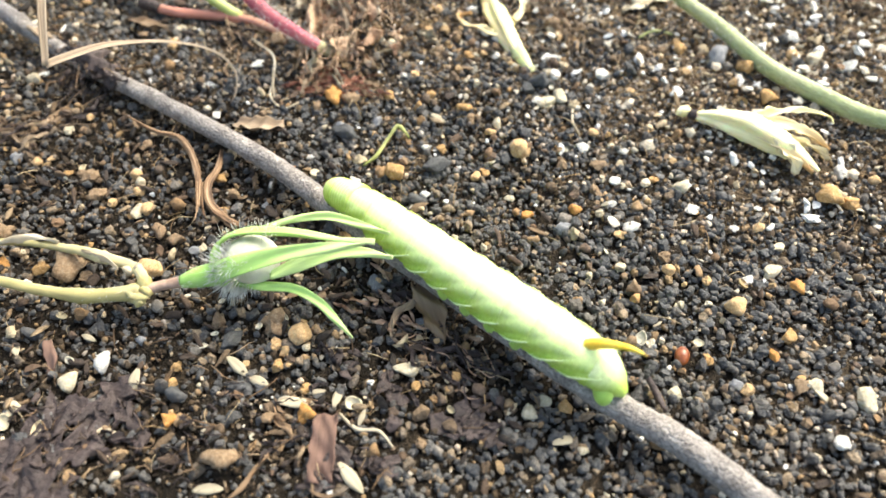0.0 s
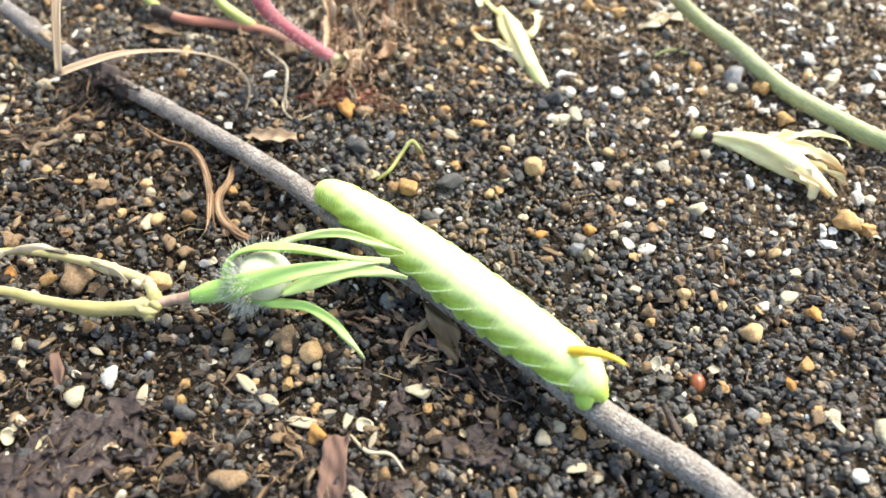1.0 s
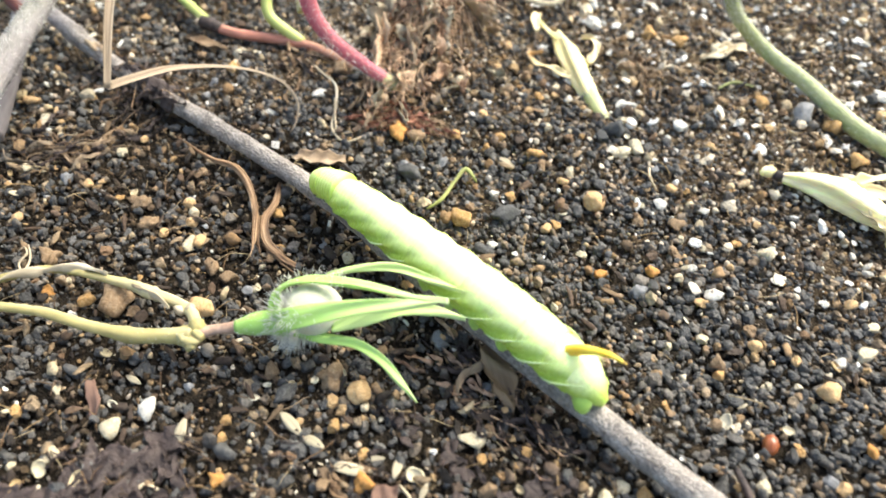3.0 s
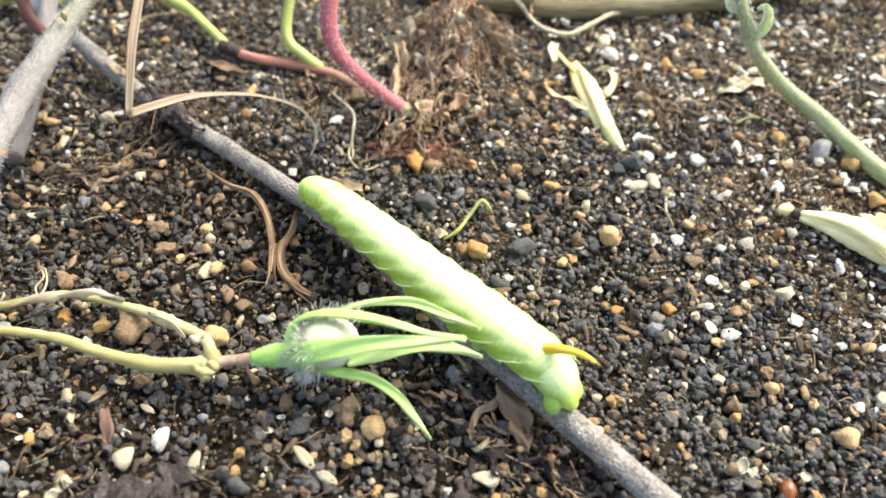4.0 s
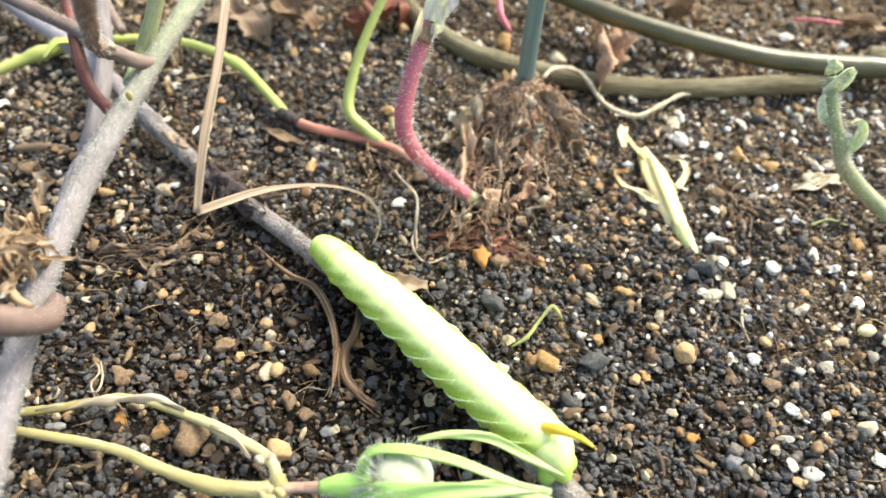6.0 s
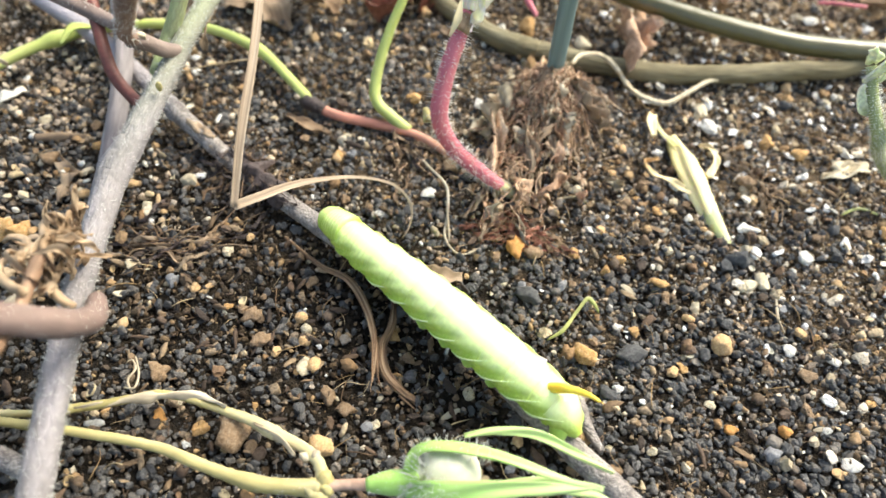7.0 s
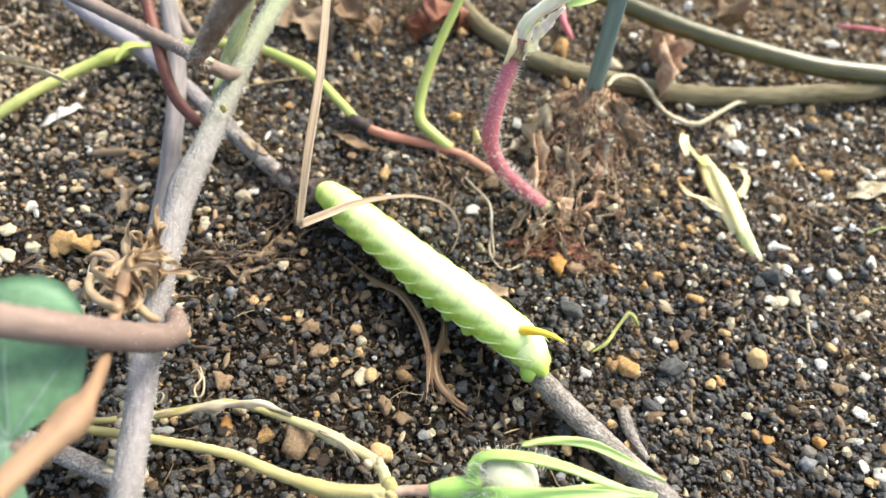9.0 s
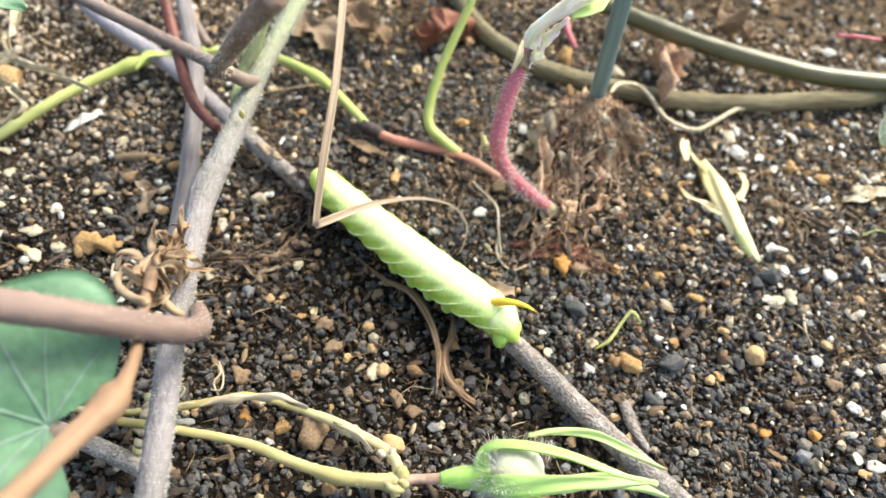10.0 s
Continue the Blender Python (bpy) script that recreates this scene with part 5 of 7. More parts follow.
# ---- wilted flowers, dry leaves and litter ----
def flowers():
    a = thing("wilted_flower", (4.21, 5.46, 0.30), "wilted cream flower lying on the soil", "flower", "wilted flowers")
    part("tube", tube([(4.25, 5.27, 0.35), (3.98, 5.85, 0.45), (3.72, 6.46, 0.55), (3.46, 7.33, 0.55), (3.19, 8.29, 0.50)], [0.12, 0.18, 0.23, 0.26, 0.15], 32, 0.06, 0.04, 101, pleat=(5, 0.28, 6.0)), PETAL, a)
    part("foot", tube([(4.27, 5.22, 0.34), (3.99, 5.82, 0.46), (3.79, 6.32, 0.52)], [0.125, 0.185, 0.15], 14, 0.06, 0.03, 102), PETAL_GREEN, a, "yellow-green flower foot")
    for n, run in enumerate(([(3.89, 7.00, 0.50), (3.42, 7.61, 0.60), (2.99, 8.10, 0.70), (2.69, 8.60, 0.70)], [(3.62, 6.46, 0.50), (3.04, 6.70, 0.60), (2.60, 6.95, 0.60), (2.50, 7.31, 0.55), (2.82, 7.49, 0.50)],
                            [(3.93, 7.01, 0.60), (4.13, 7.45, 0.70), (4.04, 7.83, 0.75), (3.78, 7.96, 0.70)])):
        part("petal", blade(run, [0.2, 0.16, 0.12, 0.1], 0.05, (0, -0.3, 1), 0.4, 0.05, 6, 0.02, n), PETAL_TIP if n else PETAL, a)
    part("petal", blade([(2.66, 7.99, 0.80), (2.60, 8.42, 0.85), (2.67, 8.75, 0.80)], [0.12, 0.26, 0.2], 0.05, (0, -0.3, 1), 0.3, 0.05), PETAL_TIP, a, "brown petal end")
    b = thing("wilted_flower", (8.40, 3.47, 0.20), "wilted cream flower with brown petal tips on the soil", "flower", "wilted flowers")
    c, f = lump(3, 111, (0.17, 0.13, 0.13), 0.12)
    part("ovary", Shape().add(c + (7.58, 3.69, 0.49), f.tolist()), PETAL, b, "round white ovary")
    part("collar", tube([(7.68, 3.64, 0.49), (7.78, 3.59, 0.49), (7.86, 3.55, 0.5)], [0.1, 0.115, 0.12], 10, 0.04, 0.08, 5), DRY_DARK, b, "dark shrivelled collar")
    part("tube", tube([(7.80, 3.58, 0.48), (8.33, 3.34, 0.55), (8.80, 3.06, 0.58), (9.26, 2.73, 0.55), (9.70, 2.32, 0.50), (10.07, 1.89, 0.42)], [0.1, 0.23, 0.32, 0.28, 0.16, 0.03], 40, 0.05, 0.05, 112, pleat=(5, 0.2, 3.0)), PETAL, b)
    for run, w, material in (([(8.95, 3.22, 0.64), (9.50, 3.45, 0.64), (10.11, 3.59, 0.60), (10.69, 3.46, 0.56), (10.78, 3.28, 0.48)], [0.3, 0.2, 0.14, 0.09, 0.04], PETAL), ([(9.10, 2.95, 0.70), (9.45, 3.02, 0.68), (10.04, 2.87, 0.58), (10.48, 2.52, 0.42)], [0.3, 0.3, 0.2, 0.05], PETAL_TIP),
                             ([(9.55, 2.85, 0.55), (10.00, 2.62, 0.50), (10.45, 2.30, 0.38)], [0.08, 0.13, 0.04], PETAL_TIP), ([(9.22, 2.62, 0.60), (9.48, 2.25, 0.55), (9.61, 1.84, 0.38)], [0.16, 0.3, 0.12], PETAL_TIP), ([(8.75, 2.86, 0.60), (9.15, 2.58, 0.62), (9.55, 2.22, 0.55), (9.92, 1.85, 0.40)], [0.1, 0.24, 0.2, 0.04], PETAL_TIP)):
        part("petal", blade(run, w, 0.045, (0, -0.3, 1), 0.4, 0.05, 8, 0.035, len(run) + 5, ragged=0.25), material, b)


def dry_leaf(name, run, widths, material, label, ripple=0.05, up=(0, 0, 1), seed=0, fold=0.3, category="dry leaf", thick=0.04, ragged=0.3):
    shape = blade(run, widths, thick, up, fold, 0.06, 10, ripple, seed, ragged=ragged)
    low = min(p[2] for p in run)
    ob = finish(name, shape, material, origin=(run[0][0], run[0][1], low))
    return tagged(ob, label, category)


def dry_stalk(run, widths, label, seed):
    shape = tube(run, [0.42 * w for w in widths], 22, 0.05, 0.1, seed, pleat=(4, 0.38, 4.0))
    for n in range(5):
        slip = np.random.RandomState(seed * 10 + n).normal(0, 0.05, 3) * (1, 1, 0.5)
        tube([np.array(run[-2]) + slip, np.array(run[-1]) + 1.6 * slip, np.array(run[-1]) + 3 * slip + 0.3 * (np.array(run[-1]) - run[-2])], [0.03, 0.02, 0.005], 5, 0.06, 0.1, n, shape=shape)
    return tagged(finish("dry_stalk", shape, STALK, origin=run[0]), label, "dry stalk")


def litter():
    dry_stalk([(-5.34, 3.80, 0.34), (-4.41, 3.14, 0.40), (-3.73, 2.83, 0.47), (-3.22, 2.16, 0.58), (-2.92, 1.44, 0.57), (-2.83, 0.87, 0.38)], [0.05, 0.09, 0.12, 0.16, 0.16, 0.06], "twisted dry brown stalk on the soil", 2)
    dry_stalk([(-2.74, 2.59, 0.34), (-2.68, 1.96, 0.37), (-2.78, 1.48, 0.36), (-2.64, 1.01, 0.28), (-2.29, 0.71, 0.19), (-1.91, 0.56, 0.07)], [0.06, 0.15, 0.19, 0.22, 0.18, 0.08], "wrinkled dry brown stalk ending in frayed fibres", 3)
    dry_leaf("dry_leaf", [(-2.54, 3.36, 0.39), (-1.97, 3.17, 0.50), (-1.44, 3.28, 0.42)], [0.25, 0.45, 0.2], DRY_PALE, "small pale brown dry leaf scrap", 0.02, seed=4, ragged=0.12)
    fibre_mat("shredded_leaf", [(-8.52, 2.94, 0.28), (-7.62, 3.08, 0.38), (-6.83, 3.48, 0.35), (-6.53, 3.86, 0.33)], 0.7, 70, [DRY_PALE, DRY, DRY_DARK], "shredded grey-brown dry leaf matted on the soil", seed=5, length=0.8)
    fibre_mat("shredded_leaf", [(-1.18, 4.57, 0.44), (-0.38, 4.61, 0.48), (0.55, 4.49, 0.35)], 0.5, 110, [DRY_RED, DRY, DRY_RED], "shredded reddish brown dry leaf on the soil", seed=6)
    fibre_mat("shredded_leaf", [(-7.83, 6.03, 0.36), (-6.95, 5.67, 0.43), (-6.36, 5.19, 0.44)], 0.5, 60, [DRY_DARK, DRY, ROOTS], "dark shredded plant matter by the vine stem", seed=8)
    fibre_mat("shredded_leaf", [(-3.81, 7.65, 0.41), (-3.11, 6.81, 0.36), (-2.57, 5.77, 0.36)], 1.2, 60, [DRY, ROOTS, DRY_DARK], "brown shredded plant matter beside the root clump", seed=9)
    fibre_mat("shredded_leaf", [(0.91, -1.21, 0.17), (2.09, -2.14, 0.19), (2.98, -2.99, 0.22)], 1.2, 90, [DRY_DARK, ROOTS_DARK, DRY_DARK], "dark brown shredded plant matter under the vine", seed=10)
    fibre_mat("shredded_leaf", [(-4.91, -3.98, 0.05), (-2.36, -3.94, 0.16), (0.88, -4.02, 0.18)], 2.2, 120, [DRY_DARK, DRY, DRY_DARK], "dark brown shredded plant matter on the soil", seed=11, length=0.4)
    fibre_mat("shredded_leaf", [(-7.34, 5.10, 0.39), (-6.91, 5.52, 0.43), (-6.42, 4.97, 0.43), (-6.74, 4.43, 0.38)], 0.6, 80, [DRY_DARK, DRY, DRY_DARK], "dark red-brown shrivelled leaf under the bent straw", seed=12, length=0.5)
    fibre_mat("shrivelled_leaf", [(-6.9, 5.5, 0.9), (-6.3, 5.0, 0.9), (-5.6, 4.55, 0.9)], 0.9, 60, [DRY_DARK, DRY_DARK, DRY], "dark shrivelled leaf hanging over the vine stem", seed=14, length=0.55, lift=0.55)
    dry_leaf("shrivelled_leaf", [(-6.75, 5.45, 0.98), (-6.3, 5.05, 1.08), (-5.85, 4.7, 1.0), (-5.5, 4.25, 0.72)], [0.2, 0.7, 0.6, 0.15], DRY_DARK, "dark crumpled leaf draped over the vine stem", 0.1, seed=15, fold=-0.35, ragged=0.6)
    dry_leaf("dry_leaf", [(1.76, -1.02, 0.39), (1.97, -1.54, 0.45), (2.16, -1.91, 0.30), (2.27, -2.25, 0.20)], [0.25, 0.5, 0.36, 0.06], DRY, "brown dry leaf under the vine stem", 0.03, seed=6)
    dry_leaf("dry_stalk", [(1.88, -1.33, 0.40), (1.61, -1.55, 0.39), (1.37, -1.75, 0.31), (1.34, -2.07, 0.24), (1.58, -2.29, 0.14)], [0.1, 0.14, 0.12, 0.08, 0.04], DRY_PALE, "curved dry leaf stalk under the vine stem", 0.02, seed=7, category="dry stalk")
    for n, (run, w) in enumerate((([(-4.24, -4.01, 0.17), (-3.92, -3.75, 0.16), (-3.50, -3.36, 0.11)], [0.8, 1.4, 0.7]), ([(-5.08, -4.51, 0.19), (-4.67, -4.36, 0.21), (-4.15, -4.30, 0.22)], [1.0, 1.5, 0.8]), ([(-4.62, -4.97, 0.16), (-4.00, -4.85, 0.27), (-3.38, -4.91, 0.24)], [0.6, 1.2, 0.6]), ([(0.14, -4.59, 0.18), (0.84, -4.41, 0.25), (1.37, -4.48, 0.24)], [0.4, 0.8, 0.4]), ([(-3.10, -3.66, 0.15), (-2.85, -3.86, 0.16), (-2.55, -4.23, 0.16)], [0.3, 0.6, 0.3]), ([(1.04, -2.79, 0.11), (1.31, -3.15, 0.11), (1.57, -3.54, 0.12)], [0.3, 0.6, 0.3]),
                                  ([(2.46, -3.41, 0.11), (2.70, -3.65, 0.11), (2.97, -4.01, 0.10)], [0.5, 0.9, 0.5]), ([(3.02, -3.32, 0.17), (3.20, -3.65, 0.16), (3.11, -4.01, 0.11)], [0.3, 0.5, 0.2]), ([(0.35, -2.28, 0.15), (0.49, -2.61, 0.15), (0.39, -3.00, 0.17)], [0.25, 0.4, 0.2]))):
        rng, torn = np.random.RandomState(420 + n), thing("rotted_leaf", (run[1][0], run[1][1], 0.1), "dark violet-brown rotted leaf torn to scraps on soil", "dry leaf")
        for k in range(7):
            mid = glide(run, 0.1)[rng.randint(len(glide(run, 0.1)))] + rng.normal(0, 0.22, 3) * (max(w), max(w), 0.1)
            turn, reach = rng.rand() * 6.28, max(w) * rng.uniform(0.2, 0.42)
            d = np.array((math.cos(turn), math.sin(turn), 0))
            scrap = [mid + d * reach * q for q in (-1, 0, 1)]
            scrap = [(x, y, ground_height(x, y) + 0.1 + 0.09 * rng.rand()) for x, y, _ in scrap]
            part("leaf_scrap", blade(scrap, [0.12 * max(w), max(w) * rng.uniform(0.28, 0.5), 0.1 * max(w)], 0.03, (0, 0, 1), 0.1, 0.05, 9, 0.02, 20 + 9 * n + k, ragged=0.75), DRY_DARK, torn)
    dry_leaf("bark_chip", [(0.35, -3.61, 0.17), (0.36, -4.13, 0.18), (0.38, -4.74, 0.12)], [0.36, 0.42, 0.4], BARK_CHIP, "flat reddish brown bark chip", 0.015, seed=30, category="bark", thick=0.14, ragged=0.1)
    dry_leaf("bark_chip", [(-4.94, -2.19, 0.11), (-4.75, -2.52, 0.15), (-4.64, -2.82, 0.11)], [0.12, 0.24, 0.12], BARK_CHIP, "small oval brown bark chip", 0.01, seed=31, category="bark", thick=0.12)
    dry_leaf("rust_leaf", [(-4.9, 11.6, 0.75), (-4.36, 11.6, 1.02), (-3.96, 12.2, 1.0), (-3.45, 12.35, 0.75)], [0.4, 0.9, 1.0, 0.5], DRY_RED, "curled rust-red dry leaf behind the vines", 0.1, seed=32, fold=0.5)
    dry_leaf("dry_leaf", [(2.68, 12.75, 0.85), (2.45, 12.0, 1.0), (2.28, 11.3, 1.2), (2.14, 10.65, 1.32), (2.06, 10.1, 1.2), (2.0, 9.85, 0.95)], [0.3, 0.8, 1.0, 0.75, 0.45, 0.1], ROOTS_DARK, "crumpled brown dry leaf draped between the vines", 0.17, seed=33, fold=0.4, ragged=0.6)
    dry_leaf("dry_leaf", [(3.80, 13.95, 1.60), (4.22, 13.15, 1.60), (4.90, 13.03, 1.30)], [0.5, 0.9, 0.4], DRY, "crumpled brown leaf behind the olive vine", 0.17, seed=34, fold=0.4, ragged=0.6)
    dry_leaf("dry_leaf", [(-7.19, 12.32, 1.20), (-6.43, 11.17, 1.20), (-5.77, 11.20, 1.00)], [0.5, 0.8, 0.3], DRY, "brown dry leaf lying by the slender vine", 0.08, seed=35, fold=0.4)
    dry_leaf("dry_leaf", [(-8.97, 11.11, 0.76), (-8.02, 11.43, 0.88), (-7.12, 10.46, 0.72)], [0.5, 1.1, 0.5], DRY_PALE, "broad pale brown dry leaf behind the vines", 0.1, seed=36, fold=0.3)
    dry_leaf("dry_leaf", [(-6.29, 7.47, 0.40), (-5.66, 7.05, 0.56), (-5.04, 6.90, 0.50)], [0.1, 0.3, 0.1], DRY, "narrow brown dry leaf beside the slender vine", 0.03, seed=37)
    dry_leaf("dry_leaf", [(-10.99, 5.08, 0.37), (-10.44, 4.55, 0.43), (-10.37, 3.92, 0.33)], [0.2, 0.35, 0.15], DRY_PALE, "curled light brown dry leaf scrap", 0.05, seed=39)
    dry_leaf("white_petal", [(-13.38, 6.21, 0.41), (-12.94, 6.59, 0.55), (-12.71, 7.08, 0.46)], [0.1, 0.34, 0.2], PERLITE, "small white petal lying on the soil", 0.02, seed=40, category="petal", ragged=0.1)
    stick = tube([(-11.74, 5.58, 0.43), (-11.20, 5.76, 0.40), (-10.60, 5.85, 0.39)], [0.1, 0.11, 0.09], 10, 0.08, 0.06, 41)
    tagged(finish("wood_stick", stick, DRY_PALE, origin=(-11.24, 5.82, 0.33)), "short olive-brown stick lying on soil", "stick")
    chain = thing("dry_bract_chain", (-8.32, -1.04, 0.15), "chain of small yellow-brown dried bracts by the vine", "bract")
    for n, p in enumerate(((-8.04, -0.75, 1.00), (-8.01, -0.92, 1.00), (-7.99, -1.08, 1.00), (-7.87, -1.25, 1.00), (-7.91, -1.39, 0.90), (-7.92, -1.58, 0.90), (-7.93, -1.70, 0.80), (-8.01, -1.80, 0.70))):
        c, f = lump(2, 260 + n, (0.13, 0.09, 0.09), 0.3, 2)
        part("bract", Shape().add(c + p, f.tolist()), WITHERED if n % 3 else LIME_PALE, chain)
    for n, run in enumerate(([(-7.17, -0.08, 0.09), (-7.31, 0.13, 0.18), (-7.24, 0.35, 0.22), (-7.41, 0.55, 0.17), (-7.51, 0.46, 0.13)], [(-7.36, 0.01, 0.09), (-7.13, 0.00, 0.18), (-7.17, 0.29, 0.16), (-7.39, 0.65, 0.11)])):
        tagged(finish("root_curl", tube(run, [0.016, 0.022, 0.02, 0.012], 7, 0.05, 0.1, 270 + n), WITHERED, origin=run[0]), "small curled pale root on the soil", "root", "root strands")
    corner = thing("young_leaf", (-13.22, 5.37, 5.00), "blue-green young leaf hanging over the soil", "leaf")
    part("blade", blade([(-13.72, 5.39, 5.40), (-12.93, 5.14, 5.30), (-12.27, 5.12, 5.10), (-11.88, 5.08, 4.90)], [0.4, 1.2, 1.0, 0.1], 0.05, (0.1, -0.3, 1), 0.2, 0.06, 8, 0.02, 91), LEAF, corner)
    part("stalk", tube([(-13.72, 5.39, 5.40), (-14.90, 5.89, 5.90), (-15.96, 6.44, 6.80)], [0.06, 0.07, 0.08], 10, 0.1), LIME, corner)
    fibre_mat("shredded_leaf", [(4.55, 7.90, 0.41), (5.03, 7.21, 0.40), (5.40, 6.45, 0.40)], 0.5, 45, [DRY_PALE, TAN_LEAF, DRY], "curled tan root fibres beside the wilted flower", seed=13, length=0.5)
    dry_leaf("dry_leaf", [(6.74, 7.62, 0.45), (7.27, 7.84, 0.56), (7.99, 8.22, 0.48)], [0.1, 0.4, 0.28], HUSK, "pale papery dry leaf scrap", 0.03, seed=44)
    dry_leaf("dry_leaf", [(9.09, 15.23, 0.80), (9.77, 14.81, 0.92), (10.77, 14.57, 0.78)], [0.12, 0.5, 0.2], TAN_LEAF, "curled orange-tan dry leaf behind the vines", 0.06, seed=45, fold=0.5)
    bare = tube([(7.85, 14.68, 0.89), (8.48, 14.64, 0.96), (9.30, 14.78, 0.87)], [0.05, 0.06, 0.05], 8, 0.08, 0.04, 46)
    tagged(finish("pink_stalk", bare, PINK, origin=(8.70, 15.14, 0.68)), "thin pink stalk of a dry leaf", "stalk")
    sprig = thing("green_sprig", (0.72, 2.40, 0.22), "small limp yellow-green sprig on the soil", "sprig")
    part("stalk", tube([(0.42, 2.27, 0.17), (0.71, 2.48, 0.28), (0.96, 2.89, 0.43), (1.15, 3.14, 0.54), (1.33, 2.99, 0.48), (1.40, 2.98, 0.33)], [0.02, 0.045, 0.038, 0.036, 0.05, 0.02], 8, 0.06, 0.08, 42), SPRIG, sprig)
    bit = tube([(7.02, 6.55, 0.43), (7.42, 6.76, 0.49), (7.91, 6.75, 0.39)], [0.025, 0.04, 0.025], 8, 0.06, 0.05, 43)
    tagged(finish("green_scrap", bit, SPRIG, origin=(7.49, 6.96, 0.34)), "thin curved yellow-green plant scrap", "scrap")
    for n, run in enumerate(([(-3.03, 6.82, 0.42), (-2.54, 6.26, 0.47), (-2.09, 5.72, 0.51), (-1.96, 4.97, 0.46), (-1.93, 4.31, 0.42), (-1.56, 3.93, 0.39), (-1.05, 4.24, 0.40)], [(0.55, -3.56, 0.19), (0.87, -3.86, 0.24), (1.24, -3.89, 0.24), (1.48, -4.14, 0.19)], [(1.13, 5.79, 0.51), (0.83, 5.83, 0.61), (0.42, 5.71, 0.59)],
                             [(5.12, 3.92, 0.38), (5.07, 3.42, 0.40), (5.22, 3.16, 0.27)], [(-2.05, 5.69, 0.42), (-1.95, 4.83, 0.51), (-1.80, 4.13, 0.41)], [(-0.59, -3.48, 0.15), (-0.41, -3.32, 0.25), (-0.03, -3.37, 0.22)], [(-0.43, 7.31, 1.53), (-0.42, 6.63, 1.22), (-0.20, 6.01, 0.91), (-0.24, 5.35, 0.61)])):
        root = tube(run, [0.022, 0.034, 0.03, 0.018], 7, 0.06, 0.08, 50 + n)
        tagged(finish("root_strand", root, WITHERED if n != 2 else HUSK, origin=run[0]), "pale winding root strand on the soil", "root", "root strands")
    pod = thing("dry_pod", (-14.65, 6.65, 1.40), "small tan dried seed pod with thin curled threads", "seed pod")
    c, f = lump(3, 61, (0.35, 0.3, 0.32), 0.15)
    part("pod", Shape().add(c + (-14.33, 6.47, 1.80), f.tolist()), TAN, pod)
    for run in ([(-15.05, 6.45, 2.00), (-14.35, 6.81, 2.10), (-13.78, 6.73, 2.00), (-12.99, 6.72, 1.80), (-12.53, 6.75, 1.50)], [(-14.76, 8.44, 2.50), (-14.71, 7.41, 2.20), (-14.16, 6.65, 2.00)], [(-14.07, 6.13, 1.90), (-13.80, 5.83, 1.50), (-14.29, 5.45, 1.20)]):
        part("thread", blade(run, [0.24, 0.2, 0.08], 0.05, (0.2, -0.5, 1), 0.4, 0.06, 6, 0.04, 6, ragged=0.3), CREAM, pod, "curled cream petal thread")


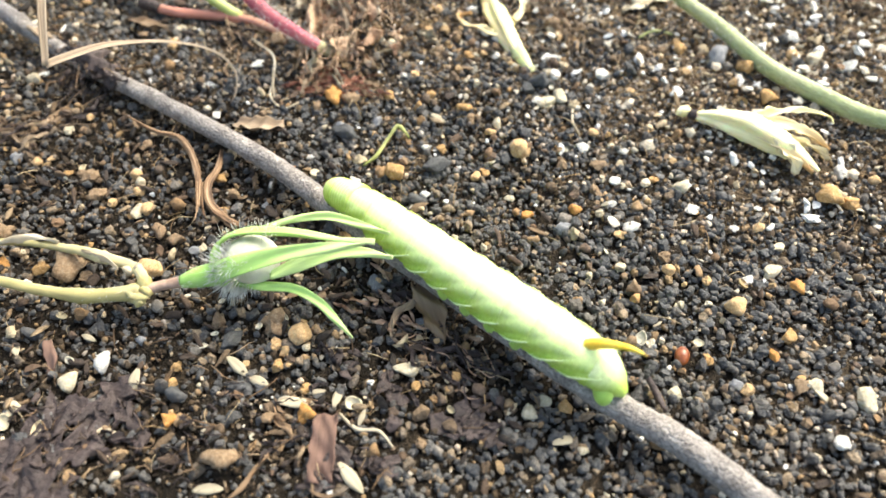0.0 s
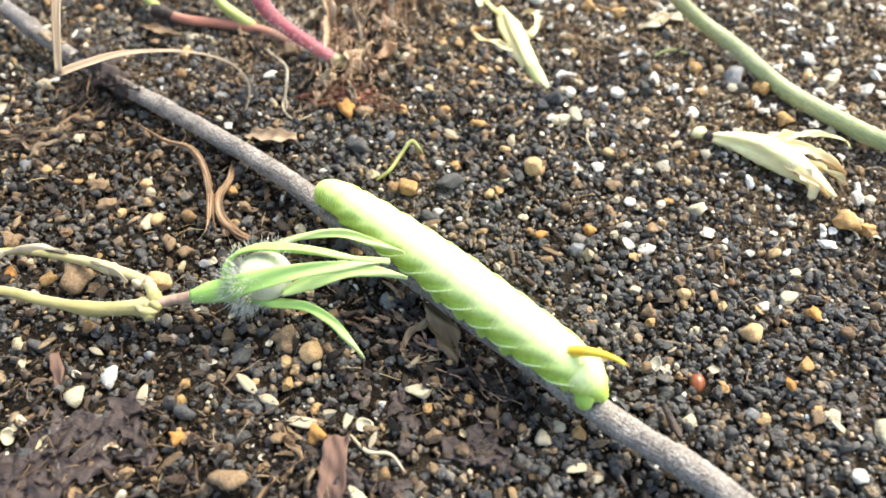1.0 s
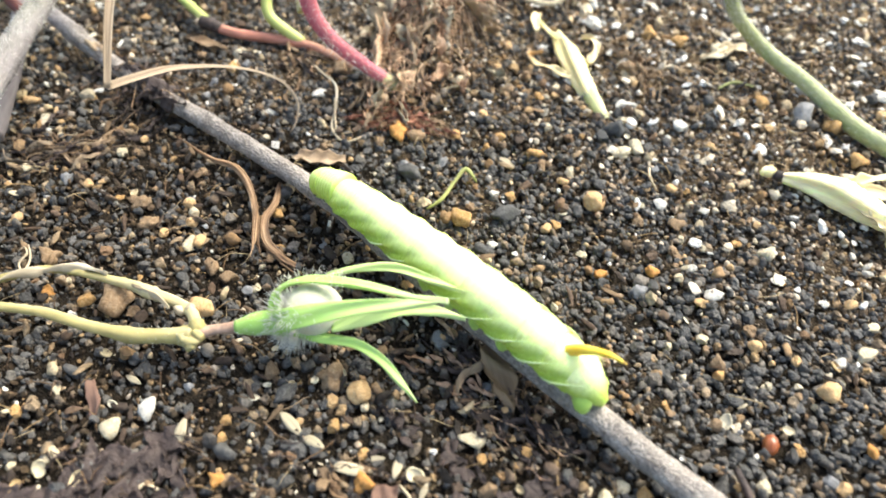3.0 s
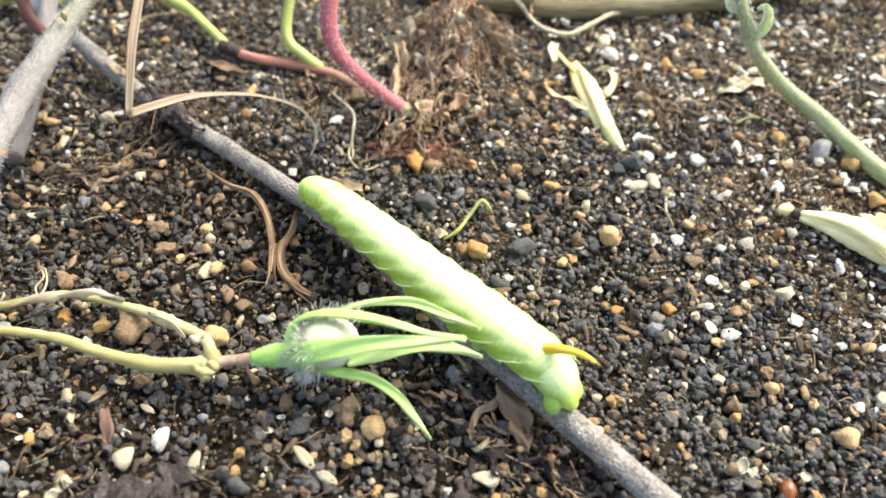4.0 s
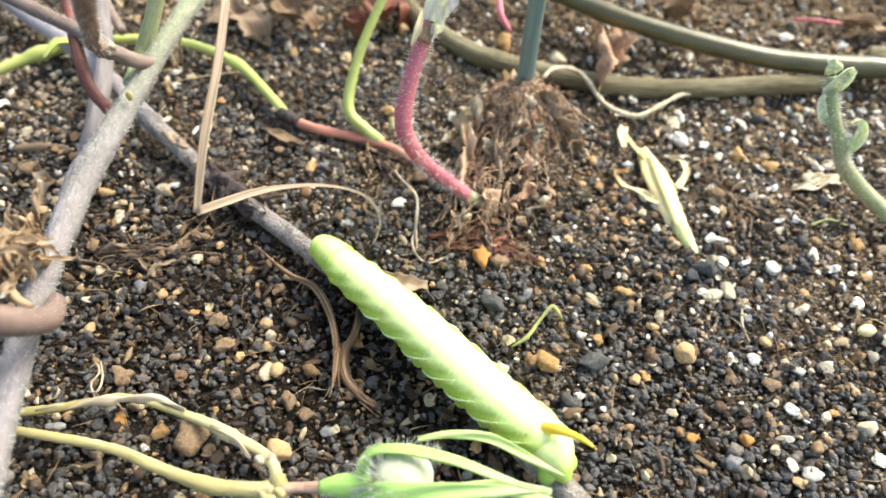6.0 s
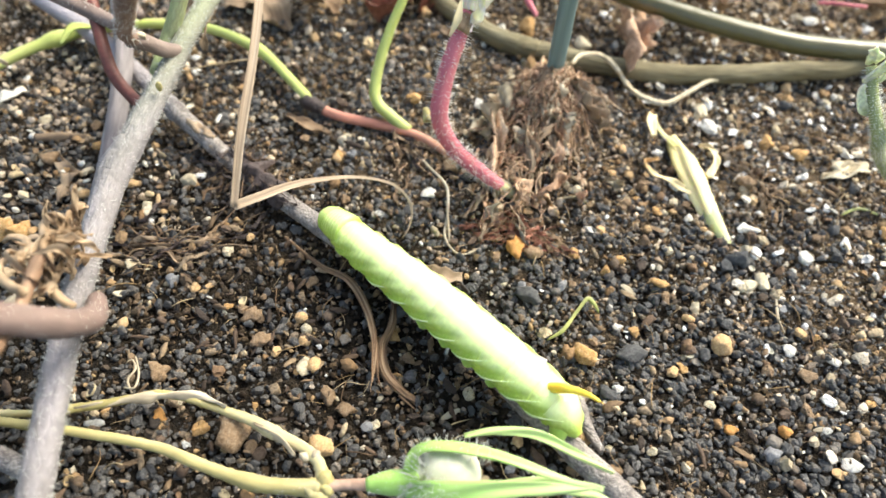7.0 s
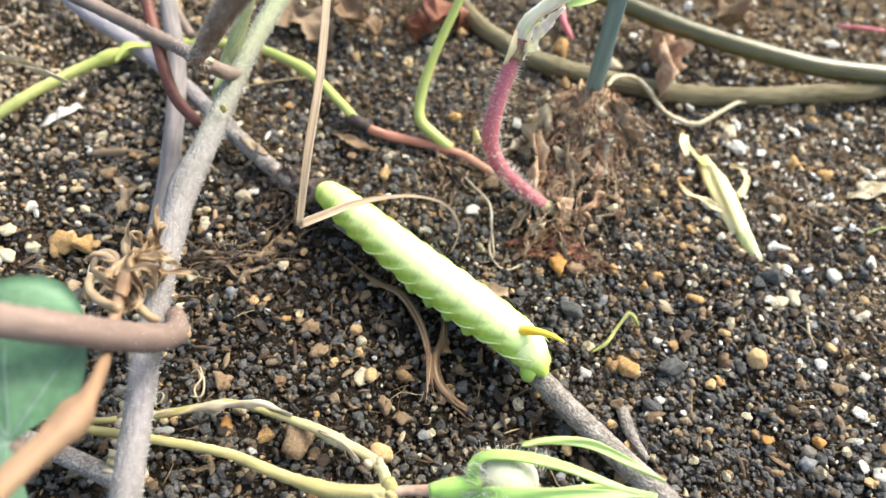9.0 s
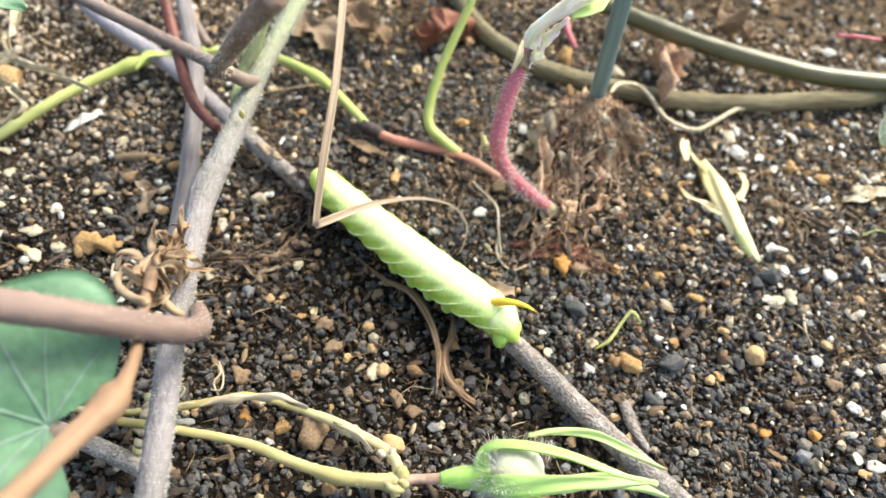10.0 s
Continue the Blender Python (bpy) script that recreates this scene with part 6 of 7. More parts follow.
def root_mound():
    ob = thing("root_clump", (-0.3, 7.4, 0.4), "matted clump of brown fibrous roots at the stake", "roots")
    rng = np.random.RandomState(122)
    for n in range(110):
        x, y = 0.05 + 0.55 * rng.randn(), 7.9 + 0.75 * rng.randn()
        r = rng.uniform(0.05, 0.24)
        c, f = clod(2, 200 + n, (1, 0.6, 0.45), 0.8, 4)
        part("clod", Shape().add(c @ turned(rng).T * r + (x, y, ground_height(x, y) + 0.1 + 0.15 * rng.rand()), f.tolist()), (ROOTS, DRY, ROOTS_DARK)[n % 3], ob, smooth=False)
    for n in range(70):
        x, y = (0.05 + 0.6 * rng.randn(), 7.8 + 0.85 * rng.randn()) if n < 52 else (rng.normal(-0.75, 0.3), rng.uniform(4.9, 7.2))
        turn, reach = rng.normal(-1.6 - 0.35 * (0.1 - x), 0.5), rng.uniform(0.3, 0.9)
        run = [(x + math.cos(turn) * reach * k, y + math.sin(turn) * reach * k, ground_height(x + math.cos(turn) * reach * k, y + math.sin(turn) * reach * k) + 0.16 + 0.2 * rng.rand()) for k in (0, 0.5, 1.0)]
        part("root_scrap", blade(run, [0.05, rng.uniform(0.12, 0.34), 0.04], 0.03, (0.5 * rng.randn(), -0.5, 1), 0.6, 0.05, 6, 0.07, 300 + n, ragged=0.8), (ROOTS, WITHERED, DRY_PALE, ROOTS_DARK)[n % 4], ob, "papery brown root skin")
    strands = Shape()
    for n in range(640):
        tail = n % 5 == 0
        x, y = (rng.normal(-0.6, 0.3), rng.uniform(5.2, 7.6)) if tail else (0.1 + 0.5 * rng.randn(), 8.25 + 0.6 * rng.randn())
        turn, length = rng.normal(-1.65 + 0.5 * (x - 0.1), 0.8), rng.uniform(0.3, 0.95)
        bend = rng.uniform(-0.3, 0.3)
        run = []
        for k in range(5):
            z = ground_height(x, y) + 0.16 + 0.2 * rng.rand() + 0.12 * math.sin(k * 0.8)
            run.append((x, y, z))
            turn += bend + 0.25 * rng.randn()
            x, y = x + math.cos(turn) * length / 4, y + math.sin(turn) * length / 4
        tube(run, [rng.uniform(0.006, 0.022), 0.01, 0.004], 5, 0.12, 0.1, n, rng.randint(0, 4), strands)
    tagged(part("root_mat", strands, [ROOTS, DRY, ROOTS_DARK, ROOTS_DARK], ob, "tangled brown root fibres"), kind="stuff")
    for n, (run, w) in enumerate((([(-1.17, 7.53, 1.21), (-1.04, 6.68, 1.10), (-1.10, 5.93, 0.89), (-1.22, 5.24, 0.65)], [0.2, 0.35, 0.3, 0.1]), ([(-0.62, 8.3, 1.62), (-0.95, 7.9, 1.36), (-1.2, 7.45, 1.02), (-1.4, 7.2, 0.8)], [0.2, 0.55, 0.5, 0.15]), ([(0.43, 8.14, 2.04), (0.85, 7.90, 1.71), (1.37, 7.77, 1.08)], [0.15, 0.35, 0.15]), ([(-0.51, 7.01, 1.44), (-0.30, 6.39, 1.15), (-0.35, 5.76, 0.84)], [0.15, 0.3, 0.1]))):
        part("leaf_scrap", blade(run, w, 0.04, (0, 0, 1), 0.3, 0.07, 8, 0.1, 130 + n, ragged=0.7), (ROOTS, WITHERED, DRY_PALE, DRY_PALE)[n], ob, "shredded brown leaf scrap")


def pebbles():
    placed = []

    def row(spots, material, label, **more):
        for x, y, size in spots:
            if any(math.hypot(x - a, y - b) < 0.16 for a, b in placed):
                continue
            placed.append((x, y))
            stone(x, y, size, material, label, **more)

    row([(3.82, 2.56, 0.46), (8.54, 0.55, 0.23), (11.28, 1.85, 0.24), (5.52, 3.19, 0.23), (-4.33, 1.46, 0.24), (-4.52, 1.93, 0.25), (10.63, 5.84, 0.28), (3.21, 3.1, 0.23), (-9.01, 4.58, 0.3), (-3.47, -0.58, 0.42), (-0.29, -2.12, 0.42), (7.67, -1.35, 0.38), (6.56, -0.56, 0.24), (-4.02, 0.96, 0.3), (-9.94, 4.20, 0.26), (1.95, 7.67, 0.22), (-6.74, 2.24, 0.2), (2.87, 1.92, 0.22)],
        TAN, "smooth tan pebble on the soil", group="tan pebbles")
    row([(1.19, 1.93, 0.46), (2.13, 2.67, 0.23), (-2.6, 1.83, 0.22), (-10.74, 2.97, 0.48), (9.41, 5.29, 0.46), (10.19, 1.34, 0.44), (10.54, 1.14, 0.36), (8.43, -1.99, 0.28), (9.59, 4.22, 0.38), (1.57, 4.08, 0.24), (2.63, 3.85, 0.28), (7.93, 6.10, 0.3), (5.55, 8.60, 0.36),
         (-5.69, -0.56, 0.3), (-0.64, 11.87, 0.55), (5.68, 8.54, 0.34), (6.30, 8.30, 0.34), (-5.67, -0.47, 0.28), (-10.21, 5.56, 0.3), (0.88, 4.41, 0.22), (-4.69, 6.23, 0.24), (-3.32, 8.51, 0.36), (2.55, 3.95, 0.28), (1.79, 4.34, 0.26), (-11.18, 2.91, 0.5)],
        OCHRE, "rough ochre pumice lump on the soil", group="ochre pebbles", rough=0.34, facets=4)
    row([(-0.39, 4.22, 0.38), (4.89, 1.0, 0.26), (-1.16, 2.01, 0.22), (-2.27, -3.72, 0.24), (8.06, -2.35, 0.2), (3.93, 0.93, 0.24), (-6.50, -0.43, 0.26), (-6.45, -0.43, 0.24), (-0.02, -3.56, 0.34), (8.94, -0.88, 0.26)],
        ORANGE, "small orange pumice lump on the soil", group="orange pebbles", rough=0.34, facets=4)
    row([(0.03, 4.19, 0.32), (-3.2, 0.21, 0.31), (4.89, 7.12, 0.35), (-11.12, 4.93, 0.38), (-4.99, -0.54, 0.5), (-1.89, -1.80, 0.3), (-0.85, -1.86, 0.44), (-1.21, -4.38, 0.44), (8.33, -3.00, 0.3), (5.87, -0.93, 0.26), (-6.87, 0.40, 0.38), (1.23, 0.56, 0.2), (5.53, 2.19, 0.24), (-2.05, 6.37, 0.4), (-5.12, 1.28, 0.3), (1.93, 5.94, 0.3), (-3.63, 0.46, 0.3), (-5.44, 1.80, 0.3)],
        BROWN, "rounded brown pebble on the soil", group="brown pebbles", rough=0.42, facets=4)
    row([(8.08, 0.54, 0.2), (12.48, 6.18, 0.39), (11.83, 5.38, 0.41), (9.13, 2.69, 0.22), (12.23, 4.97, 0.32), (4.16, 8.83, 0.46), (6.1, 2.64, 0.25), (3.92, 13.55, 0.5), (-8.92, 8.5, 0.35), (-3.44, 4.72, 0.25), (1.79, 2.72, 0.26), (5.26, 2.75, 0.3), (5.93, 5.13, 0.46), (4.73, 5.64, 0.38), (5.98, 0.53, 0.36), (5.66, 1.11, 0.2), (8.03, -0.71, 0.28), (10.62, 1.99, 0.38), (8.74, -3.97, 0.34), (-3.08, 3.67, 0.28), (-6.39, 2.03, 0.16),
         (-3.82, -2.65, 0.38), (10.84, 6.54, 0.42), (1.20, 5.08, 0.26), (1.81, 1.35, 0.18), (-1.62, 8.53, 0.34), (-2.45, 5.54, 0.4), (7.55, 13.89, 0.45), (5.84, 9.70, 0.3), (7.20, 10.69, 0.26), (1.25, 5.02, 0.24), (0.28, 1.74, 0.3), (-0.74, 2.43, 0.2), (-6.43, 2.04, 0.14)],
        PERLITE, "white crumbly perlite grain on the soil", group="perlite grains", category="perlite", name="perlite_grain", rough=0.4, facets=9, squash=(1, 0.8, 0.5))
    row([(8.55, -0.5, 0.33), (9.35, -3.29, 0.38), (3.57, 1.4, 0.19), (11.14, 5.73, 0.41), (0.93, 11.65, 0.5), (-11.8, 6.23, 0.27), (7.32, 8.03, 0.5), (-9.67, 2.81, 0.35), (4.86, 4.22, 0.34), (4.49, 4.03, 0.3), (7.14, 1.60, 0.36), (-4.18, 0.94, 0.34), (1.65, -2.71, 0.4), (8.83, 0.09, 0.28), (0.23, 6.30, 0.3), (-4.32, -3.00, 0.4), (-5.09, -3.55, 0.3), (4.62, 4.14, 0.36), (4.95, 4.29, 0.34), (-10.26, 2.35, 0.5), (-11.82, 2.75, 0.4), (-12.23, 2.41, 0.4), (-12.53, 3.05, 0.4),
         (-13.87, 4.60, 0.3), (-10.04, 4.27, 0.3), (0.14, 6.37, 0.36), (4.00, 9.39, 0.4), (-0.59, 1.93, 0.24), (-8.21, 2.62, 0.28), (2.93, 1.97, 0.2), (3.71, -3.56, 0.3), (8.59, -3.03, 0.3)],
        CREAM, "cream vermiculite flake on the soil", group="vermiculite flakes", category="vermiculite", name="vermiculite_flake", rough=0.3, facets=4, squash=(1, 0.8, 0.5))
    row([(-0.11, 3.18, 0.42), (4.46, 4.75, 0.44), (1.96, 2.07, 0.46), (2.01, 2.07, 0.46), (4.44, 4.80, 0.44), (-0.08, 3.22, 0.4), (-5.44, 1.86, 0.36), (-1.58, -2.24, 0.36), (4.12, 4.54, 0.3), (1.63, 1.22, 0.3), (-0.06, 0.45, 0.3)],
        SLATE, "dark slate-grey stone on the soil", group="dark stones", rough=0.42, facets=4)
    row([(8.76, 5.63, 0.52), (4.61, 0.57, 0.28), (4.56, 0.61, 0.36), (-2.37, 5.47, 0.38), (-7.27, 2.31, 0.32)], GREY, "pale blue-grey stone on the soil", group="grey stones", facets=6, rough=0.35)
    stone(-7.58, -0.73, 0.4, PERLITE, "white elongated grain on the soil", "grain", squash=(1, 0.35, 0.3), rough=0.12, facets=0, turn=0.1, name="white_grain", sink=0.1)
    rng = random.Random(77)
    kinds = ((BROWN, "small brown gravel grain in dark soil"), (BROWN, "small brown gravel grain in dark soil"), (OCHRE, "small ochre gravel grain in dark soil"), (SLATE, "small charcoal gravel grain in dark soil"),
             (SLATE, "small charcoal gravel grain in dark soil"), (GREY, "small grey gravel grain in dark soil"), (TAN, "small tan gravel grain in dark soil"), (CREAM, "small cream gravel grain in dark soil"))
    for _ in range(290):
        x, y = rng.uniform(-6.5, 8.5), rng.uniform(-4.2, 7.0)
        material, label = kinds[rng.randrange(8)]
        stone(x, y, rng.uniform(0.12, 0.25), material, label, "gravel", "gravel grains", name="gravel_grain", rough=0.45, facets=4)
    long = dict(group="seed husks", category="husk", name="seed_husk", squash=(1, 0.42, 0.3), rough=0.1, facets=1, sink=0.0)
    for x, y, size, turn in ((-1.34, -2.71, 0.55, -0.7), (-0.93, -2.98, 0.5, -0.5), (-3.10, -3.02, 0.55, 1.5), (-4.27, -2.07, 0.32, -0.4), (0.13, -3.18, 0.28, 0.2), (-0.18, -3.39, 0.6, 0.1), (0.49, -3.29, 0.45, 1.4), (0.86, -4.66, 0.6, -0.8),
                             (8.65, -3.18, 0.4, -0.9), (4.27, -4.00, 0.5, 0.4), (3.43, -3.47, 0.3, 0.9), (0.93, -3.65, 0.3, 1.2), (-12.52, 3.02, 0.6, 0.3), (-5.10, -0.21, 0.2, 0.3), (-1.38, -4.86, 0.5, 0.1), (5.59, 1.14, 0.3, 0.1), (-5.48, -2.35, 0.4, -1.0), (6.18, -1.68, 0.2, 0.5), (2.03, 3.65, 0.4, -0.4), (-1.30, 0.43, 0.4, 0.6), (-2.63, 0.80, 0.25, 0.1)):
        stone(x, y, size, HUSK, "pale papery seed husk on the soil", turn=turn, **long)
    stone(6.49, -2.36, 0.34, SEED, "shiny chestnut-brown seed on the soil", "seed", squash=(1, 0.72, 0.68), rough=0.05, facets=0, turn=1.3, name="seed")
    stone(4.65, -3.55, 0.36, BROWN, "brown split seed husk on the soil", "husk", squash=(1, 0.45, 0.35), rough=0.08, facets=1, turn=0.3, name="seed_husk")


# ---- the caterpillar ----
LENGTHS = [0.34, 0.42, 0.48, 0.52, 0.54, 0.54, 0.54, 0.54, 0.54, 0.54, 0.52, 0.48, 0.54]
WIDTHS = [0.285, 0.34, 0.385, 0.415, 0.435, 0.45, 0.46, 0.465, 0.465, 0.46, 0.445, 0.41, 0.36]
# seconds, how far along the vine its head and its horn are
CRAWL = [(0, 1.9, 7.76), (0.5, 1.62, 7.46), (1, 1.34, 7.2), (1.5, 1.12, 7.1), (2, 0.7, 6.68), (2.5, 0.1, 6.2), (3, -0.34, 5.78), (4.5, -1.6, 4.42), (5, -1.96, 4.04), (5.5, -2.34, 3.5), (6, -2.72, 3.18),
         (7.5, -3.97, 1.81), (8, -4.3, 1.38), (8.5, -4.86, 0.81), (9, -5.22, 0.38), (9.5, -5.54, -0.08), (10, -5.9, -0.47)]
# seconds, how far its head, its middle and its horn lean over the vine's far side
LEAN = [(0, 0.08, 0.07, 0.05), (1, 0.06, 0.1, 0.05), (1.5, 0.04, 0.13, 0.06), (2, 0.03, 0.11, 0.06), (2.5, 0.03, 0.1, 0.06), (3, 0.0, 0.07, 0.09), (4.5, 0.0, 0.06, 0.27), (5, 0.02, 0.04, 0.28), (5.5, 0.0, 0.0, 0.26), (6, -0.06, -0.12, 0.13),
        (7.5, -0.03, -0.12, 0.07), (8, 0.04, -0.09, 0.04), (8.5, 0.0, -0.13, 0.03), (9, 0.0, -0.14, -0.02), (9.5, -0.04, -0.22, -0.04), (10, 0.03, -0.21, -0.06)]


def skin(n, u, a):
    """A point of one ring of the body in its own space: u runs from -1, its rear, to 1; a is the angle round it."""
    length, r = LENGTHS[n] * 1.18, WIDTHS[n]
    before, after = WIDTHS[max(0, n - 1)], WIDTHS[min(12, n + 1)]
    v = max(-1.0, min(1.0, u))
    size = r + (before - r) * 0.5 * max(0, v) + (after - r) * 0.5 * max(0, -v) if n < 12 else r + (before - r) * 0.25 * (v + 1)
    size *= 1 - 0.02 * v**2 - (0.012 if n < 3 else 0.035) * v**8 + (0.016 if n < 4 else 0.009) * math.cos(v * 19)
    if n == 0:
        size *= math.sqrt(max(0.03, 1 - max(0.0, v * 0.5 + 0.5) ** 5)) * (1 + 0.05 * math.cos(5 * a + 0.6) * max(0.0, v))
    y, z = math.cos(a), math.sin(a)
    lean = math.asin(max(-1.0, min(1.0, z)))
    fold = 0.035 * math.exp(-((z + 0.55) / 0.14) ** 2)
    if 2 <= n <= 11:
        turn = (u * length / 2 / LENGTHS[n] + (lean + 0.5) / 0.82 - 0.62) % 1.0
        crest = turn / 0.88 if turn < 0.88 else (1 - turn) / 0.12
        fold += 0.19 * (crest**1.8 - 0.4) * math.exp(-((lean - 0.02) / 0.64) ** 4)
    wide, high, drop = 1.0, 0.9 if z < 0 else 1.0, 0.0
    if n == 12:
        back = 0.5 - v * 0.5
        wide = 1 - 0.82 * back**1.9
        high = (0.9 - 0.35 * back**2 if z < 0 else 1 - 0.72 * back**1.7) * (1 - 0.4 * back**6)
        drop = 0.2 * back**1.6
    return u * length / 2, y * size * (1 + fold) * wide, z * size * high - drop


def segment_shape(n):
    """One ring of the body along its own x, which points to the head."""
    rings, around = 31, 56
    corners = [skin(n, i / (rings - 1) * 2 - 1, j / around * 2 * math.pi) for i in range(rings) for j in range(around)]
    faces = [(i * around + j, i * around + (j + 1) % around, (i + 1) * around + (j + 1) % around, (i + 1) * around + j) for i in range(rings - 1) for j in range(around)]
    half = LENGTHS[n] * 1.18 / 2
    corners += [(-half, 0, -0.2 if n == 12 else 0), (half, 0, 0)]
    k = rings * around
    faces += [(k, (j + 1) % around, j) for j in range(around)] + [(k + 1, k - around + j, k - around + (j + 1) % around) for j in range(around)]
    return Shape().add(corners, faces)


def local_part(name, shape, materials, parent, label=""):
    ob = finish(name, shape, materials, None, label)
    ob.parent = parent
    return ob


def caterpillar():
    ob = thing("caterpillar", (0, 0, 0), "plump bright green hornworm caterpillar with a yellow tail horn", "caterpillar")
    pieces = []
    for n in range(13):
        name = "head" if n == 0 else "tail_segment" if n == 12 else "body_segment"
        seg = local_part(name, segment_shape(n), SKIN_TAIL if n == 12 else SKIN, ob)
        pieces.append(seg)
        r, h = WIDTHS[n], LENGTHS[n]
        if 4 <= n <= 11:
            for s in (1, -1):
                line = []
                for a in (-0.46, -0.3, -0.1, 0.12, 0.34, 0.56, 0.74):
                    x, y, z = skin(n, (0.5 - (a + 0.5) / 0.82) * 2 / 1.18, a)
                    line.append((x, s * y * 0.98, z * 0.98))
                local_part("stripe", tube(line, [0.003, 0.014, 0.019, 0.018, 0.014, 0.008, 0.002], 6, 0.05), STRIPE, seg, "cream slanting side stripe")
        if n in (1, 4, 5, 6, 7, 8, 9, 10, 11):
            for s in (1, -1):
                c, f = BALLS[2]
                a = -0.3
                local_part("spiracle", Shape().add(c * (0.024, 0.014, 0.04) + (0, s * skin(n, 0, a)[1] * 1.012, skin(n, 0, a)[2]), f.tolist()), SPIRACLE, seg, "tiny dark breathing hole")
                local_part("spiracle_rim", Shape().add(c * (0.04, 0.01, 0.058) + (0, s * skin(n, 0, a)[1] * 1.0, skin(n, 0, a)[2]), f.tolist()), STRIPE, seg, "pale rim of the breathing hole")
        if n in (1, 2, 3):
            for s in (1, -1):
                local_part("leg", tube([(0, s * r * 0.5, -r * 0.7), (0.05, s * r * 0.42, -r * 0.95), (0.06, s * r * 0.25, -r * 1.15)], [0.07, 0.05, 0.015], 8, 0.04), LEG, seg, "small pointed true leg")
        if n in (6, 7, 8, 9):
            for s in (1, -1):
                local_part("proleg", tube([(0, s * r * 0.45, -r * 0.6), (0, s * r * 0.5, -r * 0.95), (0, s * r * 0.42, -r * 1.3)], [0.15, 0.13, 0.12], 10, 0.05), LEG, seg, "stubby green proleg")
        if n == 12:
            for s in (1, -1):
                local_part("clasper", tube([(0.04, s * 0.12, -0.12), (-0.06, s * 0.22, -0.3), (-0.1, s * 0.19, -0.45), (-0.12, s * 0.12, -0.56)], [0.18, 0.17, 0.12, 0.04], 16, 0.05), LEG, seg, "broad green clasper")
        if n == 11:
            line = [(0.04, 0, 0.34), (-0.14, -0.03, 0.55), (-0.36, -0.08, 0.71), (-0.58, -0.13, 0.79), (-0.8, -0.17, 0.79)]
            local_part("horn", tube(line, [0.1, 0.085, 0.065, 0.045, 0.016], 12, 0.04, 0.03, 5), HORN, seg, "curved yellow tail horn")
            local_part("horn_tip", tube([(-0.75, -0.162, 0.792), (-0.83, -0.176, 0.786)], [0.026, 0.01], 8, 0.03), HORN_TIP, seg, "dark horn tip")
        if n == 0:
            for s in (1, -1):
                c, f = BALLS[2]
                local_part("eye_spot", Shape().add(c * 0.03 + (0.08, s * 0.22, -0.16), f.tolist()), SPIRACLE, seg)
            c, f = BALLS[3]
            local_part("face", Shape().add(c * (0.16, 0.24, 0.26) + (0.1, 0, -0.1), f.tolist()), LEG, seg, "smooth green face")
    return ob, pieces


AXIS_AT, AXIS, FAR = np.array((-1.479, 1.915)), np.array((0.766, -0.643)), np.array((0.643, 0.766, 0.0))


def on_vine(s, line, steps):
    return np.array([np.interp(s, steps, line[:, k]) for k in range(3)])


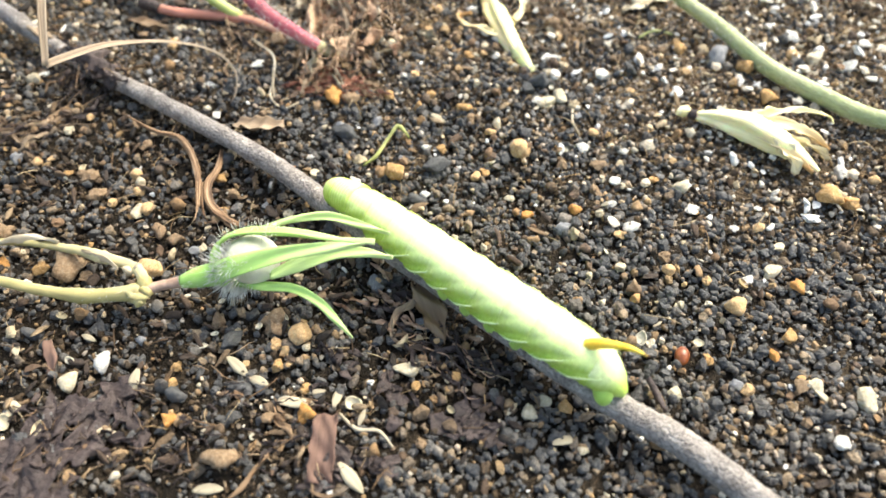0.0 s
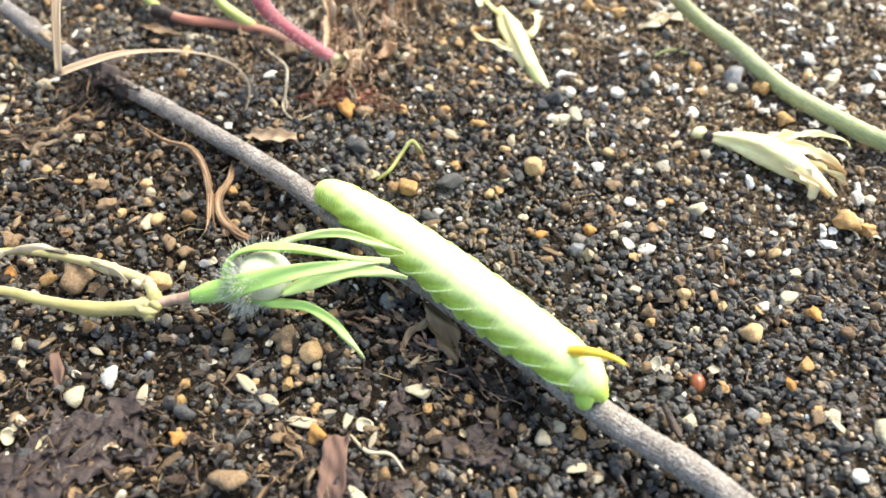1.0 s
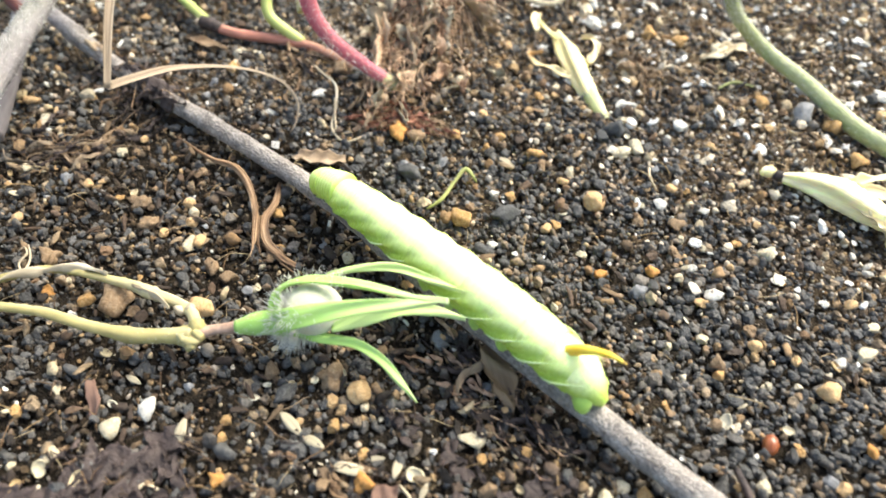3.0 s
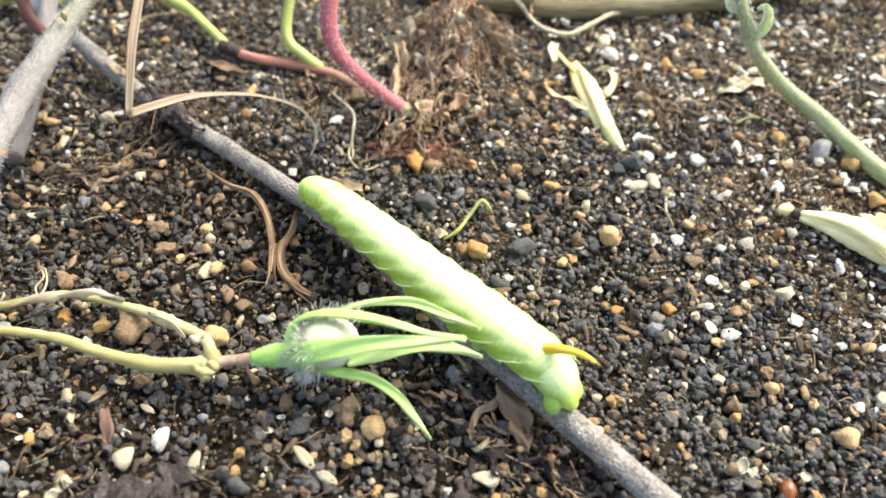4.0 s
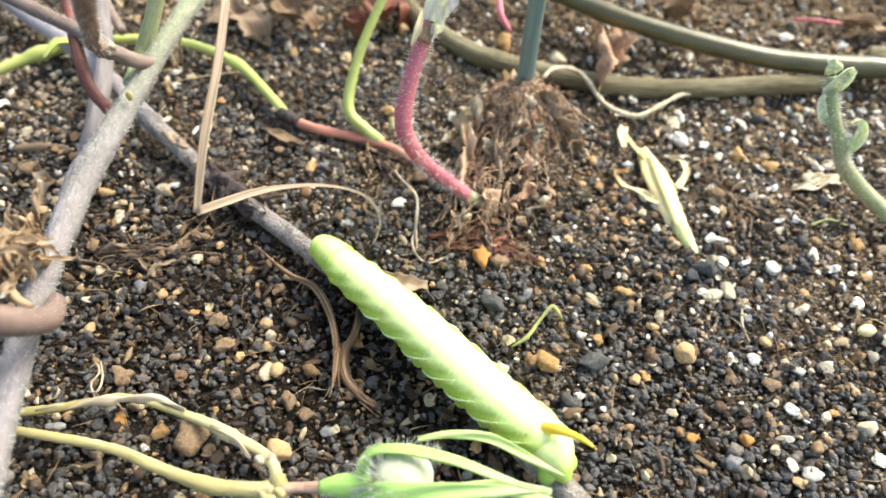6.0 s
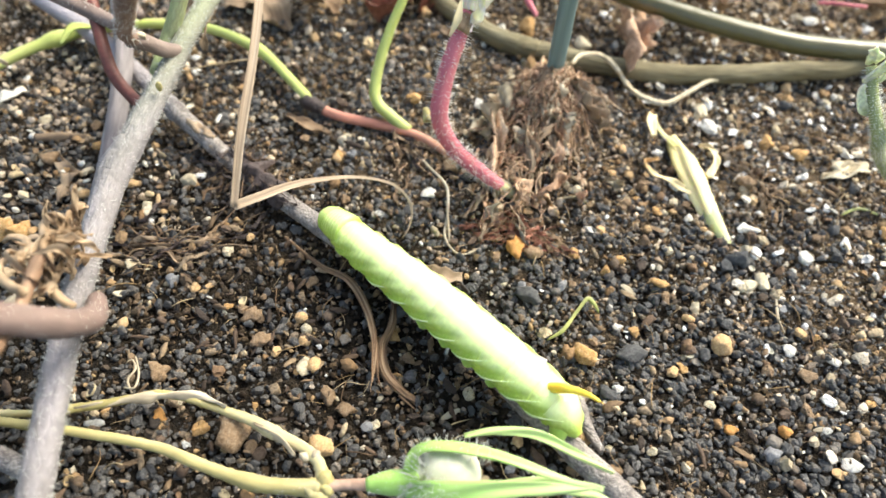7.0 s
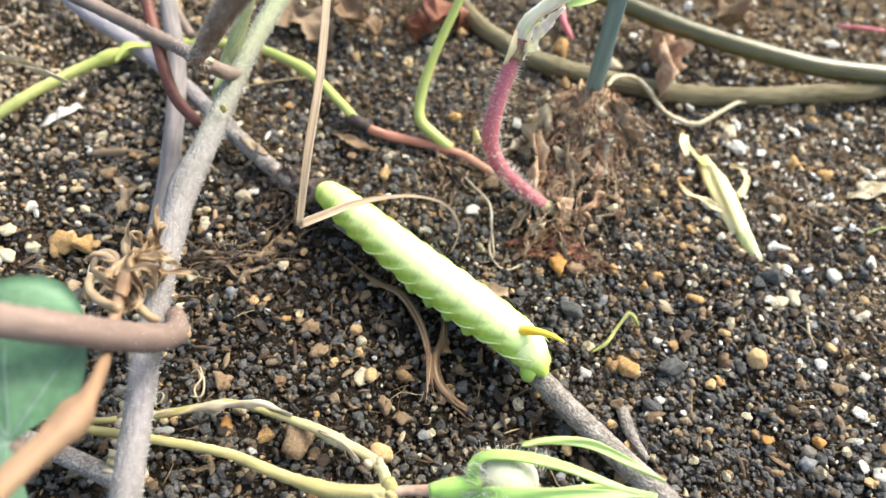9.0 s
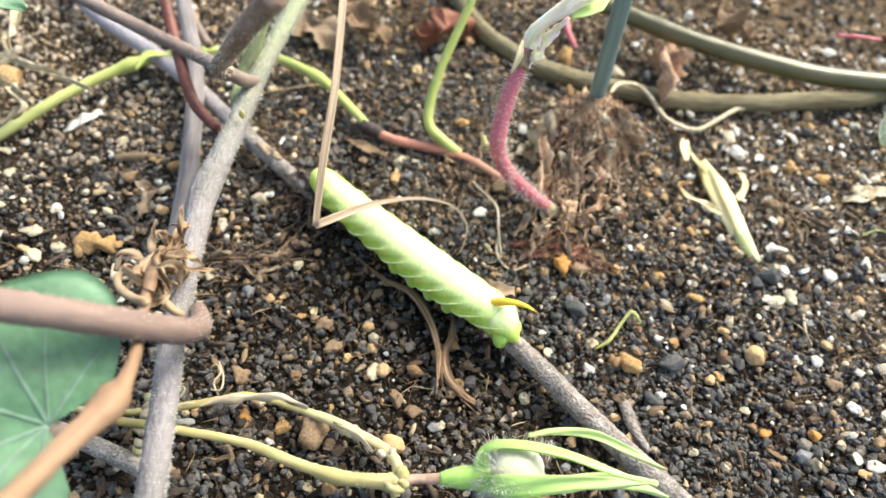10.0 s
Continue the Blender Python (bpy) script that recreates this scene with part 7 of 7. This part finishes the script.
def motions():
    line = glide(LYING, 0.1)
    steps = (line[:, :2] - AXIS_AT) @ AXIS
    order = np.argsort(steps)
    line, steps = line[order], steps[order]
    even = np.linspace(steps[0], steps[-1], 300)
    line = np.array([np.interp(even, steps, line[:, k]) for k in range(3)]).T
    wide = np.ones(31) / 31
    line[15:-15] = np.array([np.convolve(line[:, k], wide, "valid") for k in range(3)]).T
    steps = even
    crawl, leans = np.array(CRAWL), np.array(LEAN)
    stations = np.array((1, 6, 11))
    sway_at = lambda sways, n: float(np.polyval(np.polyfit(stations, sways, 2), min(n, 11.2))) - 0.12 * max(0.0, n - 11.2) * (sways[2] > 0.1)
    total = sum(LENGTHS)
    middles = np.cumsum(LENGTHS) - np.array(LENGTHS) / 2
    to_horn = middles[11]
    times = [k * 0.25 for k in range(41)]
    rows, seg_rows = [], [[] for _ in PIECES]
    for t in times:
        head, horn = np.interp(t, crawl[:, 0], crawl[:, 1]), np.interp(t, crawl[:, 0], crawl[:, 2])
        stretch = (horn - head) / to_horn
        sways = [np.interp(t, leans[:, 0], leans[:, k]) for k in (1, 2, 3)]
        s_mid = head + total / 2 * stretch
        base = pose(*(on_vine(s_mid, line, steps) * CM))
        rows.append((t, base))
        for n, seg in enumerate(PIECES):
            phase = 2 * math.pi * (t / 1.3 + n / 11.0)
            s = head + middles[n] * stretch + 0.045 * math.sin(phase)
            here, ahead, behind = (on_vine(s + d, line, steps) for d in (0.0, -0.6, 0.6))
            way = ahead - behind + FAR * (sway_at(sways, n - 0.6) - sway_at(sways, n + 0.6)) * 1.8
            way /= np.linalg.norm(way)
            lift = 0.2 + WIDTHS[n] * 0.9 + 0.05 + 0.04 * math.sin(phase + 1.2)
            if n == 0:
                lift = 0.2 + 0.3
            if n == 1:
                lift = 0.2 + 0.41
            if n == 12:
                lift = 0.2 + 0.4
            tilt = {0: -25, 1: -14, 2: -8, 3: -3, 12: 9, 11: 4}.get(n, 0) + 2.0 * math.cos(phase + 1.2)
            across = np.cross((0, 0, 1), way)
            across /= np.linalg.norm(across)
            over = np.cross(way, across)
            turn = Matrix([[way[k], across[k], over[k]] for k in range(3)]).to_4x4() @ pose(0, 0, 0, 0, -tilt, 0)
            turn.translation = Vector((here + over * lift + FAR * sway_at(sways, n)) * CM)
            seg_rows[n].append((t, base.inverted() @ turn))
    walk(CATERPILLAR, rows)
    for seg, moves in zip(PIECES, seg_rows):
        walk(seg, moves)


lying_stem()
upright_stem()
plant_stems()
front_twig()
heart_leaf()
straw()
pink_stem()
lime_vine()
stake()
back_vines()
shoot()
bud_vine()
root_mound()
flowers()
litter()
pebbles()
CATERPILLAR, PIECES = caterpillar()
motions()
